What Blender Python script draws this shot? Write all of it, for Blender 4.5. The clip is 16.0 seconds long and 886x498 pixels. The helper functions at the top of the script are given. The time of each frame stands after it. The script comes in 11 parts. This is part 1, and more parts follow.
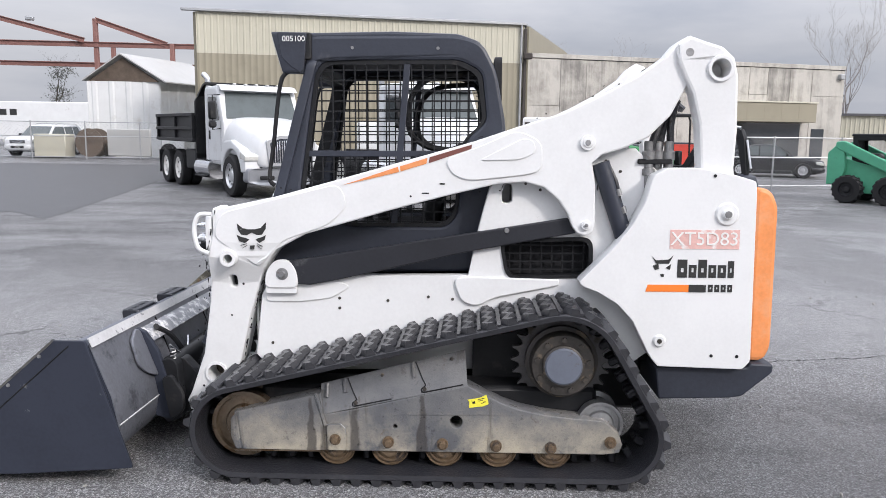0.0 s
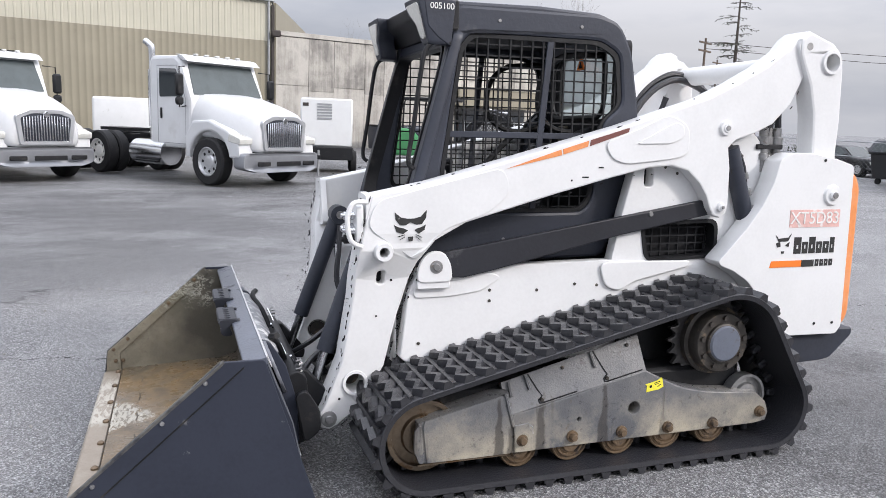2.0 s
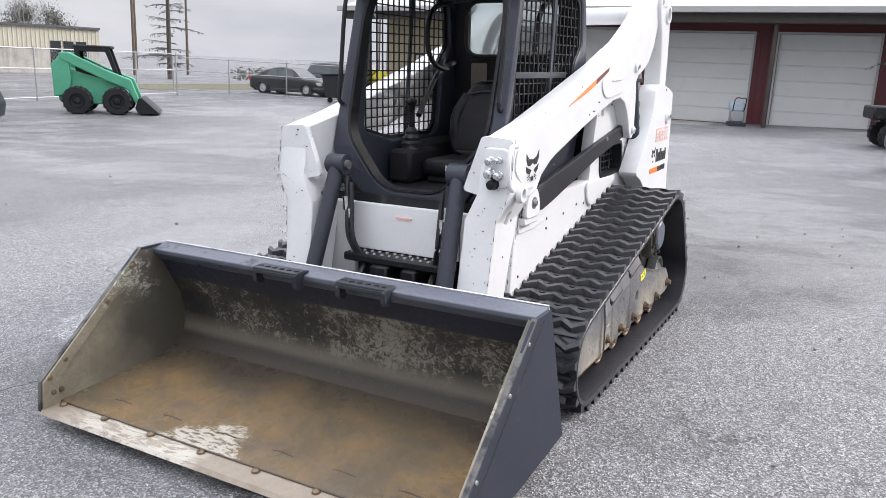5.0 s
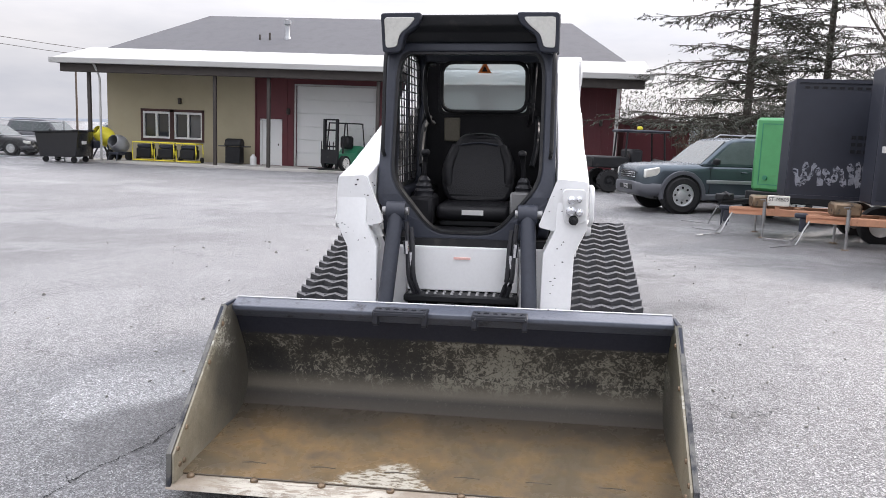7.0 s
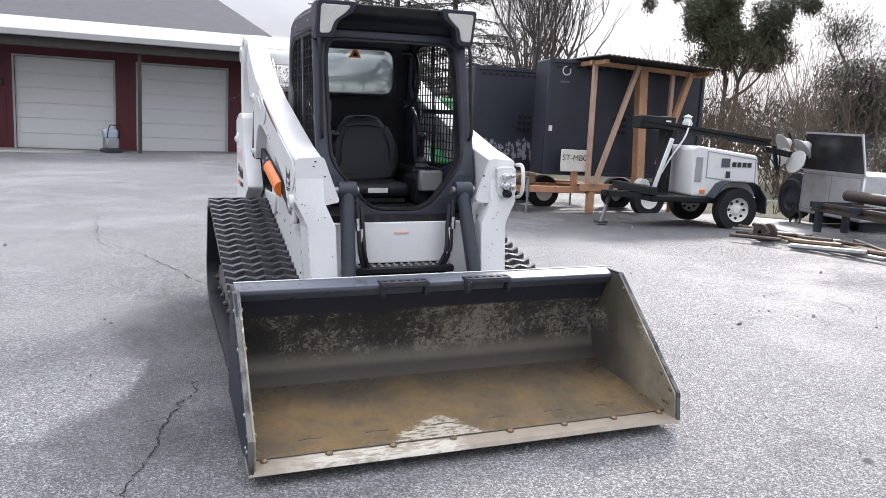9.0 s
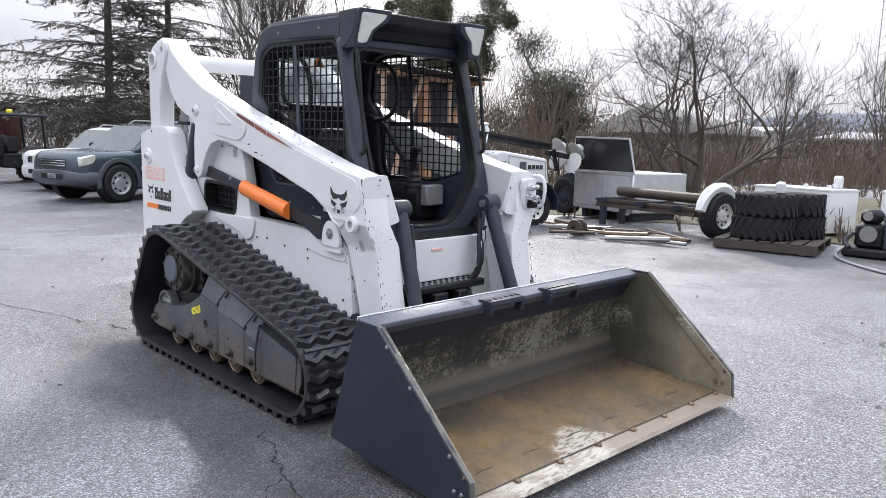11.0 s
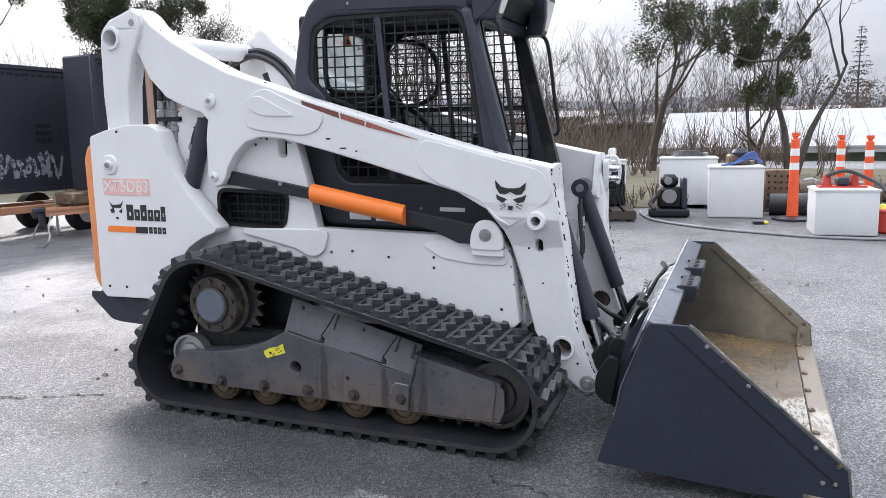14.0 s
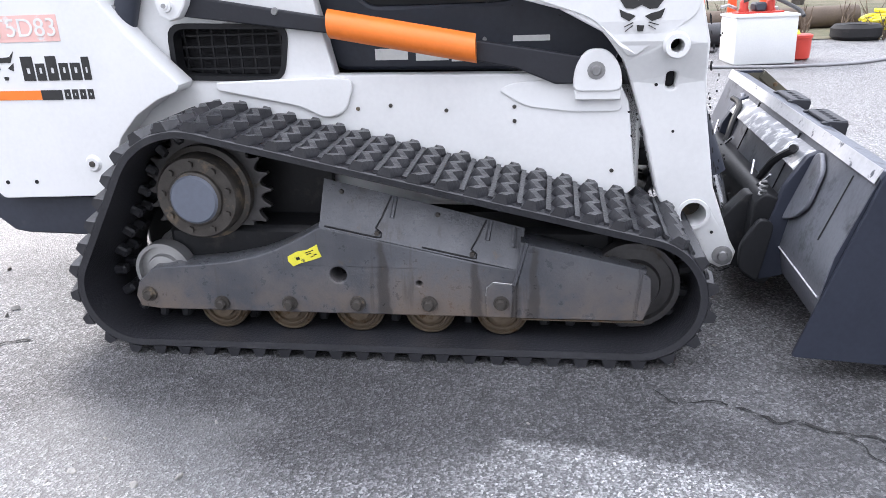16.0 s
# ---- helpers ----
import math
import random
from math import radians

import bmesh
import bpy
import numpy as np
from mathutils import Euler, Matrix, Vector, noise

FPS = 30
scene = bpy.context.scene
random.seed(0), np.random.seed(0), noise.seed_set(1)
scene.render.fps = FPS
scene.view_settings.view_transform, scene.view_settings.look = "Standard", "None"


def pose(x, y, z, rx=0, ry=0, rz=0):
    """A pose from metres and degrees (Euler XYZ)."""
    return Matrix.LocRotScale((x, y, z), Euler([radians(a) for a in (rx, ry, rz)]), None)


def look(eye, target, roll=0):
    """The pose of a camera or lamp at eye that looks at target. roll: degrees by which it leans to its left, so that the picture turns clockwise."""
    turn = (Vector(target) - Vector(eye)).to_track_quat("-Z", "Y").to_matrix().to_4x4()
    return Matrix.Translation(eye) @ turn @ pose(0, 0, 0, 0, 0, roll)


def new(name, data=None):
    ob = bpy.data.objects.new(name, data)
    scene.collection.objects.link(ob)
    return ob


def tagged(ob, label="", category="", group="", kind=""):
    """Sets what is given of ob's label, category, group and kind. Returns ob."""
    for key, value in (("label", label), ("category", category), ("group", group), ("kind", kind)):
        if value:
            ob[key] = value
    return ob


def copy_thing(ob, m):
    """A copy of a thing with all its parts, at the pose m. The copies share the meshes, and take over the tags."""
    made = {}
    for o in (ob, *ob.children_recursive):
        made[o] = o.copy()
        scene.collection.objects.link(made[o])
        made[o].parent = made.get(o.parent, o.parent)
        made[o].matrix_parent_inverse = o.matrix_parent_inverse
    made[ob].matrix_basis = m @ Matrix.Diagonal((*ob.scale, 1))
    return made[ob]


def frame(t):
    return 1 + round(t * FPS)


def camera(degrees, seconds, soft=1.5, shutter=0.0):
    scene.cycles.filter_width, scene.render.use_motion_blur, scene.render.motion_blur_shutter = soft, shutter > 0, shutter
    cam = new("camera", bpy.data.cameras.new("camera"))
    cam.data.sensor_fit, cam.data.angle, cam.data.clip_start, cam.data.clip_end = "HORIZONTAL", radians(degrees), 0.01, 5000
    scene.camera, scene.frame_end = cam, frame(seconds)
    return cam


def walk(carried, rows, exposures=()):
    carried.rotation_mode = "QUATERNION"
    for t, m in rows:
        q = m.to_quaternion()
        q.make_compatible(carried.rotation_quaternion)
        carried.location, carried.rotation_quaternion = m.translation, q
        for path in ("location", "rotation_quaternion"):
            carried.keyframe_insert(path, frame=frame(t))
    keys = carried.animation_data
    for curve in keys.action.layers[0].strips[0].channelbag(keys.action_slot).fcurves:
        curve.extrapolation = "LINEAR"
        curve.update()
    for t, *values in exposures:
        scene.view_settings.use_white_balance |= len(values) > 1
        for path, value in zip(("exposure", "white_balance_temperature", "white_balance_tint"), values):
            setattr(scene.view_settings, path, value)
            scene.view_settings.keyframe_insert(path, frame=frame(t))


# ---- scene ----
cam = camera(59.7, 16.0, 0.8)
PATH = [
    (0, (-0.177, 4.275, 1.627), (-0.104, 2.300, 1.323), 0.81),
    (0.5, (0.313, 4.211, 1.624), (0.230, 2.236, 1.314), 1.05),
    (1, (0.832, 4.127, 1.621), (0.577, 2.169, 1.300), 1.46),
    (1.5, (1.324, 3.921, 1.587), (0.882, 1.997, 1.263), 1.87),
    (2, (1.820, 3.775, 1.567), (1.175, 1.911, 1.236), 2.27),
    (2.5, (2.250, 3.614, 1.563), (1.396, 1.838, 1.222), 2.51),
    (3, (2.653, 3.316, 1.563), (1.583, 1.663, 1.217), 2.67),
    (3.5, (3.100, 3.055, 1.558), (1.832, 1.550, 1.204), 2.65),
    (4, (3.468, 2.738, 1.541), (2.027, 1.402, 1.168), 2.44),
    (4.2, (3.599, 2.588, 1.567), (2.097, 1.324, 1.182), 2.41),
    (6.3, (4.769, 1.004, 1.456), (2.874, 0.539, 1.018), 1.92),
    (6.5, (4.830, 0.866, 1.453), (2.913, 0.437, 1.078), 1.19),
    (7, (4.996, 0.407, 1.444), (3.034, 0.151, 1.150), 2.29),
    (7.5, (5.297, 0.006, 1.466), (3.325, -0.047, 1.137), 2.33),
    (8, (5.371, -0.440, 1.429), (3.406, -0.251, 1.104), 2.37),
    (8.5, (5.348, -0.928, 1.420), (3.429, -0.464, 1.095), 2.59),
    (9, (5.203, -1.370, 1.417), (3.355, -0.672, 1.102), 2.92),
    (9.2, (5.093, -1.547, 1.405), (3.275, -0.770, 1.100), 3.06),
    (11.3, (3.974, -3.202, 1.384), (2.608, -1.766, 1.115), 1.68),
    (11.5, (3.875, -3.326, 1.390), (2.557, -1.846, 1.121), 1.46),
    (12, (3.556, -3.562, 1.360), (2.357, -1.983, 1.095), 1.15),
    (12.5, (3.205, -3.762, 1.362), (2.122, -2.100, 1.102), 0.64),
    (13, (2.790, -3.952, 1.376), (1.828, -2.218, 1.115), 0.06),
    (13.5, (2.331, -3.963, 1.365), (1.485, -2.170, 1.099), -0.52),
    (14, (1.865, -3.981, 1.337), (1.134, -2.141, 1.053), -1.07),
    (14.5, (1.468, -3.934, 1.331), (0.853, -2.061, 0.998), -1.82),
    (15, (1.095, -3.730, 1.314), (0.595, -1.837, 0.901), -2.59),
    (15.5, (0.781, -3.518, 1.209), (0.393, -1.628, 0.680), -3.31),
    (16, (0.618, -3.302, 1.200), (0.325, -1.436, 0.542), -2.88),
]
walk(cam, [(t, look(eye, target, roll)) for t, eye, target, roll in PATH], [(0.0, 0.0, 6350, 14), (2.0, 0.02, 6350, 14), (4.2, 0.2, 6380, 14), (6.5, 0.38, 6550, 15), (8.0, 0.36, 6500, 15), (9.0, 0.2, 6350, 14), (14.0, 0.2, 6250, 14), (15.0, 0.33, 6250, 14), (15.5, 0.5, 6250, 14), (16.0, 0.83, 6250, 15)])

# ---- world and sun ----
# The hazy sun stands behind the loader's rear right corner of the lot.
SUN_WAY = Vector((-0.74, 0.68, 0.62)).normalized()
sun_data = bpy.data.lights.new("sun", "SUN")
sun_data.energy, sun_data.angle, sun_data.color = 2.35, radians(8), (1.0, 0.95, 0.88)
sun = new("sun", sun_data)
sun.matrix_world = look(SUN_WAY * 30, (0, 0, 0))

world = bpy.data.worlds.new("overcast_sky")
scene.world = world
world.use_nodes = True
wn, wl = world.node_tree.nodes, world.node_tree.links
wn.clear()
w_out = wn.new("ShaderNodeOutputWorld")
w_bg = wn.new("ShaderNodeBackground")
w_sky = wn.new("ShaderNodeTexSky")
w_sky.sky_type, w_sky.sun_disc = "NISHITA", False
w_sky.sun_elevation = math.asin(SUN_WAY.z)
w_sky.sun_rotation = math.atan2(SUN_WAY.x, SUN_WAY.y)
w_sky.dust_density, w_sky.air_density = 3.0, 1.0
w_dim = wn.new("ShaderNodeMix")
w_dim.data_type, w_dim.blend_type = "RGBA", "MULTIPLY"
w_dim.inputs[0].default_value = 1.0
w_dim.inputs[7].default_value = (0.1, 0.1, 0.1, 1)
w_tc = wn.new("ShaderNodeTexCoord")
w_map = wn.new("ShaderNodeMapping")
w_map.inputs["Scale"].default_value = (1.0, 1.0, 4.0)
w_noise = wn.new("ShaderNodeTexNoise")
w_noise.inputs["Scale"].default_value, w_noise.inputs["Detail"].default_value = 1.9, 7.0
w_noise.inputs["Roughness"].default_value = 0.55
w_ramp = wn.new("ShaderNodeValToRGB")
w_ramp.color_ramp.elements[0].position, w_ramp.color_ramp.elements[0].color = 0.34, (0.60, 0.64, 0.71, 1)
w_ramp.color_ramp.elements[1].position, w_ramp.color_ramp.elements[1].color = 0.64, (0.93, 0.94, 0.96, 1)
w_mix = wn.new("ShaderNodeMix")
w_mix.data_type = "RGBA"
w_mix.inputs[0].default_value = 0.9
wl.new(w_tc.outputs["Generated"], w_map.inputs[0])
wl.new(w_map.outputs[0], w_noise.inputs["Vector"])
wl.new(w_noise.outputs["Fac"], w_ramp.inputs[0])
wl.new(w_sky.outputs[0], w_dim.inputs[6])
wl.new(w_dim.outputs[2], w_mix.inputs[6])
wl.new(w_ramp.outputs[0], w_mix.inputs[7])
wl.new(w_mix.outputs[2], w_bg.inputs["Color"])
# An overcast sky is about three times as bright overhead as at the horizon.
w_sep = wn.new("ShaderNodeSeparateXYZ")
wl.new(w_tc.outputs["Generated"], w_sep.inputs[0])
w_cie = wn.new("ShaderNodeMapRange")
w_cie.inputs[1].default_value, w_cie.inputs[2].default_value = 0.1, 1.0
w_cie.inputs[3].default_value, w_cie.inputs[4].default_value = 0.76, 3.2
wl.new(w_sep.outputs[2], w_cie.inputs[0])
# The thin cloud is brightest round the veiled sun.
w_dot = wn.new("ShaderNodeVectorMath")
w_dot.operation, w_dot.inputs[1].default_value = "DOT_PRODUCT", Vector((-0.74, 0.68, 1.0)).normalized()
wl.new(w_tc.outputs["Generated"], w_dot.inputs[0])
w_pos = wn.new("ShaderNodeMath")
w_pos.operation, w_pos.inputs[1].default_value = "MAXIMUM", 0.0
wl.new(w_dot.outputs["Value"], w_pos.inputs[0])
w_pow = wn.new("ShaderNodeMath")
w_pow.operation, w_pow.inputs[1].default_value = "POWER", 3.0
wl.new(w_pos.outputs[0], w_pow.inputs[0])
w_sum = wn.new("ShaderNodeMath")
w_sum.operation, w_sum.inputs[1].default_value = "MULTIPLY_ADD", 0.48
wl.new(w_pow.outputs[0], w_sum.inputs[0])
wl.new(w_cie.outputs[0], w_sum.inputs[2])
wl.new(w_sum.outputs[0], w_bg.inputs["Strength"])
wl.new(w_bg.outputs[0], w_out.inputs[0])


# ---- materials ----
def mat(name, col, rough=0.6, metal=0.0, var=0.12, scale=4.0, bump=0.15, bscale=60.0, dirt=None, amt=0.0, dscale=3.0, fine=0.5,
        spec=0.5, glow=0.0, detail=6.0, edge=(0.0, 0.08)):
    """A painted, worn or grainy surface: colour varied at two scales, with blotches of a second colour and a fine relief."""
    m = bpy.data.materials.new(name)
    m.use_nodes = True
    n, k = m.node_tree.nodes, m.node_tree.links
    b = n["Principled BSDF"]
    tc = n.new("ShaderNodeTexCoord")
    oi = n.new("ShaderNodeObjectInfo")
    big = n.new("ShaderNodeTexNoise")
    big.inputs["Scale"].default_value, big.inputs["Detail"].default_value = scale, detail
    big.inputs["Roughness"].default_value = 0.6
    small = n.new("ShaderNodeTexNoise")
    small.inputs["Scale"].default_value, small.inputs["Detail"].default_value = bscale, 4.0
    for t in (big, small):
        k.new(tc.outputs["Object"], t.inputs["Vector"])
    add = n.new("ShaderNodeMath")
    add.operation, add.inputs[1].default_value = "MULTIPLY_ADD", fine
    k.new(small.outputs["Fac"], add.inputs[0])
    k.new(big.outputs["Fac"], add.inputs[2])
    rnd = n.new("ShaderNodeMath")
    rnd.operation, rnd.inputs[1].default_value = "MULTIPLY_ADD", 0.2
    k.new(oi.outputs["Random"], rnd.inputs[0])
    k.new(add.outputs[0], rnd.inputs[2])
    ramp = n.new("ShaderNodeMapRange")
    ramp.inputs[1].default_value, ramp.inputs[2].default_value = 0.45 + fine * 0.5 - 0.2, 0.65 + fine * 0.5 + 0.1
    ramp.inputs[3].default_value, ramp.inputs[4].default_value = 1 - var, 1 + var
    k.new(rnd.outputs[0], ramp.inputs[0])
    mul = n.new("ShaderNodeMix")
    mul.data_type, mul.blend_type = "RGBA", "MULTIPLY"
    mul.inputs[0].default_value = 1.0
    mul.inputs[6].default_value = (*col, 1)
    k.new(ramp.outputs[0], mul.inputs[7])
    last = mul.outputs[2]
    b.inputs["Roughness"].default_value = rough
    if dirt:
        dn = n.new("ShaderNodeTexNoise")
        dn.inputs["Scale"].default_value, dn.inputs["Detail"].default_value = dscale, 9.0
        dn.inputs["Roughness"].default_value = 0.68
        k.new(tc.outputs["Object"], dn.inputs["Vector"])
        dr = n.new("ShaderNodeMapRange")
        dr.inputs[1].default_value, dr.inputs[2].default_value = 0.72 - 0.42 * amt - edge[0], 0.72 - 0.42 * amt + edge[1]
        k.new(dn.outputs["Fac"], dr.inputs[0])
        dm = n.new("ShaderNodeMix")
        dm.data_type = "RGBA"
        k.new(dr.outputs[0], dm.inputs[0])
        k.new(last, dm.inputs[6])
        dm.inputs[7].default_value = (*dirt, 1)
        last = dm.outputs[2]
        rm = n.new("ShaderNodeMapRange")
        rm.inputs[3].default_value, rm.inputs[4].default_value = rough, min(1.0, rough + 0.3)
        k.new(dr.outputs[0], rm.inputs[0])
        k.new(rm.outputs[0], b.inputs["Roughness"])
    k.new(last, b.inputs["Base Color"])
    b.inputs["Metallic"].default_value = metal
    b.inputs["Specular IOR Level"].default_value = spec
    if bump:
        bp = n.new("ShaderNodeBump")
        bp.inputs["Strength"].default_value, bp.inputs["Distance"].default_value = bump, 0.01
        k.new(small.outputs["Fac"], bp.inputs["Height"])
        k.new(bp.outputs[0], b.inputs["Normal"])
    return m


class Kit:
    """Shader nodes of one material, written short."""

    def __init__(self, name):
        self.m = bpy.data.materials.new(name)
        self.m.use_nodes = True
        self.n, self.k = self.m.node_tree.nodes, self.m.node_tree.links
        self.b = self.n["Principled BSDF"]
        self.tc = self.n.new("ShaderNodeTexCoord").outputs["Object"]
        sep = self.n.new("ShaderNodeSeparateXYZ")
        self.k.new(self.tc, sep.inputs[0])
        self.x, self.y, self.z = sep.outputs[0], sep.outputs[1], sep.outputs[2]

    def put(self, v, sock):
        if isinstance(v, bpy.types.NodeSocket):
            self.k.new(v, sock)
        else:
            sock.default_value = v

    def scaled(self, s3, src=None):
        v = self.n.new("ShaderNodeVectorMath")
        v.operation, v.inputs[1].default_value = "MULTIPLY", s3
        self.k.new(src or self.tc, v.inputs[0])
        return v.outputs[0]

    def noise(self, scale, detail=6.0, rough=0.6, src=None, distort=0.0, out="Fac"):
        t = self.n.new("ShaderNodeTexNoise")
        t.inputs["Scale"].default_value, t.inputs["Detail"].default_value = scale, detail
        t.inputs["Roughness"].default_value, t.inputs["Distortion"].default_value = rough, distort
        self.k.new(src or self.tc, t.inputs["Vector"])
        return t.outputs[out]

    def cells(self, scale, out="Distance", feature="F1", src=None):
        t = self.n.new("ShaderNodeTexVoronoi")
        t.feature = feature
        t.inputs["Scale"].default_value = scale
        self.k.new(src or self.tc, t.inputs["Vector"])
        return t.outputs[out]

    def ramp(self, src, lo, hi, a=0.0, c=1.0):
        r = self.n.new("ShaderNodeMapRange")
        r.inputs[1].default_value, r.inputs[2].default_value, r.inputs[3].default_value, r.inputs[4].default_value = lo, hi, a, c
        self.k.new(src, r.inputs[0])
        return r.outputs[0]

    def op(self, what, a, c=0.0, d=None):
        o = self.n.new("ShaderNodeMath")
        o.operation = what
        self.put(a, o.inputs[0])
        self.put(c, o.inputs[1])
        if d is not None:
            self.put(d, o.inputs[2])
        return o.outputs[0]

    def mix(self, f, a, c, blend="MIX"):
        x = self.n.new("ShaderNodeMix")
        x.data_type, x.blend_type = "RGBA", blend
        for i, v in ((0, f), (6, a), (7, c)):
            self.put((*v, 1) if isinstance(v, tuple) else v, x.inputs[i])
        return x.outputs[2]

    def bump(self, h, strength, dist=0.01, sock="Normal"):
        bp = self.n.new("ShaderNodeBump")
        bp.inputs["Strength"].default_value, bp.inputs["Distance"].default_value = strength, dist
        self.k.new(h, bp.inputs["Height"])
        self.k.new(bp.outputs[0], self.b.inputs[sock])

    def set(self, **kw):
        for key, v in kw.items():
            self.put((*v, 1) if isinstance(v, tuple) else v, self.b.inputs[key.replace("_", " ")])
        return self.m


def bucket_floor_mat():
    """Wet brown mud film on steel, darker towards the back, with a pale scraped patch at the lip."""
    q = Kit("muddy_bucket_floor")
    big, mid, fine = q.noise(2.2, 7, 0.62), q.noise(9, 8, 0.66), q.noise(90, 4, 0.6)
    col = q.mix(q.ramp(big, 0.40, 0.62), (0.125, 0.098, 0.062), (0.24, 0.155, 0.072))
    col = q.mix(q.ramp(mid, 0.52, 0.70, 0, 0.75), col, (0.045, 0.038, 0.030))
    col = q.mix(q.ramp(fine, 0.4, 0.7, 0.0, 0.3), col, (0.06, 0.05, 0.04))
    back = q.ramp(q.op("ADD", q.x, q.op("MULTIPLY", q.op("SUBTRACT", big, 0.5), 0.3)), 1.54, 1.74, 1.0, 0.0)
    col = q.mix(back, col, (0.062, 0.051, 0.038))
    # How far the scraped steel reaches back from the lip.
    streak = q.noise(1.0, 9, 0.75, q.scaled((30, 11, 1)), 0.8)
    off = q.op("ABSOLUTE", q.op("ADD", q.y, 0.16))
    reach = q.ramp(off, 0.01, 0.22, 0.19, 0.03)
    reach = q.op("SUBTRACT", reach, q.op("MULTIPLY", q.ramp(off, 0.22, 0.60, 0.04, 0.11), q.ramp(off, 0.20, 0.24)))
    reach = q.op("SUBTRACT", reach, q.ramp(q.y, -0.04, 0.12, 0.0, 0.10))
    d = q.op("SUBTRACT", q.op("ADD", q.x, q.op("MULTIPLY", q.op("SUBTRACT", streak, 0.5), 0.45)), q.op("SUBTRACT", 2.145, reach))
    scr = q.op("MULTIPLY", q.ramp(d, 0.0, 0.012), q.ramp(q.noise(1.0, 6, 0.7, q.scaled((70, 22, 1)), 0.6), 0.44, 0.50))
    col = q.mix(scr, col, (0.44, 0.41, 0.34))
    q.bump(q.op("ADD", mid, fine), 0.14, 0.006)
    return q.set(Base_Color=col, Roughness=q.ramp(mid, 0.35, 0.65, 0.16, 0.42), IOR=1.5)


def bucket_back_mat():
    """Dark back wall: painted at the top, a band of speckled scrapes, a smooth paler band below, dark brown at the
    foot.
    """
    q = Kit("scuffed_bucket_wall")
    speck, cloud, fine = q.noise(38, 9, 0.82, distort=1.0), q.noise(2.4, 6, 0.6), q.noise(70, 5, 0.7)
    col = q.mix(q.ramp(cloud, 0.35, 0.65), (0.022, 0.022, 0.022), (0.046, 0.041, 0.032))
    band = q.op("MULTIPLY", q.ramp(q.op("ADD", q.z, q.op("MULTIPLY", q.op("SUBTRACT", cloud, 0.5), 0.16)), 0.225, 0.275), q.ramp(q.z, 0.495, 0.515, 1.0, 0.0))
    sp = q.op("MULTIPLY", q.ramp(q.op("ADD", speck, q.op("MULTIPLY", q.op("SUBTRACT", cloud, 0.5), 0.55)), 0.53, 0.59), band)
    col = q.mix(q.op("MULTIPLY", sp, 0.9), col, (0.22, 0.21, 0.17))
    film = q.op("MULTIPLY", q.ramp(q.z, 0.185, 0.215), q.ramp(q.z, 0.235, 0.30, 1.0, 0.0))
    col = q.mix(q.op("MULTIPLY", film, 0.7), col, (0.135, 0.12, 0.092))
    col = q.mix(q.ramp(fine, 0.58, 0.72, 0, 0.4), col, (0.16, 0.15, 0.12))
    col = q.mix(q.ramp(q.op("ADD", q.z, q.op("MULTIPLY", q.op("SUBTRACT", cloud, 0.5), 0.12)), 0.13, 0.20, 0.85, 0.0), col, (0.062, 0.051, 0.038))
    # Sound paint under the rail.
    top = q.ramp(q.op("ADD", q.z, q.op("MULTIPLY", q.op("SUBTRACT", speck, 0.5), 0.07)), 0.497, 0.507)
    col = q.mix(top, col, (0.020, 0.022, 0.032))
    q.bump(q.op("ADD", speck, fine), 0.2, 0.006)
    return q.set(Base_Color=col, Roughness=q.ramp(speck, 0.4, 0.7, 0.52, 0.75), Specular_IOR_Level=0.3)


def bucket_side_mat():
    """Tan mud wiped over steel, dark in blotches towards the back."""
    q = Kit("muddy_bucket_side")
    big, mid, fine = q.noise(2.6, 6, 0.6), q.noise(17, 7, 0.7), q.noise(80, 4, 0.6)
    col = q.mix(q.ramp(mid, 0.36, 0.68), (0.20, 0.175, 0.125), (0.29, 0.26, 0.195))
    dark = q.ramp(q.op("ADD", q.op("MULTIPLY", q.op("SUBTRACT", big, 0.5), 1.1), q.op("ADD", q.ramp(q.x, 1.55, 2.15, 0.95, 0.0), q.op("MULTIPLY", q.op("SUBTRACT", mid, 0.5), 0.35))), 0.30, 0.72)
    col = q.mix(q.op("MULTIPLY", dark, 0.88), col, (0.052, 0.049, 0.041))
    # Pale scratches high up, where loads have scraped.
    rub = q.op("MULTIPLY", q.ramp(q.noise(1.0, 9, 0.8, q.scaled((22, 22, 34)), 0.9), 0.50, 0.54), q.op("MULTIPLY", q.ramp(q.z, 0.30, 0.40), q.ramp(q.noise(3.4, 4, 0.5), 0.50, 0.58)))
    col = q.mix(q.op("MULTIPLY", rub, 0.85), col, (0.46, 0.45, 0.38))
    col = q.mix(q.op("MULTIPLY", q.ramp(q.z, 0.34, 0.50), q.ramp(big, 0.45, 0.6, 0.0, 0.4)), col, (0.115, 0.118, 0.065))
    col = q.mix(q.ramp(fine, 0.55, 0.72, 0, 0.35), col, (0.10, 0.09, 0.07))
    q.bump(q.op("ADD", mid, fine), 0.2, 0.006)
    return q.set(Base_Color=col, Roughness=q.ramp(big, 0.4, 0.6, 0.5, 0.38))


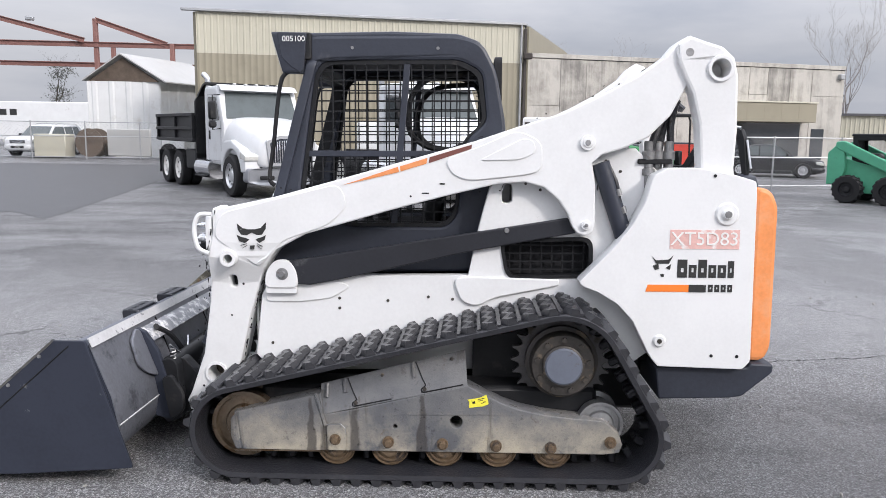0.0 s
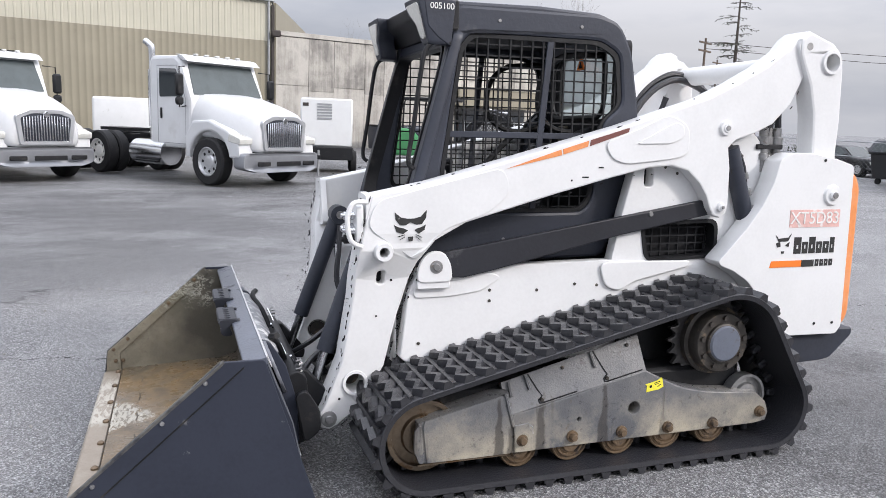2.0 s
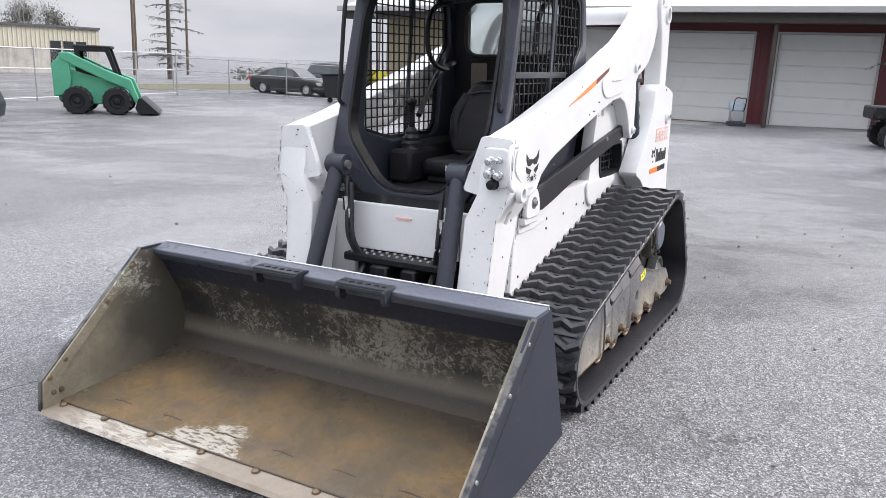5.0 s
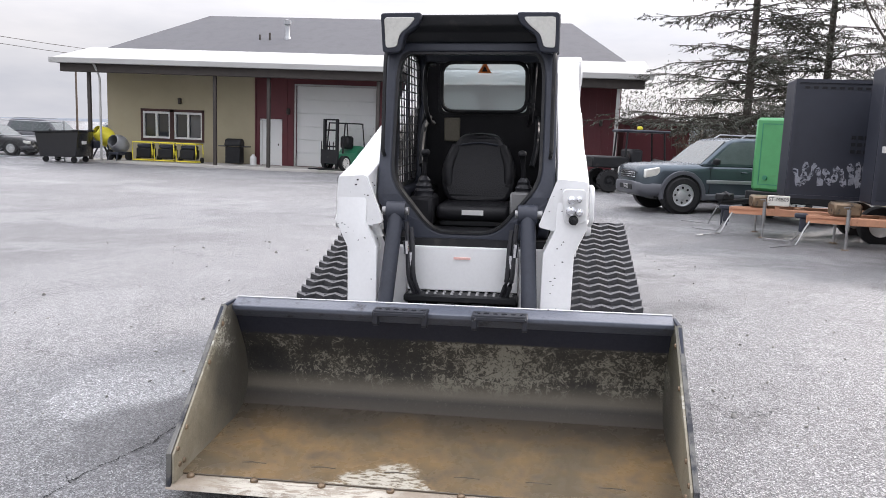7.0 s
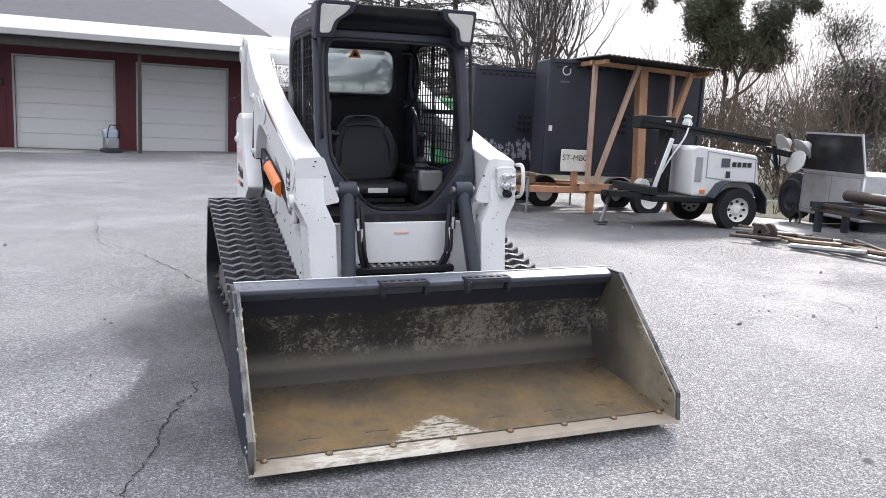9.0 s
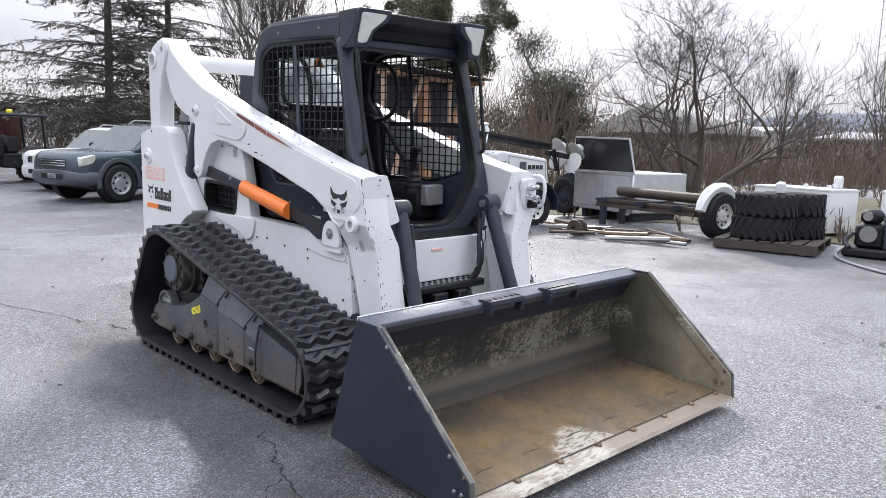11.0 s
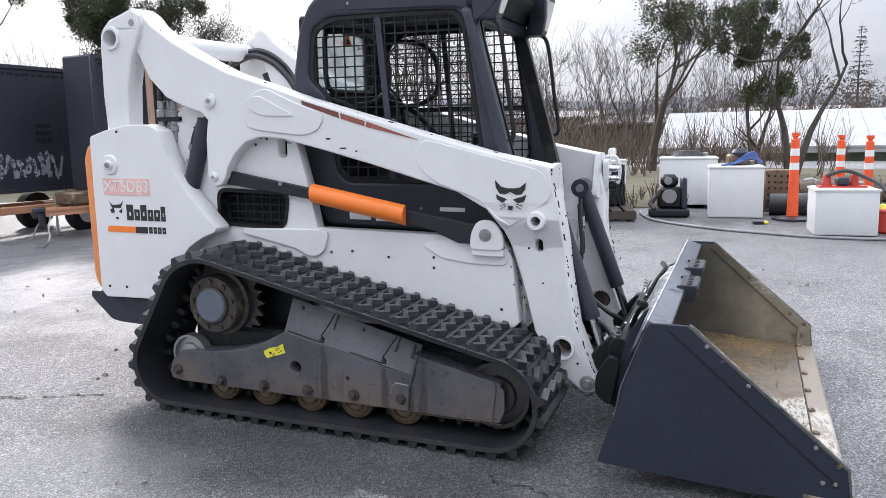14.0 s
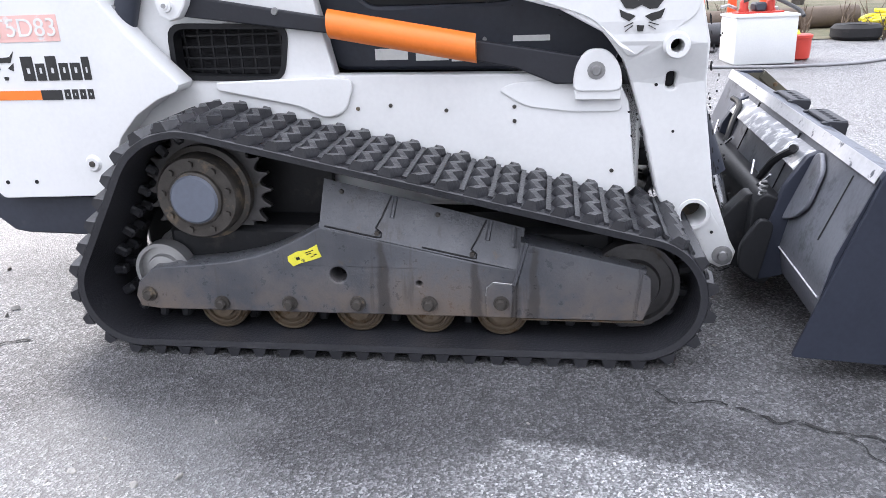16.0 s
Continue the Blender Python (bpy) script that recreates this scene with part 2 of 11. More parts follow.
def track_frame_mat():
    """Dark paint with dried tan mud low down and washed streaks."""
    q = Kit("muddy_track_frame")
    big, mid, fine = q.noise(3.0, 7, 0.65), q.noise(22, 8, 0.7), q.noise(120, 4, 0.6)
    streak = q.noise(1.0, 5, 0.6, q.scaled((17, 17, 1.6)))
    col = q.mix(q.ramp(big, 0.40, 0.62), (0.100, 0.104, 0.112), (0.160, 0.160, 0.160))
    # The far side is darker, with hardly any mud.
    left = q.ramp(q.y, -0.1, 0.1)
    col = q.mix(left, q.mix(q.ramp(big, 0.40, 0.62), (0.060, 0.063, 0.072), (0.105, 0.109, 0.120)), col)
    low = q.ramp(q.op("ADD", q.z, q.op("MULTIPLY", q.op("SUBTRACT", mid, 0.5), 0.35)), 0.15, 0.34, 1.0, 0.0)
    mud = q.op("MULTIPLY", q.op("MULTIPLY", low, q.ramp(left, 0.0, 1.0, 0.0, 1.0)), q.ramp(q.op("ADD", big, q.op("MULTIPLY", mid, 0.4)), 0.60, 0.80))
    col = q.mix(q.op("MULTIPLY", mud, 0.85), col, (0.42, 0.375, 0.285))
    rust = q.op("MULTIPLY", q.op("MULTIPLY", low, q.ramp(left, 0.0, 1.0, 0.75, 0.0)), q.ramp(q.op("ADD", big, q.op("MULTIPLY", mid, 0.5)), 0.66, 0.84))
    col = q.mix(rust, col, (0.15, 0.112, 0.082))
    col = q.mix(q.op("MULTIPLY", q.ramp(streak, 0.60, 0.66), 0.45), col, (0.045, 0.036, 0.028))
    # Oil that has run down from the bolted corners of the covers.
    wob = q.op("MULTIPLY", q.op("SUBTRACT", q.noise(9, 4, 0.6), 0.5), 0.05)
    for dx, top, wide in ((0.026, 0.42, 0.010), (0.342, 0.35, 0.012), (0.482, 0.27, 0.014), (0.540, 0.40, 0.008)):
        off = q.op("ABSOLUTE", q.op("ADD", q.op("SUBTRACT", q.x, dx), wob))
        spread = q.op("MULTIPLY", q.op("SUBTRACT", top, q.z), 0.06)
        run = q.op("MULTIPLY", q.ramp(q.op("SUBTRACT", off, spread), wide * 0.4, wide * 1.3, 1.0, 0.0), q.ramp(q.z, top - 0.02, top, 1.0, 0.0))
        col = q.mix(q.op("MULTIPLY", run, 0.72), col, (0.034, 0.030, 0.028))
    col = q.mix(q.ramp(q.noise(11, 8, 0.7), 0.62, 0.70, 0, 0.7), col, (0.10, 0.07, 0.045))
    col = q.mix(q.ramp(fine, 0.55, 0.75, 0, 0.4), col, (0.05, 0.046, 0.04))
    q.bump(q.op("ADD", mid, fine), 0.25, 0.006)
    return q.set(Base_Color=col, Roughness=q.ramp(mid, 0.35, 0.65, 0.24, 0.46))


M_WHITE = mat("white_paint", (0.69, 0.695, 0.695), 0.38, var=0.05, bump=0.04, dirt=(0.10, 0.10, 0.10), amt=0.02, dscale=9, edge=(0, 0.02))
M_WHITE_CLEAN = mat("white_bodywork", (0.60, 0.61, 0.62), 0.3, var=0.05, bump=0.02, dirt=(0.45, 0.44, 0.42), amt=0.2, dscale=1.5, edge=(0.05, 0.2))
M_CHARCOAL = mat("charcoal_paint", (0.028, 0.032, 0.044), 0.45, spec=0.4, var=0.2, bump=0.08, dirt=(0.11, 0.11, 0.115), amt=0.13, dscale=5, edge=(0.05, 0.2))
M_LINK = mat("scuffed_black_link", (0.018, 0.019, 0.024), 0.5, spec=0.35, var=0.2, bump=0.08, dirt=(0.09, 0.09, 0.095), amt=0.14, dscale=7, edge=(0.03, 0.12))
M_BLACK = mat("black_paint", (0.010, 0.0105, 0.012), 0.5, spec=0.3, var=0.25, bump=0.1, dirt=(0.07, 0.065, 0.06), amt=0.22, dscale=6, edge=(0.05, 0.2))
M_RUBBER = mat("black_rubber", (0.019, 0.0195, 0.023), 0.36, spec=0.5, var=0.3, bump=0.3, bscale=90, dirt=(0.062, 0.061, 0.062), amt=0.2, dscale=8, edge=(0.05, 0.2))
M_TREAD = mat("damp_tread_rubber", (0.022, 0.0225, 0.026), 0.28, spec=0.6, var=0.3, bump=0.25, bscale=70, dirt=(0.05, 0.049, 0.05), amt=0.22, dscale=8, edge=(0.05, 0.2))
M_INSIDE = mat("dark_interior", (0.013, 0.013, 0.015), 0.65, spec=0.25, var=0.2, bump=0.2)
M_SEAT = mat("black_vinyl", (0.010, 0.010, 0.012), 0.45, spec=0.35, var=0.2, bump=0.25, bscale=150)
M_ORANGE = mat("orange_paint", (0.78, 0.19, 0.025), 0.42, var=0.1, bump=0.05, dirt=(0.3, 0.12, 0.05), amt=0.12, dscale=7, edge=(0.02, 0.1))
M_ORANGE_FADED = mat("sun_faded_orange", (0.70, 0.25, 0.08), 0.5, var=0.15, bump=0.05, dirt=(0.62, 0.38, 0.24), amt=0.4, dscale=4, edge=(0.05, 0.3))
M_STEEL = mat("worn_steel", (0.30, 0.30, 0.30), 0.4, 0.8, var=0.25, bump=0.15, dirt=(0.16, 0.10, 0.06), amt=0.25, dscale=8)
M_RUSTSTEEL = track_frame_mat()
M_RUST = mat("rusty_roller", (0.15, 0.107, 0.068), 0.42, 0.5, var=0.35, bump=0.3, dirt=(0.06, 0.05, 0.045), amt=0.4, dscale=10)
M_ROLLER = mat("greasy_roller_steel", (0.15, 0.118, 0.085), 0.30, 0.75, var=0.35, bump=0.15, dirt=(0.10, 0.06, 0.03), amt=0.4, dscale=14)
M_SPROCKET = mat("worn_sprocket_steel", (0.060, 0.058, 0.058), 0.34, 0.5, var=0.3, bump=0.15, dirt=(0.05, 0.04, 0.03), amt=0.35, dscale=12)
M_HUB = mat("greasy_hub", (0.050, 0.045, 0.040), 0.46, 0.3, var=0.35, bump=0.2, dirt=(0.17, 0.135, 0.095), amt=0.40, dscale=12)
M_HUBCAP = mat("blue_grey_hub_cap", (0.12, 0.135, 0.17), 0.5, 0.2, var=0.15, bump=0.1, dirt=(0.1, 0.09, 0.08), amt=0.25, dscale=10)
M_BUCKET = mat("slate_bucket_paint", (0.028, 0.032, 0.045), 0.50, spec=0.16, var=0.15, bump=0.06, dirt=(0.17, 0.17, 0.17), amt=0.06, dscale=12, edge=(0.01, 0.05))
M_BUCKET_IN = bucket_back_mat()
M_BUCKET_FLOOR = bucket_floor_mat()
M_BUCKET_SIDE = bucket_side_mat()


def lip_mat():
    """Bare cutting edge under dried tan silt, scraped to pale steel over one stretch."""
    q = Kit("scraped_cutting_edge")
    mid, fine = q.noise(12, 8, 0.7), q.noise(110, 4, 0.6)
    streak = q.noise(1.0, 8, 0.75, q.scaled((34, 9, 1)), 0.8)
    col = q.mix(q.ramp(mid, 0.36, 0.66), (0.25, 0.205, 0.155), (0.33, 0.285, 0.23))
    where = q.op("MULTIPLY", q.ramp(q.y, -0.92, -0.75), q.ramp(q.y, -0.16, -0.06, 1.0, 0.0))
    col = q.mix(q.op("MULTIPLY", where, q.ramp(streak, 0.46, 0.53)), col, (0.52, 0.49, 0.42))
    col = q.mix(q.ramp(q.x, 2.105, 2.118, 0.8, 0.0), col, (0.085, 0.068, 0.05))
    col = q.mix(q.ramp(fine, 0.58, 0.74, 0.0, 0.35), col, (0.10, 0.08, 0.06))
    q.bump(q.op("ADD", mid, fine), 0.15, 0.005)
    return q.set(Base_Color=col, Roughness=q.ramp(mid, 0.35, 0.65, 0.32, 0.52), Specular_IOR_Level=0.4)


M_LIP = lip_mat()
M_LAMP = mat("clouded_lamp_lens", (0.62, 0.62, 0.58), 0.18, 0.3, var=0.2, bump=0.1, dirt=(0.25, 0.25, 0.24), amt=0.25, dscale=14)
M_CHROME = mat("chrome", (0.62, 0.63, 0.65), 0.18, 1.0, var=0.08, bump=0.02)
M_YELLOW = mat("yellow_sticker", (0.75, 0.66, 0.05), 0.5, var=0.1)
M_TORN = mat("torn_yellow_sticker", (0.72, 0.66, 0.05), 0.5, var=0.1, dirt=(0.06, 0.055, 0.045), amt=0.36, dscale=34)
M_DECAL = mat("black_decal", (0.02, 0.02, 0.02), 0.5, var=0.3, dirt=(0.7, 0.7, 0.7), amt=0.12, dscale=30, edge=(0.0, 0.03))
M_REDFADE = mat("faded_red_sticker", (0.68, 0.42, 0.38), 0.6, var=0.15, dirt=(0.72, 0.68, 0.66), amt=0.4, dscale=14)
M_PAPER = mat("white_sticker", (0.72, 0.72, 0.70), 0.6, var=0.1, dirt=(0.4, 0.4, 0.4), amt=0.25, dscale=40)
M_MAROON_FADED = mat("faded_maroon_flash", (0.26, 0.085, 0.065), 0.5, var=0.2, dirt=(0.6, 0.5, 0.46), amt=0.14, dscale=9, edge=(0.02, 0.12))
M_STRIPE_DARK = mat("maroon_stripe", (0.14, 0.05, 0.04), 0.5, var=0.2, dirt=(0.6, 0.6, 0.6), amt=0.05, dscale=25)


def glass_mat(name, tint=(0.85, 0.9, 0.9), see=0.7, rough=0.05, film=(0.03, 0.035, 0.04)):
    m = bpy.data.materials.new(name)
    m.use_nodes = True
    n, k = m.node_tree.nodes, m.node_tree.links
    b, out = n["Principled BSDF"], n["Material Output"]
    b.inputs["Base Color"].default_value = (*film, 1)
    b.inputs["Roughness"].default_value = rough
    tr = n.new("ShaderNodeBsdfTransparent")
    tr.inputs[0].default_value = (*tint, 1)
    mx = n.new("ShaderNodeMixShader")
    mx.inputs[0].default_value = see
    k.new(b.outputs[0], mx.inputs[1])
    k.new(tr.outputs[0], mx.inputs[2])
    k.new(mx.outputs[0], out.inputs[0])
    return m


M_GLASS = glass_mat("hazed_rear_window", see=0.62, rough=0.25, film=(0.62, 0.65, 0.66))
M_CARGLASS = glass_mat("vehicle_glass", (0.4, 0.45, 0.47), 0.35, 0.03)

# ---- mesh helpers ----


def finish(bm, material, angle=38, smooth=True):
    bmesh.ops.remove_doubles(bm, verts=bm.verts, dist=1e-5)
    bmesh.ops.recalc_face_normals(bm, faces=bm.faces)
    me = bpy.data.meshes.new("m")
    flag = bm.faces.layers.int.get("broad")
    for f in bm.faces:
        f.smooth = smooth and not (flag is not None and f[flag])
        # The triangles of one flat sheet stay flat.
        if f.smooth and len(f.verts) == 3:
            f.smooth = max(abs(v) for v in f.normal) < 0.9999 and not any(g is not f and g.normal.dot(f.normal) > 0.99995 for e in f.edges for g in e.link_faces)
    level = [not f.smooth for f in bm.faces]
    bm.to_mesh(me)
    bm.free()
    if smooth:
        me.set_sharp_from_angle(angle=radians(angle))
        for p, still in zip(me.polygons, level):
            if still:
                p.use_smooth = False
    if material:
        me.materials.append(material)
    return me


def part(name, bm, material, parent=None, label="", at=None, angle=38):
    """Links a bmesh as one mesh object under a thing or a part."""
    me = finish(bm, material, angle) if isinstance(bm, bmesh.types.BMesh) else bm
    me.name = name
    ob = new(name, me)
    if parent is not None:
        ob.parent = parent
    if at is not None:
        ob.matrix_basis = at
    if label:
        ob["label"] = label
    return ob


def thing(name, label, category, m=None, group="", kind=""):
    ob = new(name)
    ob.empty_display_size = 0.2
    if m is not None:
        ob.matrix_basis = m
    return tagged(ob, label, category, group, kind)


def solid(name, bm, material, label, category, m=None, group="", kind="", angle=38):
    ob = part(name, bm, material, None, label, m, angle)
    return tagged(ob, label, category, group, kind)


def add_box(bm, c, s, bevel=0.0, m=None, segs=1):
    """A box with centre c and sizes s added to bm, its edges rounded."""
    r = bmesh.ops.create_cube(bm, size=1.0)
    v = r["verts"]
    bmesh.ops.scale(bm, vec=s, verts=v)
    bmesh.ops.translate(bm, vec=c, verts=v)
    if bevel:
        es = list({e for q in v for e in q.link_edges})
        out = bmesh.ops.bevel(bm, geom=es, offset=min(bevel, 0.45 * min(s)), segments=segs, affect="EDGES", profile=0.5)
        v = out["verts"]
        v = list({q for f in out["faces"] for q in f.verts} | {q for q in v if q.is_valid})
    if m is not None:
        bmesh.ops.transform(bm, matrix=m, verts=v)
    return bm


def box(c, s, bevel=0.0, m=None, segs=1):
    return add_box(bmesh.new(), c, s, bevel, m, segs)


def span(x0, x1, y0, y1, z0, z1, bevel=0.0, segs=1):
    return box(((x0 + x1) / 2, (y0 + y1) / 2, (z0 + z1) / 2), (abs(x1 - x0), abs(y1 - y0), abs(z1 - z0)), bevel, None, segs)


def add_span(bm, x0, x1, y0, y1, z0, z1, bevel=0.0):
    return add_box(bm, ((x0 + x1) / 2, (y0 + y1) / 2, (z0 + z1) / 2), (abs(x1 - x0), abs(y1 - y0), abs(z1 - z0)), bevel)


def fillet(pts, r, n=4):
    """Rounds the corners of a closed outline."""
    out = []
    for i, p in enumerate(pts):
        p = Vector(p)
        a, b = Vector(pts[i - 1]), Vector(pts[(i + 1) % len(pts)])
        da, db = (a - p), (b - p)
        if da.length < 1e-6 or db.length < 1e-6:
            continue
        d = min(r, 0.45 * da.length, 0.45 * db.length)
        s, e = p + da.normalized() * d, p + db.normalized() * d
        for j in range(n + 1):
            t = j / n
            out.append(tuple((1 - t) ** 2 * s + 2 * t * (1 - t) * p + t * t * e))
    return out


def circle(cx, cz, r, n=20):
    return [(cx + r * math.cos(2 * math.pi * i / n), cz + r * math.sin(2 * math.pi * i / n)) for i in range(n)]


def place3(axis, u, v, d):
    return {"x": (d, u, v), "y": (u, d, v), "z": (u, v, d)}[axis]


def add_plate(bm, outline, d0, d1, axis="y", holes=(), bevel=0.0, warp=None):
    """An outline (with holes) given thickness along an axis. For y the outline is x, z; for x it is y, z; for z it is x, y."""
    from mathutils.geometry import tessellate_polygon
    loops = [list(outline)] + [list(h) for h in holes]
    flat = [p for lp in loops for p in lp]
    tris = tessellate_polygon([[Vector((p[0], p[1], 0)) for p in lp] for lp in loops])
    sides = []
    for d in (d0, d1):
        sides.append([bm.verts.new(Vector(place3(axis, p[0], p[1], d)) + (warp(*p) if warp else Vector())) for p in flat])
    for t in tris:
        for s in sides:
            try:
                bm.faces.new([s[i] for i in t])
            except ValueError:
                pass
    start = 0
    rim = []
    for lp in loops:
        n = len(lp)
        for i in range(n):
            a, b = start + i, start + (i + 1) % n
            try:
                f = bm.faces.new((sides[0][a], sides[0][b], sides[1][b], sides[1][a]))
                rim.append(f)
            except ValueError:
                pass
        start += n
    bmesh.ops.recalc_face_normals(bm, faces=bm.faces)
    if bevel:
        mine = {f for f in rim if f.is_valid}
        es = list({e for f in mine for e in f.edges if any(g not in mine for g in e.link_faces)})
        bmesh.ops.bevel(bm, geom=es, offset=bevel, segments=2, affect="EDGES", profile=0.5)
    # The broad faces stay flat-shaded.
    flag = bm.faces.layers.int.get("broad") or bm.faces.layers.int.new("broad")
    k = "xyz".index(axis)
    for f in bm.faces:
        f.normal_update()
        if abs(f.normal[k]) > 0.97:
            f[flag] = 1
    return bm


def plate(outline, d0, d1, axis="y", holes=(), bevel=0.0, warp=None):
    return add_plate(bmesh.new(), outline, d0, d1, axis, holes, bevel, warp)


def add_rod(bm, a, b, r, segs=12, r2=None):
    """A cylinder or cone from a to b."""
    a, b = Vector(a), Vector(b)
    d = b - a
    m = Matrix.Translation((a + b) / 2) @ d.to_track_quat("Z", "Y").to_matrix().to_4x4()
    bmesh.ops.create_cone(bm, cap_ends=True, segments=segs, radius1=r, radius2=r if r2 is None else r2, depth=d.length, matrix=m)
    return bm


def rod(a, b, r, segs=12, r2=None):
    return add_rod(bmesh.new(), a, b, r, segs, r2)


def add_tube(bm, pts, r, segs=8, closed=False):
    """A round tube swept along points; r may be one radius or one for each point."""
    pts = [Vector(p) for p in pts]
    rings, n = [], len(pts)
    up = Vector((0.13, 0.21, 0.97))
    for i, p in enumerate(pts):
        a = pts[i - 1] if (i or closed) else p
        b = pts[(i + 1) % n] if (i < n - 1 or closed) else p
        d = (b - a).normalized()
        u = d.cross(up)
        if u.length < 0.05:
            u = d.cross(Vector((1, 0, 0)))
        u.normalize()
        v = d.cross(u)
        q = r[i] if isinstance(r, (list, tuple)) else r
        rings.append([bm.verts.new(p + q * (math.cos(2 * math.pi * j / segs) * u + math.sin(2 * math.pi * j / segs) * v)) for j in range(segs)])
    for i in range(n if closed else n - 1):
        s, e = rings[i], rings[(i + 1) % n]
        for j in range(segs):
            bm.faces.new((s[j], s[(j + 1) % segs], e[(j + 1) % segs], e[j]))
    if not closed:
        bm.faces.new(rings[0][::-1])
        bm.faces.new(rings[-1])
    return bm


def tube(pts, r, segs=8, closed=False):
    return add_tube(bmesh.new(), pts, r, segs, closed)


def smooth_path(pts, n=6):
    """A Catmull-Rom curve through points."""
    pts = [Vector(p) for p in pts]
    out = []
    for i in range(len(pts) - 1):
        p0, p1, p2, p3 = pts[max(i - 1, 0)], pts[i], pts[i + 1], pts[min(i + 2, len(pts) - 1)]
        for j in range(n):
            t = j / n
            out.append(0.5 * (2 * p1 + (p2 - p0) * t + (2 * p0 - 5 * p1 + 4 * p2 - p3) * t * t + (3 * p1 - p0 - 3 * p2 + p3) * t ** 3))
    return out + [pts[-1]]


def add_lathe(bm, profile, c, axis="y", segs=24):
    """A profile of (radius, height) turned round an axis through c."""
    rings = []
    for r, h in profile:
        ring = []
        for j in range(segs):
            a = 2 * math.pi * j / segs
            o = {"y": (r * math.cos(a), h, r * math.sin(a)), "x": (h, r * math.cos(a), r * math.sin(a)), "z": (r * math.cos(a), r * math.sin(a), h)}[axis]
            ring.append(bm.verts.new(Vector(c) + Vector(o)))
        rings.append(ring)
    for s, e in zip(rings, rings[1:]):
        for j in range(segs):
            bm.faces.new((s[j], s[(j + 1) % segs], e[(j + 1) % segs], e[j]))
    return bm


def lathe(profile, c, axis="y", segs=24):
    return add_lathe(bmesh.new(), profile, c, axis, segs)


def lettering(name, text, size, material, parent, m, depth=0.001, label=""):
    """Raised lettering with the built-in font, as a mesh."""
    cu = bpy.data.curves.new("t", "FONT")
    cu.body, cu.size, cu.extrude, cu.align_x, cu.align_y = text, size, depth, "CENTER", "CENTER"
    tmp = bpy.data.objects.new("t", cu)
    me = bpy.data.meshes.new_from_object(tmp)
    bpy.data.objects.remove(tmp)
    me.materials.append(material)
    return part(name, me, None, parent, label, m)


def clampsoft(v, lo, hi, k=1.2):
    """v held softly between lo and hi."""
    def sp(q):
        return k * math.log1p(math.exp(max(-40.0, min(40.0, q / k)))) if q < 40 * k else q
    return lo + sp(v - lo) - sp(v - hi)


def ground_z(x, y):
    """The lot slopes gently under the loader and flattens out further off."""
    z = -0.024 * clampsoft(y, -9.0, 9.0) + 0.012 * clampsoft(x, -5.0, 6.0)
    z = -z
    z += -0.055 * clampsoft(-x - 2.6, 0.0, 5.0, 0.5) + 0.012 * clampsoft(-y - 20.0, 0.0, 25.0)
    return z - GROUND_0


GROUND_0 = 0.0
GROUND_0 = ground_z(0.0, 0.0)


def on_ground(x, y, rz=0.0, dz=0.0):
    return pose(x, y, ground_z(x, y) + dz, 0, 0, rz)

# ---- ground ----


# Place of a drying puddle near the machine's front, its sky glare painted pale.
GLARE_PUDDLE = (0.88, -1.90)


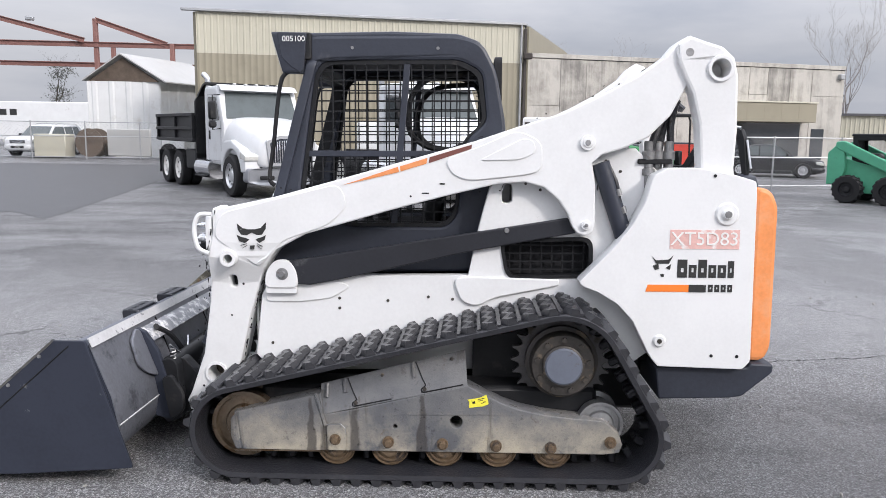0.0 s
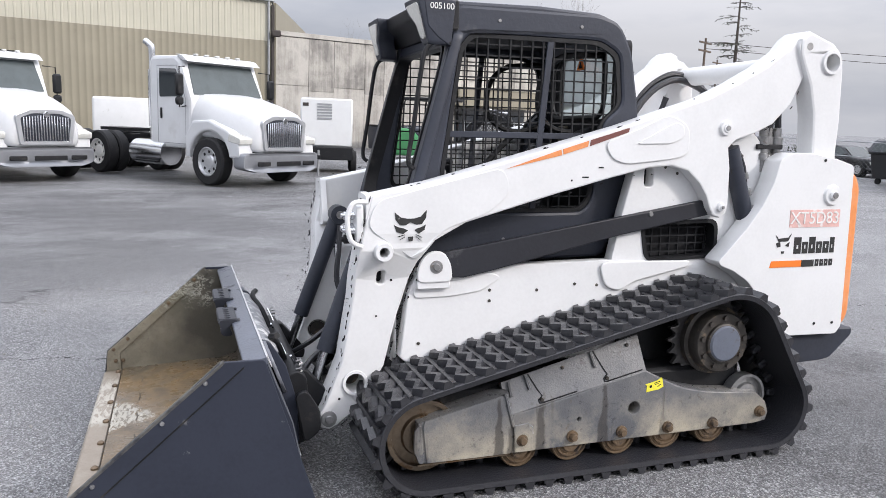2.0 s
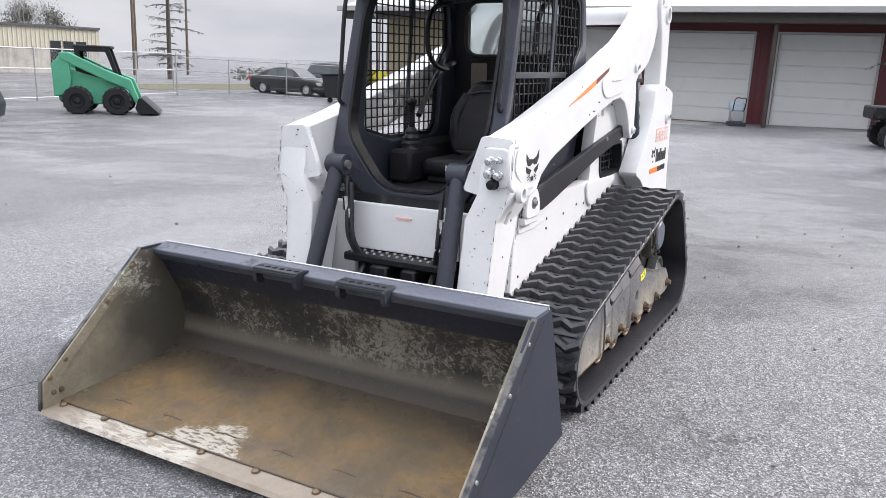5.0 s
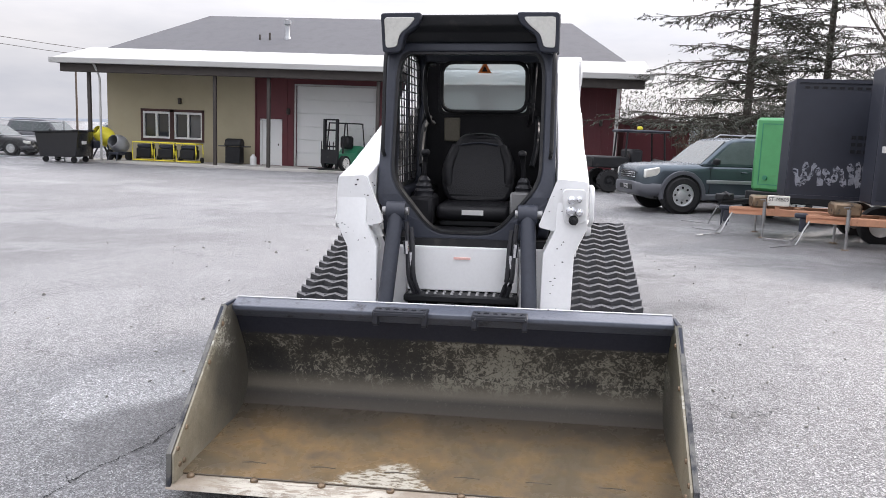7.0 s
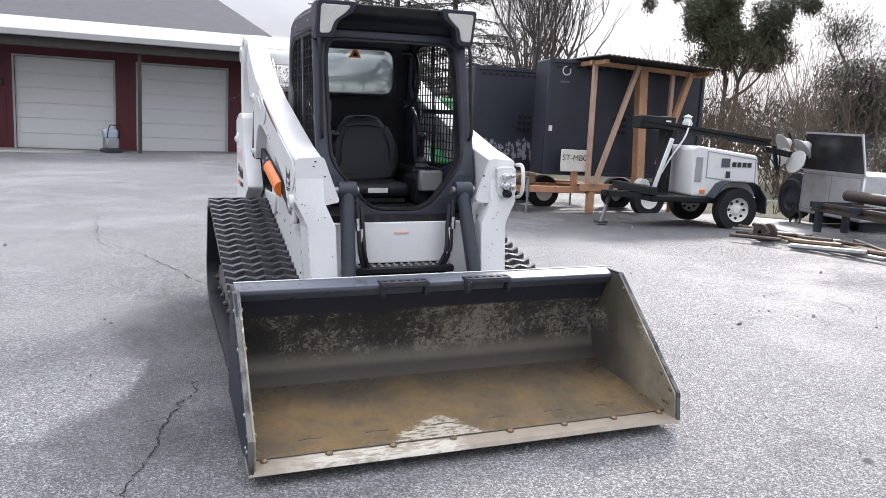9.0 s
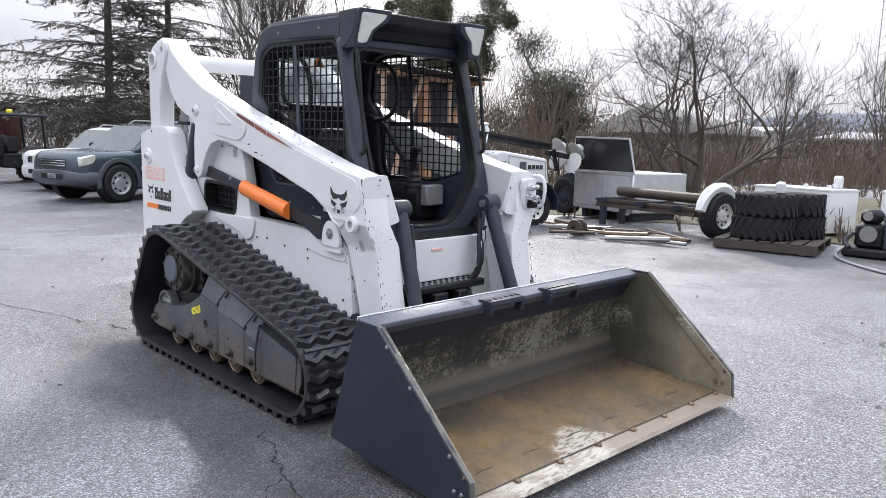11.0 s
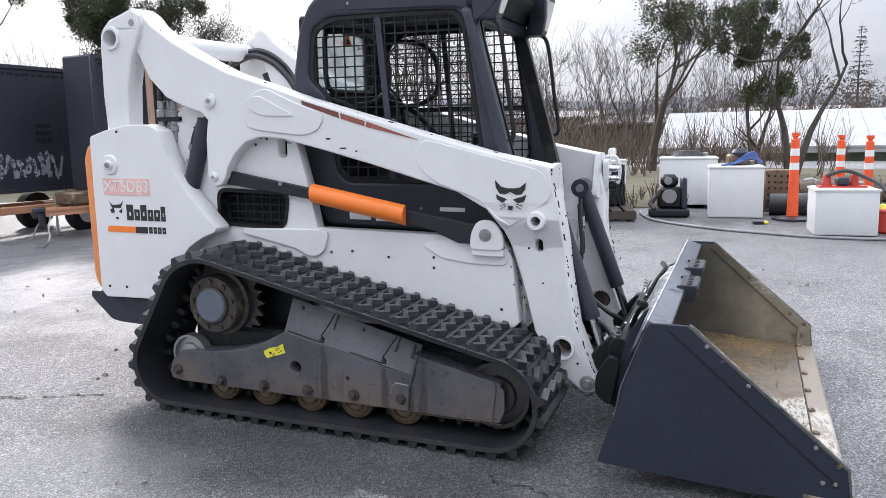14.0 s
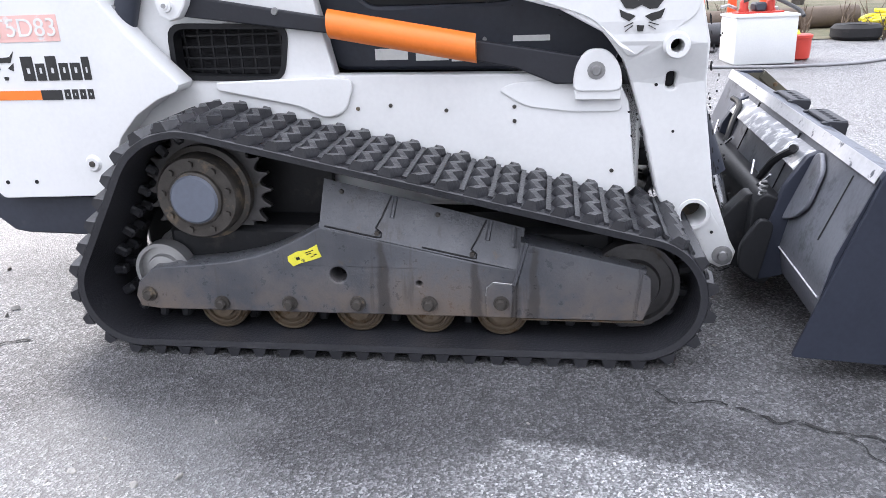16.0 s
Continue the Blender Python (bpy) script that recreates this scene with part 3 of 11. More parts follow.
def asphalt_mat():
    """Old asphalt after rain: dry pale stone, damp dark binder and films of water that mirror the sky."""
    q = Kit("wet_asphalt")
    flat = q.scaled((1, 1, 0))
    huge, wide = q.noise(0.10, 4, 0.5, flat), q.noise(0.33, 7, 0.62, flat, 0.4)
    patch, mott = q.noise(1.1, 9, 0.68, flat, 0.3), q.noise(5.5, 8, 0.7, flat)
    grit = q.noise(150, 4, 0.75, flat)
    stone, tone = q.cells(140, "Distance", src=flat), q.cells(140, "Color", src=flat)
    blend = q.op("ADD", wide, q.op("MULTIPLY", q.op("SUBTRACT", patch, 0.5), 0.55))
    film = q.ramp(q.op("ADD", blend, q.op("MULTIPLY", q.op("SUBTRACT", mott, 0.5), 0.25)), 0.50, 0.60)
    # Shallow pools left in the dips.
    for cx, cy, rx, ry in ((0.65, -1.85, 0.85, 0.40), (2.62, -0.75, 0.55, 1.2), (-0.6, -3.3, 0.9, 0.45)):
        u = q.op("MULTIPLY", q.op("SUBTRACT", q.x, cx), 1 / rx)
        v = q.op("MULTIPLY", q.op("SUBTRACT", q.y, cy), 1 / ry)
        d = q.op("ADD", q.op("ADD", q.op("MULTIPLY", u, u), q.op("MULTIPLY", v, v)), q.op("MULTIPLY", q.op("SUBTRACT", patch, 0.5), 2.6))
        film = q.op("MAXIMUM", film, q.ramp(d, 0.75, 1.15, 1.0, 0.0))
    damp = q.ramp(q.op("ADD", huge, q.op("MULTIPLY", q.op("SUBTRACT", patch, 0.5), 0.35)), 0.42, 0.58)
    col = q.mix(damp, (0.225, 0.225, 0.228), (0.140, 0.140, 0.144))
    # The lot gets darker and less glossy towards the trucks, in streaks.
    truck_side = q.ramp(q.op("ADD", q.op("MULTIPLY", q.y, 0.8), q.op("ADD", q.op("MULTIPLY", q.op("SUBTRACT", wide, 0.5), 5.0), q.op("MULTIPLY", q.x, -0.5))), -8.5, -4.6, 1.0, 0.0)
    truck_side = q.op("MULTIPLY", truck_side, q.ramp(q.noise(1.0, 7, 0.65, q.scaled((0.18, 0.9, 0))), 0.40, 0.62, 1.0, 0.35))
    col = q.mix(q.op("MULTIPLY", truck_side, 0.85), col, (0.070, 0.070, 0.073))
    col = q.mix(q.ramp(mott, 0.50, 0.72, 0.0, 0.6), col, (0.22, 0.22, 0.222))
    col = q.mix(q.ramp(patch, 0.30, 0.46, 0.45, 0.0), col, (0.040, 0.040, 0.043))
    col = q.mix(q.op("MULTIPLY", film, 0.3), col, (0.24, 0.242, 0.248))
    # Broad soft areas: paler in front and on the right, darker behind and towards the trailers.
    # The loader's soft shadow beside the right track is painted as a dark strip.
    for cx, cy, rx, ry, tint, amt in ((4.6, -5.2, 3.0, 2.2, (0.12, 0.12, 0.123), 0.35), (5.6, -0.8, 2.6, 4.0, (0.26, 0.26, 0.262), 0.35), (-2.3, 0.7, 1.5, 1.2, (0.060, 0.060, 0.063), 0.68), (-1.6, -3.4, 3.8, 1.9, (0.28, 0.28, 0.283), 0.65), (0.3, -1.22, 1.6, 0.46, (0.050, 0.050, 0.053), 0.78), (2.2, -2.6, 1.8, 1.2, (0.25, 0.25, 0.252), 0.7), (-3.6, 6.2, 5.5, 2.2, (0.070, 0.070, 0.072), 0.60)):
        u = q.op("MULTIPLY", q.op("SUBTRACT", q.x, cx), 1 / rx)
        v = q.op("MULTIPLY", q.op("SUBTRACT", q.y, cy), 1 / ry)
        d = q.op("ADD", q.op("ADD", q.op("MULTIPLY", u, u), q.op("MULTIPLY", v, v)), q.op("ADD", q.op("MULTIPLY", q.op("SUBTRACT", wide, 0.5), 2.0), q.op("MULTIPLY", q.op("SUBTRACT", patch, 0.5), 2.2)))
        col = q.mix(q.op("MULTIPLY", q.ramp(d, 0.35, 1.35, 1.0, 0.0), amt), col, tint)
    # Sky glare on a drying puddle, put in as pale colour: crisp near rim, fading behind.
    u = q.op("MULTIPLY", q.op("ADD", q.op("SUBTRACT", q.x, GLARE_PUDDLE[0]), q.op("MULTIPLY", q.op("SUBTRACT", q.y, GLARE_PUDDLE[1]), 0.55)), 1 / 0.55)
    v = q.op("MULTIPLY", q.op("SUBTRACT", q.y, GLARE_PUDDLE[1]), 1 / 0.40)
    d = q.op("ADD", q.op("ADD", q.op("MULTIPLY", u, u), q.op("MULTIPLY", v, v)), q.op("ADD", q.op("MULTIPLY", q.op("SUBTRACT", patch, 0.5), 3.4), q.op("MULTIPLY", q.op("SUBTRACT", mott, 0.5), 1.0)))
    silt = q.op("MULTIPLY", q.ramp(d, 0.95, 1.25, 1.0, 0.0), q.ramp(u, -1.0, 0.2, 0.15, 1.0))
    col = q.mix(q.op("MULTIPLY", silt, 0.66), col, (0.37, 0.372, 0.376))
    col = q.mix(1.0, col, q.ramp(q.op("POWER", q.ramp(tone, 0.1, 0.9), 2.2), 0.0, 1.0, 0.46, 2.40), "MULTIPLY")
    col = q.mix(1.0, col, q.ramp(grit, 0.34, 0.68, 0.42, 1.72), "MULTIPLY")
    col = q.mix(1.0, col, q.ramp(q.noise(26, 6, 0.75, flat), 0.34, 0.66, 0.80, 1.20), "MULTIPLY")
    # A small paler patch by the right rear and a damp hollow by the crack.
    for cx, cy, rx, ry, tint, amt in ((-0.75, -1.95, 0.60, 0.62, (0.36, 0.36, 0.355), 0.30), (1.62, -1.52, 0.42, 0.30, (0.060, 0.060, 0.063), 0.40)):
        u = q.op("MULTIPLY", q.op("SUBTRACT", q.x, cx), 1 / rx)
        v = q.op("MULTIPLY", q.op("SUBTRACT", q.y, cy), 1 / ry)
        d = q.op("ADD", q.op("ADD", q.op("MULTIPLY", u, u), q.op("MULTIPLY", v, v)), q.op("ADD", q.op("MULTIPLY", q.op("SUBTRACT", patch, 0.5), 3.2), q.op("MULTIPLY", q.op("SUBTRACT", mott, 0.5), 1.2)))
        col = q.mix(q.op("MULTIPLY", q.ramp(d, 0.6, 1.3, 1.0, 0.0), amt), col, tint)
    # Wandering cracks.
    warp = q.n.new("ShaderNodeVectorMath")
    warp.operation, warp.inputs[1].default_value = "MULTIPLY_ADD", (1.3, 1.3, 0)
    q.k.new(q.noise(0.9, 6, 0.65, flat, out="Color"), warp.inputs[0])
    q.k.new(flat, warp.inputs[2])
    edge = q.cells(0.16, "Distance", "DISTANCE_TO_EDGE", warp.outputs[0])
    crack = q.ramp(edge, 0.0006, 0.0030, 1.0, 0.0)
    crack = q.op("MULTIPLY", crack, q.ramp(q.noise(0.7, 3, 0.5, flat), 0.50, 0.60, 0.0, 0.8))
    col = q.mix(q.op("MULTIPLY", crack, 0.85), col, (0.014, 0.014, 0.014))
    h = q.op("ADD", q.op("MULTIPLY", stone, 0.8), q.op("MULTIPLY", grit, 0.9))
    h = q.op("SUBTRACT", h, q.op("MULTIPLY", crack, 2.0))
    q.bump(h, 1.0, 0.011)
    q.bump(h, 0.5, 0.008, "Coat Normal")
    return q.set(Base_Color=col, Roughness=q.ramp(damp, 0.0, 1.0, 0.60, 0.48), Coat_Weight=q.op("MULTIPLY", q.ramp(film, 0.0, 1.0, 0.22, 0.55), q.ramp(truck_side, 0.0, 1.0, 1.0, 0.35)), Coat_Roughness=0.44, Coat_IOR=1.45, Specular_IOR_Level=0.35)


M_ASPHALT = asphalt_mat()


def sheet(xs, ys, dz=0.0):
    bm = bmesh.new()
    grid = [[bm.verts.new((x, y, ground_z(x, y) + dz)) for y in ys] for x in xs]
    for i in range(len(xs) - 1):
        for j in range(len(ys) - 1):
            bm.faces.new((grid[i][j], grid[i + 1][j], grid[i + 1][j + 1], grid[i][j + 1]))
    return bm


marks = sorted({round(s * v, 2) for s in (1, -1) for v in [0.8 * i for i in range(56)] + [48 + 6 * i for i in range(10)] + [140, 220, 400, 800, 1500]})
gbm = sheet(marks, marks)
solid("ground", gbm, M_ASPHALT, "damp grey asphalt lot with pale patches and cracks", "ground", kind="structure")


def crack_ribbon(bm, pts, width, rng):
    prev = None
    n = len(pts)
    for i, (x, y) in enumerate(pts[:-1]):
        dx, dy = pts[i + 1][0] - x, pts[i + 1][1] - y
        L = math.hypot(dx, dy) or 1.0
        w = width * rng.uniform(0.08, 1.0) * (1.0 if 0 < i < n - 3 else 0.15)
        a = bm.verts.new((x - dy / L * w, y + dx / L * w, ground_z(x, y) + 0.0045))
        b = bm.verts.new((x + dy / L * w, y - dx / L * w, ground_z(x, y) + 0.0045))
        if prev and rng.random() > 0.12:
            bm.faces.new((prev[0], a, b, prev[1]))
        prev = (a, b)


def crack(line, seed, width):
    """A jagged open crack with short side branches, as a thin dark ribbon in the surface."""
    rng = random.Random(seed)
    pts, sway = [], 0.0
    for (ax, ay), (bx, by) in zip(line, line[1:]):
        L = math.hypot(bx - ax, by - ay)
        n = max(2, int(L / 0.022))
        for i in range(n):
            sway = 0.80 * sway + rng.gauss(0, 0.011)
            k = sway + rng.gauss(0, 0.004)
            pts.append((ax + (bx - ax) * i / n - (by - ay) / L * k, ay + (by - ay) * i / n + (bx - ax) / L * k))
    bm = bmesh.new()
    crack_ribbon(bm, pts, width, rng)
    for i in range(6, len(pts) - 6, 9):
        if rng.random() < 0.55:
            turn = math.atan2(pts[i + 4][1] - pts[i][1], pts[i + 4][0] - pts[i][0]) + rng.choice((-1, 1)) * rng.uniform(0.5, 1.3)
            x, y = pts[i]
            twig = [(x, y)]
            for _ in range(rng.randint(3, 9)):
                turn += rng.gauss(0, 0.45)
                x, y = x + 0.016 * math.cos(turn), y + 0.016 * math.sin(turn)
                twig.append((x, y))
            crack_ribbon(bm, twig, width * 0.5, rng)
    solid("ground_crack", bm, M_CRACK, "jagged dark crack across the asphalt", "crack", kind="structure")


M_CRACK = mat("open_crack", (0.016, 0.016, 0.016), 0.9, var=0.3, scale=20, bump=0.3)
crack([(3.3, -1.80), (2.7, -1.62), (2.29, -1.50), (2.16, -1.52), (2.04, -1.47), (1.79, -1.41), (1.57, -1.36), (1.40, -1.30), (1.10, -1.18), (0.84, -1.10)], 3, 0.0062)
crack([(1.40, -1.30), (1.45, -1.45), (1.62, -1.52)], 4, 0.004)
crack([(-8.2, -2.24), (-6.4, -2.15), (-4.66, -2.03), (-3.9, -1.86), (-3.48, -1.61), (-2.63, -1.34), (-1.92, -1.11), (-1.24, -0.87)], 6, 0.009)

# ---- materials of the surroundings ----
def concrete_mat(name, col, stain, much):
    """Precast concrete with clouds of grime and streaks run down from above."""
    q = Kit(name)
    cloud, fine = q.noise(0.9, 8, 0.68), q.noise(22, 5, 0.7)
    run = q.noise(1.0, 6, 0.65, q.scaled((3.2, 3.2, 0.25)))
    c = q.mix(q.ramp(q.op("ADD", q.op("MULTIPLY", cloud, 0.6), q.op("MULTIPLY", run, 0.5)), much - 0.08, much + 0.10), col, stain)
    c = q.mix(1.0, c, q.ramp(fine, 0.3, 0.7, 0.86, 1.14), "MULTIPLY")
    q.bump(fine, 0.2, 0.01)
    return q.set(Base_Color=c, Roughness=0.85)



M_TAN_METAL = mat("tan_ribbed_metal", (0.255, 0.232, 0.172), 0.5, var=0.1, scale=0.6, bump=0.05, dirt=(0.20, 0.18, 0.135), amt=0.2, dscale=0.7, edge=(0.05, 0.2))
M_CREAM_METAL = mat("cream_ribbed_metal", (0.46, 0.44, 0.355), 0.5, var=0.08, scale=0.6, bump=0.05, dirt=(0.38, 0.36, 0.28), amt=0.2, dscale=0.7, edge=(0.05, 0.2))
M_CONCRETE = concrete_mat("stained_concrete", (0.46, 0.44, 0.40), (0.27, 0.255, 0.23), 0.585)
M_CONCRETE_DARK = concrete_mat("dark_stained_concrete", (0.43, 0.41, 0.37), (0.20, 0.19, 0.175), 0.53)
M_SLAB = mat("pale_concrete_slab", (0.40, 0.385, 0.36), 0.8, var=0.12, scale=1.0)
M_ROOF = mat("grey_shingle_roof", (0.085, 0.085, 0.092), 0.85, var=0.15, scale=2, bump=0.4, bscale=14)
M_WHITE_METAL = mat("white_metal_roofing", (0.38, 0.38, 0.37), 0.45, var=0.06, scale=1, dirt=(0.5, 0.48, 0.45), amt=0.2, dscale=1.5, edge=(0.05, 0.2))
M_TAN_WALL = mat("tan_stucco", (0.36, 0.32, 0.22), 0.75, var=0.06, scale=1.5, bump=0.1)
M_MAROON = mat("maroon_siding", (0.095, 0.014, 0.020), 0.55, var=0.1, scale=1.5, bump=0.05)
M_MAROON_TRIM = mat("maroon_trim", (0.05, 0.018, 0.016), 0.6, var=0.1)
M_DOOR_WHITE = mat("white_door_panel", (0.66, 0.67, 0.66), 0.5, var=0.04, scale=1, bump=0.03, dirt=(0.5, 0.5, 0.49), amt=0.2, dscale=1, edge=(0.05, 0.25))
M_DARKBEAM = mat("dark_brown_beam", (0.045, 0.038, 0.034), 0.7, var=0.2)
M_REDSTEEL = mat("red_oxide_steel", (0.20, 0.10, 0.085), 0.65, var=0.2, dirt=(0.12, 0.06, 0.05), amt=0.3, dscale=2)
M_WEATHERED = mat("weathered_boards", (0.095, 0.072, 0.055), 0.85, var=0.3, scale=3, bump=0.3)
M_GALV = mat("galvanised_steel", (0.34, 0.35, 0.36), 0.45, 0.5, var=0.15, scale=2)
M_WINDOW = mat("dark_window_glass", (0.03, 0.035, 0.04), 0.06, var=0.1, bump=0.0, spec=0.8)
M_GREEN = mat("green_machine_paint", (0.03, 0.20, 0.11), 0.42, var=0.1, bump=0.03, dirt=(0.06, 0.16, 0.10), amt=0.2, dscale=4, edge=(0.03, 0.15))
M_LIME = mat("bright_green_paint", (0.07, 0.29, 0.11), 0.45, var=0.1, bump=0.03, dirt=(0.07, 0.22, 0.08), amt=0.2, dscale=4, edge=(0.03, 0.15))
M_TYRE = mat("tyre_rubber", (0.016, 0.016, 0.017), 0.75, spec=0.3, var=0.25, bump=0.3, dirt=(0.06, 0.055, 0.05), amt=0.2, dscale=6, edge=(0.05, 0.2))
M_RIM = mat("silver_rim", (0.55, 0.56, 0.57), 0.35, 0.7, var=0.1)
M_RIM_WHITE = mat("white_rim", (0.70, 0.69, 0.66), 0.5, var=0.1)
M_NAVY = mat("navy_black_panel", (0.020, 0.023, 0.034), 0.45, var=0.2, scale=1.5, bump=0.03, dirt=(0.05, 0.052, 0.06), amt=0.25, dscale=1.5, edge=(0.05, 0.25))
M_TRAILER_ORANGE = mat("faded_orange_frame", (0.44, 0.22, 0.13), 0.6, var=0.2, scale=3, dirt=(0.18, 0.08, 0.04), amt=0.28, dscale=4)
M_WOOD = mat("raw_timber", (0.36, 0.20, 0.11), 0.7, var=0.25, scale=5, bump=0.2)
M_WOOD_PALE = mat("pale_timber", (0.40, 0.27, 0.20), 0.7, var=0.2, scale=5, bump=0.2)
M_PALLET = mat("dark_pallet_wood", (0.05, 0.04, 0.032), 0.8, var=0.3, scale=6, bump=0.2)
M_TANK = mat("white_tank_paint", (0.66, 0.67, 0.67), 0.42, var=0.06, scale=2, bump=0.03, dirt=(0.42, 0.41, 0.38), amt=0.16, dscale=3, edge=(0.03, 0.15))
M_CONE = mat("orange_cone_plastic", (0.77, 0.10, 0.025), 0.5, var=0.12, scale=3)
M_CONE_BAND = mat("white_reflective_band", (0.74, 0.74, 0.72), 0.4, var=0.08)
M_RED = mat("red_plastic", (0.46, 0.04, 0.025), 0.45, var=0.15)
M_BLUE = mat("blue_strap", (0.08, 0.14, 0.38), 0.6, var=0.2)
M_DIAMOND = mat("diamond_plate_aluminium", (0.50, 0.51, 0.53), 0.38, 0.7, var=0.2, bump=0.5, bscale=45)
M_SUV = mat("blue_grey_car_paint", (0.080, 0.100, 0.118), 0.22, 0.5, var=0.06, bump=0.0)
M_SUV_GREY = mat("grey_lower_cladding", (0.075, 0.078, 0.09), 0.45, var=0.08)
M_CARBLACK = mat("black_car_paint", (0.022, 0.023, 0.026), 0.25, 0.2, var=0.06, bump=0.0)
M_CARSILVER = mat("silver_car_paint", (0.30, 0.31, 0.32), 0.3, 0.4, var=0.06, bump=0.0)
M_BARK = mat("grey_bark", (0.070, 0.060, 0.052), 0.85, var=0.3, scale=3, bump=0.6, bscale=12)
M_TWIG = mat("dark_twigs", (0.045, 0.038, 0.034), 0.85, var=0.25, bump=0.0)
M_TWIG_PALE = mat("pale_grey_twigs", (0.24, 0.225, 0.215), 0.85, var=0.2, bump=0.0)
M_NEEDLE = mat("dark_conifer_needles", (0.062, 0.068, 0.050), 0.75, var=0.45, scale=1.2, bump=0.0)
M_MISTLE = mat("mistletoe_leaves", (0.060, 0.066, 0.034), 0.7, var=0.45, scale=2, bump=0.0)
M_BRUSH = mat("brown_winter_brush", (0.105, 0.078, 0.058), 0.85, var=0.4, scale=0.4, bump=0.0)
M_GRASS = mat("rough_grass", (0.085, 0.085, 0.045), 0.9, var=0.4, scale=2, bump=0.8, bscale=40, dirt=(0.15, 0.125, 0.09), amt=0.55, dscale=1.8, edge=(0.05, 0.15))
# Distance haze is put into the hills' pale blue colour.
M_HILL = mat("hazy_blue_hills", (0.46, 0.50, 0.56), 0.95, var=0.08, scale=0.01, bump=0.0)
M_HOSE = mat("dark_hose", (0.05, 0.05, 0.052), 0.6, var=0.2)
M_GREYHOSE = mat("pale_worn_hose", (0.24, 0.24, 0.25), 0.6, var=0.3, scale=3)


def ribbed(bm, a, b, z0, z1, pitch, depth, thick=0.12):
    """A wall from a to b (plan) with vertical ribs on the side to its left, closed at the back."""
    a, b = Vector((*a, 0)), Vector((*b, 0))
    d = (b - a).normalized()
    n = Vector((-d.y, d.x, 0))
    L = (b - a).length
    prof, s = [], 0.0
    while s < L - 1e-6:
        e = min(s + pitch, L)
        w = e - s
        prof += [(s, 0.0), (s + 0.62 * w, 0.0), (s + 0.72 * w, depth), (s + 0.90 * w, depth)]
        s = e
    prof.append((L, 0.0))
    lo = [bm.verts.new(a + d * u + n * v + Vector((0, 0, z0))) for u, v in prof]
    hi = [bm.verts.new(a + d * u + n * v + Vector((0, 0, z1))) for u, v in prof]
    for i in range(len(prof) - 1):
        bm.faces.new((lo[i], lo[i + 1], hi[i + 1], hi[i]))
    bl = [bm.verts.new(q + Vector((0, 0, z))) for z in (z0, z1) for q in (a - n * thick, b - n * thick)]
    bm.faces.new((bl[0], bl[1], bl[3], bl[2]))
    bm.faces.new((lo[0], hi[0], bl[2], bl[0]))
    bm.faces.new((lo[-1], hi[-1], bl[3], bl[1]))
    return bm


def wall_box(a, b, z0, z1, back, front=0.0, bevel=0.0):
    """An upright slab along a to b, from front (to its left) to back (to its right)."""
    a, b = Vector((*a, 0)), Vector((*b, 0))
    d = (b - a).normalized()
    n = Vector((-d.y, d.x, 0))
    m = Matrix(((d.x, n.x, 0, a.x), (d.y, n.y, 0, a.y), (0, 0, 1, 0), (0, 0, 0, 1)))
    return box(((b - a).length / 2, (front - back) / 2, (z0 + z1) / 2), ((b - a).length, front + back, z1 - z0), bevel, m)


def along(a, b, u, w, z0, z1, out0, out1, bevel=0.0):
    """A box on a facade: u metres along from a, w wide, standing out from out0 to out1."""
    a, b = Vector((*a, 0)), Vector((*b, 0))
    d = (b - a).normalized()
    n = Vector((-d.y, d.x, 0))
    m = Matrix(((d.x, n.x, 0, a.x), (d.y, n.y, 0, a.y), (0, 0, 1, 0), (0, 0, 0, 1)))
    return box((u + w / 2, (out0 + out1) / 2, (z0 + z1) / 2), (w, abs(out1 - out0), z1 - z0), bevel, m)


# ---- warehouse of ribbed metal ----
WA, WB = (-2.72, -36.9), (13.0, -32.8)
wh = thing("warehouse", "tall two-tone tan and cream ribbed metal warehouse", "warehouse")
part("wall", ribbed(bmesh.new(), WA, WB, -0.3, 5.1, 0.30, 0.020), M_TAN_METAL, wh, "tan lower wall")
part("wall", ribbed(bmesh.new(), WA, WB, 5.1, 7.05, 0.30, 0.024), M_CREAM_METAL, wh, "cream upper wall")
part("wall", wall_box((9.4, -46.9), (13.05, -32.95), -0.3, 7.0, 0.15), M_TAN_METAL, wh)
part("wall", wall_box((-2.80, -37.15), (-6.4, -50.8), -0.3, 7.0, 0.15), M_TAN_METAL, wh)
part("roof", plate([WA, WB, (9.4, -46.9), (-6.4, -50.8)], 7.06, 7.16, "z"), M_GALV, wh)
part("eave_trim", wall_box((-2.8, -36.83), (13.6, -32.55), 7.0, 7.13, 0.14, 0.12, 0.02), M_GALV, wh)
part("corner_trim", box((-2.76, -36.84, 3.3), (0.16, 0.16, 7.1), 0.02), M_DARKBEAM, wh)
fl = part("flood_lamp", box((-2.9, -36.55, 5.45), (0.45, 0.30, 0.32), 0.05), M_DARKBEAM, wh)
part("downpipe", rod((-2.55, -36.72, -0.2), (-2.55, -36.72, 7.0), 0.06, 8), M_GALV, wh)
# White tank beside the warehouse wall, behind the tractor.
solid("storage_tank", box((3.95, -31.6, 1.0), (2.3, 1.6, 1.9), 0.12, None, 3), M_TANK, "white rectangular storage tank beside the warehouse", "tank")

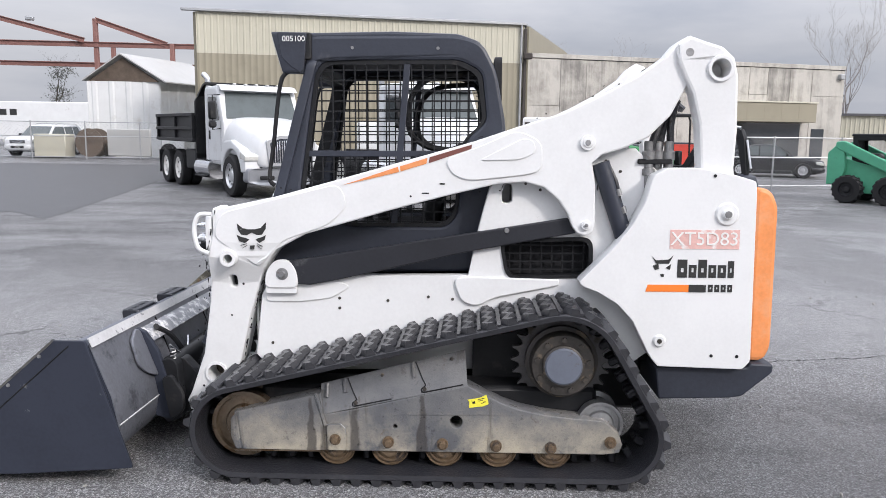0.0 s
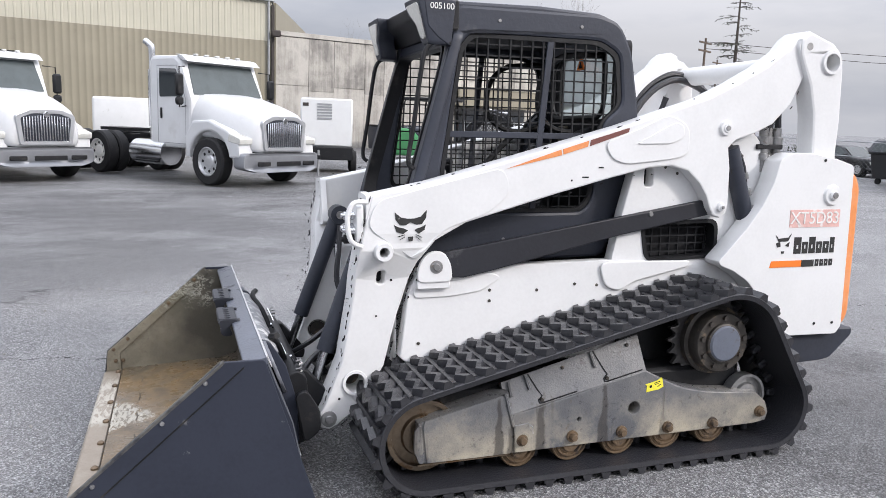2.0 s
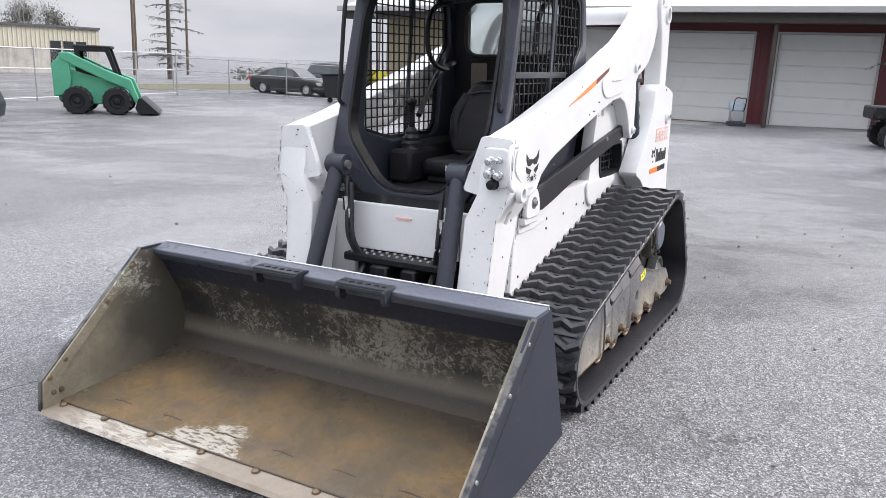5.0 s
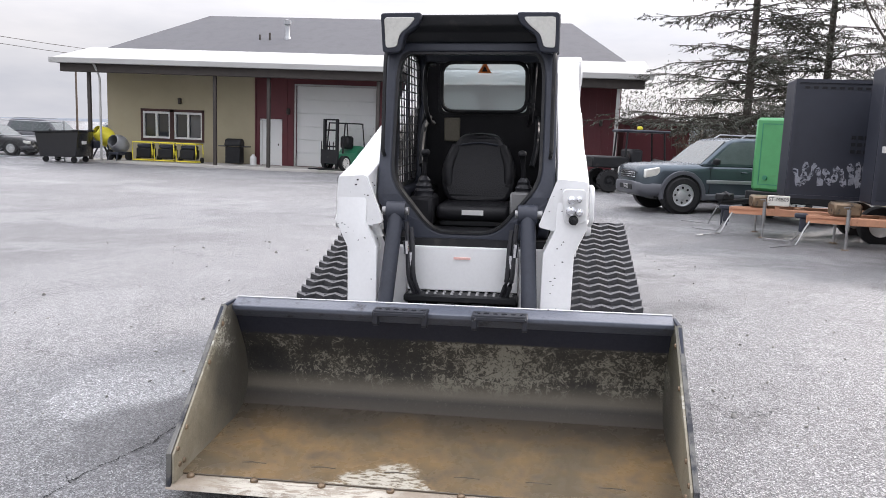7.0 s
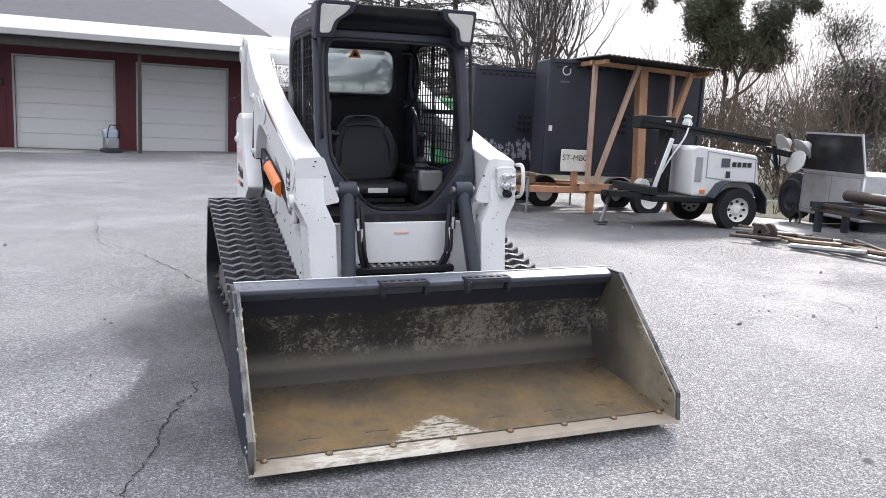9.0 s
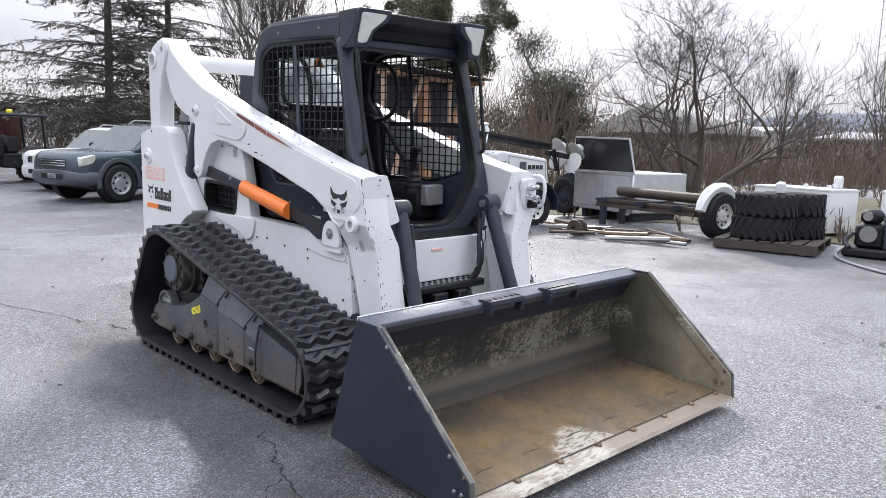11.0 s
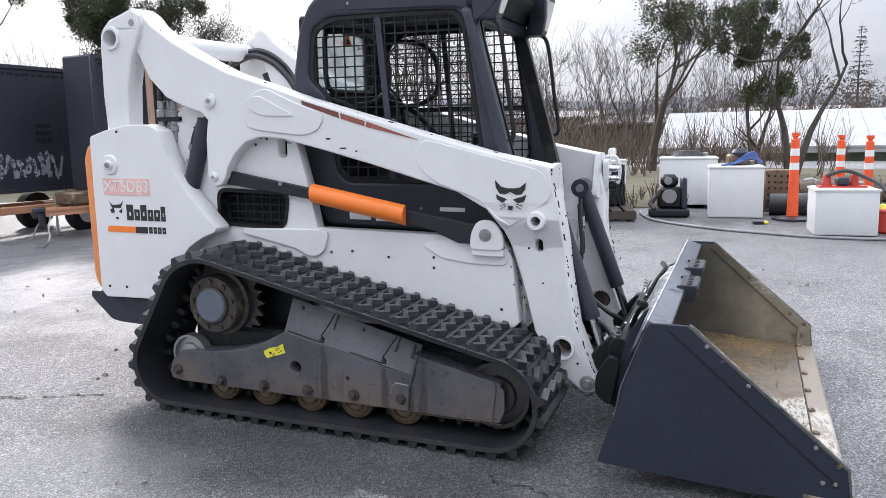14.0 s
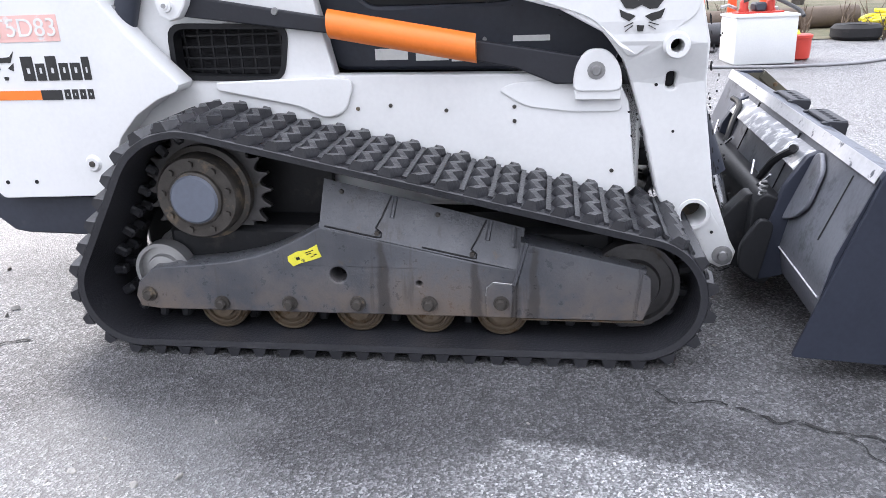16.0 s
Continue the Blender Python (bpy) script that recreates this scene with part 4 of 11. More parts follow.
# ---- concrete hall ----
CA, CB = (-22.05, -43.3), (-2.9, -37.2)
hall = thing("concrete_hall", "weathered concrete panel hall with a ribbed canopy", "industrial building")
d = (Vector(CB) - Vector(CA)).normalized()
total = (Vector(CB) - Vector(CA)).length
part("wall", wall_box(CA, CB, -0.3, 5.45, 0.3), M_CONCRETE, hall, "stained precast wall")
part("wall", wall_box((-17.8, -56.7), CA, -0.3, 5.45, 0.3), M_CONCRETE, hall)
part("roof", plate([CA, CB, (1.2, -50.2), (-17.8, -56.7)], 5.40, 5.5, "z"), M_ROOF, hall)
part("parapet_cap", wall_box(CA, CB, 5.45, 5.68, 0.36, 0.08, 0.01), M_CONCRETE, hall)
random.seed(11)
u = 0.0
while u < total - 0.3:
    w = min(random.choice((1.25, 1.5, 1.9, 2.3)), total - u)
    split = random.choice((2.75, 3.0, 3.9))
    for z0, z1 in ((-0.28, split), (split, 5.42)):
        dirty = z0 > 0 and random.random() < (0.55 if 9.0 < u < 17.0 else 0.3)
        part("panel", along(CA, CB, u + 0.012, w - 0.024, z0 + 0.01, z1 - 0.01, 0.0, 0.03 + random.uniform(0.0, 0.012), 0.006), M_CONCRETE_DARK if dirty else M_CONCRETE, hall)
    u += w
part("canopy", along(CA, CB, 2.7, 6.3, 2.35, 3.45, 0.0, 1.1, 0.02), M_TAN_METAL, hall, "tan sheet-metal canopy box")
for i in range(5):
    part("canopy_seam", along(CA, CB, 3.9 + i * 1.15, 0.02, 2.38, 3.43, 1.1, 1.106), M_TAN_METAL, hall)
part("canopy_trim", along(CA, CB, 2.66, 6.38, 3.42, 3.50, -0.02, 1.16, 0.01), M_CREAM_METAL, hall)
part("opening", along(CA, CB, 2.9, 5.6, -0.2, 2.3, 0.036, 0.06), M_WINDOW, hall, "dark recess under the canopy")
part("opening", along(CA, CB, 1.2, 0.9, 0.2, 2.0, 0.036, 0.06), M_WINDOW, hall)
part("wall_lamp", along(CA, CB, 0.2, 0.3, 4.9, 5.2, 0.0, 0.3, 0.03), M_GALV, hall)
# Low building beyond the hall.
LA, LB = (-25.2, -50.6), (-34.5, -48.7)
low = thing("low_store", "low cream ribbed-metal store building", "industrial building")
part("wall", ribbed(bmesh.new(), LB, LA, 1.5, 3.0, 0.3, 0.04), M_CREAM_METAL, low)
part("wall", wall_box(LB, LA, -0.3, 1.5, 0.2), M_CONCRETE, low)
part("roof", wall_box(LB, LA, 3.0, 3.15, 8.0, 0.2), M_ROOF, low)
for u in (5.6, 6.5, 7.4):
    wdw = part("window", along(LB, LA, u - 4.6, 0.75, 0.2, 2.1, 0.0, 0.05), M_WINDOW, low)
    part("frame", along(LB, LA, u - 4.65, 0.08, 0.15, 2.15, 0.0, 0.09), M_WHITE_METAL, wdw)

# ---- shed, steel gantry and the wall beyond ----
SA, SB = (17.0, -38.0), (20.8, -37.6)
shed = thing("gabled_shed", "pale ribbed metal shed with a rusty boarded gable", "shed")
M_SHEET = mat("pale_painted_sheet", (0.60, 0.61, 0.61), 0.6, var=0.08, scale=1.2, bump=0.05, dirt=(0.40, 0.38, 0.35), amt=0.25, dscale=1.2, edge=(0.05, 0.2))
part("wall", ribbed(bmesh.new(), SA, SB, -0.3, 4.0, 0.9, 0.05), M_SHEET, shed, "pale dented metal wall", angle=15)
part("wall", ribbed(bmesh.new(), (15.6, -44.0), SA, -0.3, 4.0, 0.9, 0.05), M_SHEET, shed, angle=15)
part("gable", plate([(16.95, 4.0), (20.85, 4.0), (18.9, 5.25)], -38.02, -37.85, "y"), M_WEATHERED, shed, "weathered brown gable boards")
rf = bmesh.new()
for pts in (((21.0, -37.5, 4.0), (18.9, -37.6, 5.42), (17.5, -44.2, 5.42), (19.6, -44.1, 4.0)), ((18.9, -37.6, 5.42), (16.5, -37.7, 3.95), (15.1, -44.3, 3.95), (17.5, -44.2, 5.42))):
    lo2 = [rf.verts.new(Vector(q)) for q in pts]
    hi2 = [rf.verts.new(Vector(q) + Vector((0, 0, 0.07))) for q in pts]
    rf.faces.new(lo2)
    rf.faces.new(hi2)
    for i in range(4):
        rf.faces.new((lo2[i], lo2[(i + 1) % 4], hi2[(i + 1) % 4], hi2[i]))
part("roof", rf, M_WHITE_METAL, shed, "rust-streaked white metal roof")
gan = thing("steel_gantry", "red oxide steel roof frame without any roofing", "steel frame")


def beam(bm, a, b, w=0.22, h=0.34):
    a, b = Vector(a), Vector(b)
    dd = b - a
    m = Matrix.Translation((a + b) / 2) @ dd.to_track_quat("X", "Z").to_matrix().to_4x4()
    add_box(bm, (0, 0, h / 2 - 0.02), (dd.length, w, 0.04), 0, m)
    add_box(bm, (0, 0, -h / 2 + 0.02), (dd.length, w, 0.04), 0, m)
    add_box(bm, (0, 0, 0), (dd.length, 0.04, h), 0, m)
    return bm


def behind(p):
    """The frame stands some metres past the shed."""
    return (-0.2 + (p[0] + 0.2) * 1.22, 4.3 + (p[1] - 4.3) * 1.22, 1.6 + (p[2] - 1.6) * 1.22)


for a, b in (((26.0, -33.9, 5.65), (13.2, -34.3, 5.5)), ((24.5, -33.9, 7.1), (19.0, -34.0, 5.75)), ((18.5, -34.2, 6.75), (15.0, -34.25, 5.6)), ((25.0, -36.8, 4.85), (12.0, -37.0, 4.7)), ((16.0, -34.2, 7.9), (15.5, -34.2, 7.9))):
    if (Vector(a) - Vector(b)).length > 1:
        part("beam", beam(bmesh.new(), behind(a), behind(b), 0.2, 0.3), M_REDSTEEL, gan)
for x, y, zt in ((18.5, -34.2, 6.8), (18.9, -36.9, 5.7), (14.7, -34.2, 5.6), (25.5, -33.9, 5.7)):
    px3, py3, pz3 = behind((x, y, zt))
    part("post", box((px3, py3, pz3 / 2 - 0.2), (0.24, 0.24, pz3 + 0.4), 0.01), M_REDSTEEL, gan)
part("flood_lamp", box(behind((21.6, -33.9, 6.75)), (0.5, 0.25, 0.25), 0.05), M_GALV, gan)
van = thing("box_trailer", "long white box trailer with faded side lettering", "trailer")
part("body", box((36.0, -55.4, 1.9), (14.0, 2.5, 2.9), 0.06), M_TANK, van)
for x in (32.0, 33.4):
    part("wheel", lathe([(0.2, -0.2), (0.5, -0.2), (0.5, 0.2), (0.2, 0.2)], (x, -54.4, 0.45), "y", 16), M_TYRE, van)
part("lettering_bar", box((34.9, -54.13, 2.55), (0.55, 0.02, 0.45), 0.1), M_DECAL, van)
part("lettering_bar", box((35.7, -54.13, 2.55), (0.55, 0.02, 0.45), 0.1), M_DECAL, van)
# Yard clutter behind the fence.
solid("crate", box((21.9, -36.0, 0.55), (1.7, 1.0, 1.2), 0.04), M_CREAM_METAL, "cream sheet-metal crate in the yard", "crate")
solid("truck_panel", box((17.7, -35.6, 0.75), (2.3, 0.12, 1.4), 0.04, Matrix.Translation((0, 0, 0))), M_WHITE_METAL, "white ribbed body panel leaning in the yard", "panel")
rl = thing("cable_reel", "large wooden cable reel lying on its rim", "cable reel")
for o in (-0.45, 0.45):
    part("flange", lathe([(0.12, o - 0.04), (0.75, o - 0.04), (0.75, o + 0.04), (0.12, o + 0.04)], (20.0, -36.4, 0.72), "y", 24), M_WEATHERED, rl)
part("core", rod((20.0, -36.85, 0.72), (20.0, -35.95, 0.72), 0.35, 16), M_WEATHERED, rl)
solid("drum_stack", box((19.3, -37.0, 1.6), (0.7, 0.5, 0.7), 0.08), M_PALLET, "dark stacked drums beside the shed", "drum", Matrix.Translation((0, 0, -1.25)))
tl = thing("utility_trailer", "small white tool trailer by the shed wall", "trailer")
part("body", box((15.4, -36.0, 0.75), (1.2, 0.8, 0.6), 0.05), M_TANK, tl)
part("wheel", lathe([(0.1, -0.1), (0.4, -0.1), (0.4, 0.1), (0.1, 0.1)], (15.6, -35.5, 0.35), "y", 16), M_TYRE, tl)


def fence(name, label, a, b, height, mesh=0.16, step=3.0):
    """A chain-link fence with posts, rails and a wire lattice."""
    th = thing(name, label, "fence")
    a, b = Vector((*a, 0)), Vector((*b, 0))
    L = (b - a).length
    d = (b - a) / L
    n = max(2, round(L / step))
    for i in range(n + 1):
        p = a + d * (L * i / n)
        z = ground_z(p.x, p.y)
        part("post", rod((p.x, p.y, z - 0.05), (p.x, p.y, z + height + 0.06), 0.033, 8), M_GALV, th)
    for h in (0.12, height * 0.62, height):
        part("rail", tube([(p.x, p.y, ground_z(p.x, p.y) + h) for p in (a + d * (L * i / n) for i in range(n + 1))], 0.022, 6), M_GALV, th)
    bm = bmesh.new()
    k = int((L + height) / mesh)
    r = 0.0035
    for sgn in (1, -1):
        for i in range(-int(height / mesh), int(L / mesh) + 1):
            u0 = i * mesh if sgn > 0 else i * mesh + height
            u1 = u0 + sgn * height
            h0, h1 = 0.0, height
            if u0 < 0:
                h0, u0 = -u0 * sgn if sgn > 0 else h0, 0.0
            ua, ub = u0, u1
            if sgn > 0 and ub > L:
                h1 -= ub - L
                ub = L
            if sgn < 0 and ua > L:
                h0 += ua - L
                ua = L
            if sgn < 0 and ub < 0:
                h1 += ub
                ub = 0.0
            if h1 - h0 < 0.05:
                continue
            p, q = a + d * ua, a + d * ub
            z = ground_z(p.x, p.y)
            nn = Vector((-d.y, d.x, 0)) * 0.002
            v = [bm.verts.new((p.x, p.y, z + h0 - r)), bm.verts.new((p.x, p.y, z + h0 + r)), bm.verts.new((q.x, q.y, z + h1 + r)), bm.verts.new((q.x, q.y, z + h1 - r))]
            bm.faces.new(v)
    part("wire_mesh", bm, M_GALV, th, "galvanised chain-link mesh")
    return th


fence("chain_link_fence", "galvanised chain-link fence along the yard edge", (-8.6, -24.4), (-22.0, -27.0), 1.9)
fence("chain_link_fence", "galvanised chain-link fence before the scrap yard", (28.0, -34.6), (14.0, -34.9), 1.9, 0.2)

# ---- the shop ----
SX, SZ = -30.0, -0.34
shop = thing("shop_building", "tan and maroon shop with a covered porch and roller doors", "workshop building")
PORCH = part("porch_slab", span(-30.2, -27.6, -20.6, 3.6, SZ - 0.5, SZ + 0.03, 0.02), M_SLAB, shop, "pale concrete porch slab")


def facade(bm, openings, y0, y1, z0, z1):
    """A wall in the plane x = SX with rectangular openings (y0, y1, z0, z1)."""
    ring = [(y0, z0), (y1, z0), (y1, z1), (y0, z1)]
    add_plate(bm, ring, SX - 0.2, SX, "x", holes=[[(a, c), (b, c), (b, d2), (a, d2)] for a, b, c, d2 in openings])
    return bm


part("wall", facade(bmesh.new(), [(-18.82, -17.42, 0.70, 2.0), (-17.25, -15.82, 0.70, 2.0)], -20.4, -13.25, SZ, 4.35), M_TAN_WALL, shop, "tan stucco wall")
part("wall", facade(bmesh.new(), [(-12.95, -11.95, SZ + 0.04, 1.80), (-11.25, -7.5, SZ + 0.04, 3.38), (-6.55, -2.95, SZ + 0.04, 3.30), (-2.0, 1.55, SZ + 0.04, 3.30)], -13.25, 3.2, SZ, 4.35), M_MAROON, shop, "maroon ribbed wall")
for y in [(-13.2 + 0.3 * i) for i in range(55)]:
    if not any(a - 0.12 < y < b + 0.12 for a, b in ((-12.95, -11.95), (-11.25, -7.5), (-6.55, -2.95), (-2.0, 1.55))):
        part("siding_rib", span(SX, SX + 0.035, y - 0.03, y + 0.03, SZ + 0.03, 3.6), M_MAROON, shop)
part("wall", wall_box((SX, 3.2), (SX - 14, 3.2), SZ, 4.35, 0.2), M_MAROON, shop)
part("wall", wall_box((SX - 14, -20.4), (SX, -20.4), SZ, 4.35, 0.2), M_TAN_WALL, shop)
part("wall", span(SX - 14.2, SX - 14, -20.4, 3.2, SZ, 4.35), M_TAN_WALL, shop)
for a, b in ((-18.82, -17.42), (-17.25, -15.82)):
    w1 = part("window", span(SX - 0.12, SX - 0.10, a, b, 0.70, 2.0), M_WINDOW, shop, "sliding window with maroon trim")
    for c0, c1, e0, e1, mt, o in ((a - 0.08, b + 0.08, 1.98, 2.10, M_MAROON_TRIM, 0.04), (a - 0.08, b + 0.08, 0.60, 0.72, M_MAROON_TRIM, 0.05), (a - 0.08, a + 0.02, 0.60, 2.10, M_MAROON_TRIM, 0.04), (b - 0.02, b + 0.08, 0.60, 2.10, M_MAROON_TRIM, 0.04)):
        part("trim", span(SX - 0.1, SX + o, c0, c1, e0, e1), mt, w1)
    for c in (a + 0.04, (a + b) / 2, b - 0.04):
        part("frame", span(SX - 0.09, SX + 0.01, c - 0.05, c + 0.05, 0.72, 1.98), M_DOOR_WHITE, w1)
    for e in (0.76, 1.93):
        part("frame", span(SX - 0.09, SX + 0.006, a + 0.09, b - 0.09, e - 0.05, e + 0.05), M_DOOR_WHITE, w1)
dr = part("door", span(SX - 0.1, SX - 0.04, -12.9, -12.0, SZ + 0.04, 1.75, 0.01), M_DOOR_WHITE, shop, "cream steel entry door")
part("frame", span(SX - 0.05, SX + 0.03, -12.98, -12.9, SZ + 0.03, 1.83), M_DOOR_WHITE, dr)
part("frame", span(SX - 0.05, SX + 0.03, -12.0, -11.92, SZ + 0.03, 1.83), M_DOOR_WHITE, dr)
part("frame", span(SX - 0.05, SX + 0.03, -12.98, -11.92, 1.75, 1.83), M_DOOR_WHITE, dr)
part("handle", box((SX - 0.02, -12.1, 0.65), (0.05, 0.04, 0.1), 0.01), M_DARKBEAM, dr)
for a, b, zt in ((-11.25, -7.5, 3.38), (-6.55, -2.95, 3.30), (-2.0, 1.55, 3.30)):
    rd = part("roller_door", span(SX - 0.16, SX - 0.13, a, b, SZ + 0.03, zt), M_DOOR_WHITE, shop, "white sectional roller door")
    nseg = 6
    for i in range(nseg):
        z0 = SZ + 0.04 + (zt - SZ - 0.04) * i / nseg
        part("door_panel", span(SX - 0.13, SX - 0.10, a, b, z0 + 0.012, z0 + (zt - SZ - 0.04) / nseg - 0.012, 0.008), M_DOOR_WHITE, rd)
    part("frame", span(SX - 0.02, SX + 0.04, a - 0.08, a, SZ + 0.03, zt + 0.08), M_WHITE_METAL, rd)
    part("frame", span(SX - 0.02, SX + 0.04, b, b + 0.08, SZ + 0.03, zt + 0.08), M_WHITE_METAL, rd)
    part("frame", span(SX - 0.02, SX + 0.04, a, b, zt, zt + 0.08), M_WHITE_METAL, rd)
# Porch roof, fascia, gutter and posts.
pr = bmesh.new()
add_plate(pr, [(-30.6, 4.95), (-27.25, 4.12), (-27.25, 3.98), (-30.6, 4.81)], -21.6, 4.35)
part("porch_roof", pr, M_WHITE_METAL, shop, "white metal porch roof")
part("gutter", span(-27.32, -27.16, -21.65, 4.4, 3.90, 4.14, 0.02), M_WHITE_METAL, shop)
part("fascia_beam", span(-27.75, -27.45, -21.3, 4.1, 3.55, 3.92, 0.02), M_DARKBEAM, shop, "dark beam under the gutter")
part("soffit", span(-30.1, -27.4, -21.4, 4.2, 3.90, 3.95), M_DARKBEAM, shop)
for y in (-20.1, -14.2, -11.75, -6.9, -1.9, 3.1):
    part("post", box((-27.75, y, 1.65), (0.14, 0.14, 3.95), 0.01), M_DARKBEAM if y < 3 else M_WHITE_METAL, shop, "dark porch post")
part("downpipe", tube([(-27.25, -19.6, 3.95), (-27.5, -19.55, 3.6), (-27.6, -19.5, 3.3), (-27.6, -19.5, -0.3)], 0.05, 8), M_WHITE_METAL, shop)
rb = bmesh.new()
ridge0, ridge1 = -18.4, 1.2
e0, e1 = -20.9, 3.7
P = [(-30.0, e0, 4.75), (-30.0, e1, 4.75), (-36.6, ridge1, 7.35), (-36.6, ridge0, 7.35), (-44.5, e0, 4.75), (-44.5, e1, 4.75)]
v = [rb.verts.new(p) for p in P]
for f in ((0, 1, 2, 3), (1, 5, 2), (0, 3, 4), (4, 3, 2, 5), (0, 4, 5, 1)):
    rb.faces.new([v[i] for i in f])
part("roof", rb, M_ROOF, shop, "grey shingled hip roof")
vt = part("roof_vent", lathe([(0.16, 0.0), (0.14, 0.25), (0.10, 0.3), (0.10, 0.8), (0.17, 0.85), (0.17, 1.05), (0.0, 1.1)], (-32.6, -12.6, 5.6), "z", 14), M_GALV, shop, "galvanised roof vent stack")
part("vent_pipe", rod((-32.3, -13.4, 5.5), (-32.3, -13.4, 6.0), 0.05, 8), M_DARKBEAM, shop)
part("vent_pipe", rod((-32.3, -13.9, 5.5), (-32.3, -13.9, 5.9), 0.05, 8), M_DARKBEAM, shop)
for y, z in ((-16.9, 2.5), (-11.6, 2.2), (-7.0, 2.25), (2.6, 2.2)):
    part("wall_lamp", box((SX + 0.1, y, z), (0.18, 0.14, 0.28), 0.03), M_DARKBEAM, shop)
# Small maroon store behind the shop.
st2 = thing("small_store", "low maroon metal store with a pitched roof", "shed")
part("wall", span(-40.0, -34.0, 4.0, 7.1, -0.4, 2.38), M_MAROON, st2)
part("roof", plate([(3.8, 2.38), (7.3, 2.30), (5.0, 2.80)], -40.2, -33.8, "x"), M_MAROON_TRIM, st2)

# ---- barn and sheds past the trees ----
barn = thing("barn", "long grey-green barn with a weathered white metal roof", "barn")
part("wall", span(-1.4, 27.0, 30.6, 39.0, -0.6, 0.55), mat("grey_green_boards", (0.17, 0.19, 0.13), 0.8, var=0.15, scale=2), barn)
part("eave_trim", span(-1.8, 27.4, 30.1, 30.4, 0.50, 0.76), M_WHITE_METAL, barn)
roof_mat = mat("weathered_white_roof", (0.38, 0.39, 0.40), 0.55, var=0.14, scale=1.2, dirt=(0.32, 0.29, 0.26), amt=0.28, dscale=0.8)
sheet_mesh = finish(plate([(30.05, 0.70), (35.0, 2.24), (35.0, 2.31), (30.05, 0.77)], 0.0, 0.796, "x"), roof_mat)
for i in range(36):
    part("roof_sheet", sheet_mesh, None, barn, at=Matrix.Translation((-1.8 + i * 0.811, 0, 0)))
part("roof", plate([(35.0, 2.24), (40.0, 0.7), (40.0, 0.77), (35.0, 2.31)], -1.8, 27.4, "x"), M_WHITE_METAL, barn)
hs = thing("house", "far pale house with a low grey roof", "house")
part("wall", span(-22.5, -15.5, 34.0, 40.0, -0.5, 2.4), M_CONCRETE, hs)
# Distance haze on this roof is put in by the pale slab colour.
part("roof", plate([(-23.1, 2.4), (-14.9, 2.4), (-19.0, 4.0)], 33.5, 40.5, "y"), M_SLAB, hs)
for i, (x, y, w, h) in enumerate(((-10.5, 44.0, 7.0, 2.4), (-3.5, 40.0, 6.0, 1.9), (3.5, 55.0, 9.0, 2.6), (-25.0, 52, 8, 3.0))):
    o = thing("far_shed", "distant low shed with a pale roof", "shed", group="far sheds")
    part("wall", span(x - w / 2, x + w / 2, y, y + 4, -0.5, h), M_CONCRETE, o)
    part("roof", plate([(y - 0.4, h), (y + 4.4, h + 0.5), (y + 4.4, h + 0.6), (y - 0.4, h + 0.1)], x - w / 2 - 0.3, x + w / 2 + 0.3, "x"), M_WHITE_METAL, o)
# Board fence at the end of the barn.
bf = thing("board_fence", "brown vertical board fence beside the barn", "fence")
for i in range(40):
    part("board", box((13.0 + i * 0.2, 21.0, 0.75), (0.185, 0.03, 2.0 + 0.05 * (i % 3)), 0.004), M_WEATHERED, bf)

# ---- grass verge, patches and far land ----


def patch(xs, ys, dz, shape, material, name, label, category, kind="structure"):
    """A thin sheet over the ground inside a rounded outline."""
    bm = bmesh.new()
    ring = [(xs + shape(a)[0], ys + shape(a)[1]) for a in [2 * math.pi * i / 48 for i in range(48)]]
    c = bm.verts.new((xs, ys, ground_z(xs, ys) + dz))
    mid = [bm.verts.new((xs + (x - xs) * 0.5, ys + (y - ys) * 0.5, ground_z(xs + (x - xs) * 0.5, ys + (y - ys) * 0.5) + dz)) for x, y in ring]
    out = [bm.verts.new((x, y, ground_z(x, y) + dz)) for x, y in ring]
    for i in range(48):
        j = (i + 1) % 48
        bm.faces.new((c, mid[i], mid[j]))
        bm.faces.new((mid[i], out[i], out[j], mid[j]))
    return solid(name, bm, material, label, category, kind=kind)


def strip(name, label, material, pts, n, dz):
    """A sheet of ground cover between two lines of points (near, far), following the lot."""
    bm = bmesh.new()
    rows = []
    for (x0, y0), (x1, y1) in pts:
        rows.append([bm.verts.new((x0 + (x1 - x0) * j / n, y0 + (y1 - y0) * j / n, ground_z(x0 + (x1 - x0) * j / n, y0 + (y1 - y0) * j / n) + dz)) for j in range(n + 1)])
    for a, b in zip(rows, rows[1:]):
        for j in range(n):
            bm.faces.new((a[j], b[j], b[j + 1], a[j + 1]))
    return solid(name, bm, material, label, "verge", kind="structure")


random.seed(21)
edge = []
for i in range(46):
    x = -9.5 + i * 0.9
    near = 8.6 + 0.25 * math.sin(i * 1.7) + random.uniform(-0.15, 0.15) + (0.15 if x < -4 else 0.0)
    edge.append(((x, near), (x, 23.0)))
strip("verge", "rough winter grass and gravel verge past the lot", M_GRASS, edge, 10, 0.012)
edge = [((-34.0 + i * 1.5, 9.5 + 0.3 * math.sin(i)), (-34.0 + i * 1.5, 30.0)) for i in range(17)]
strip("verge", "rough winter grass verge behind the trailers", M_GRASS, edge, 10, 0.010)
edge = [((-46.0 + i * 2.0, -30.5), (-46.0 + i * 2.0, -36.0)) for i in range(12)]
strip("verge", "green grass strip beyond the fence", M_GRASS, edge, 4, 0.012)
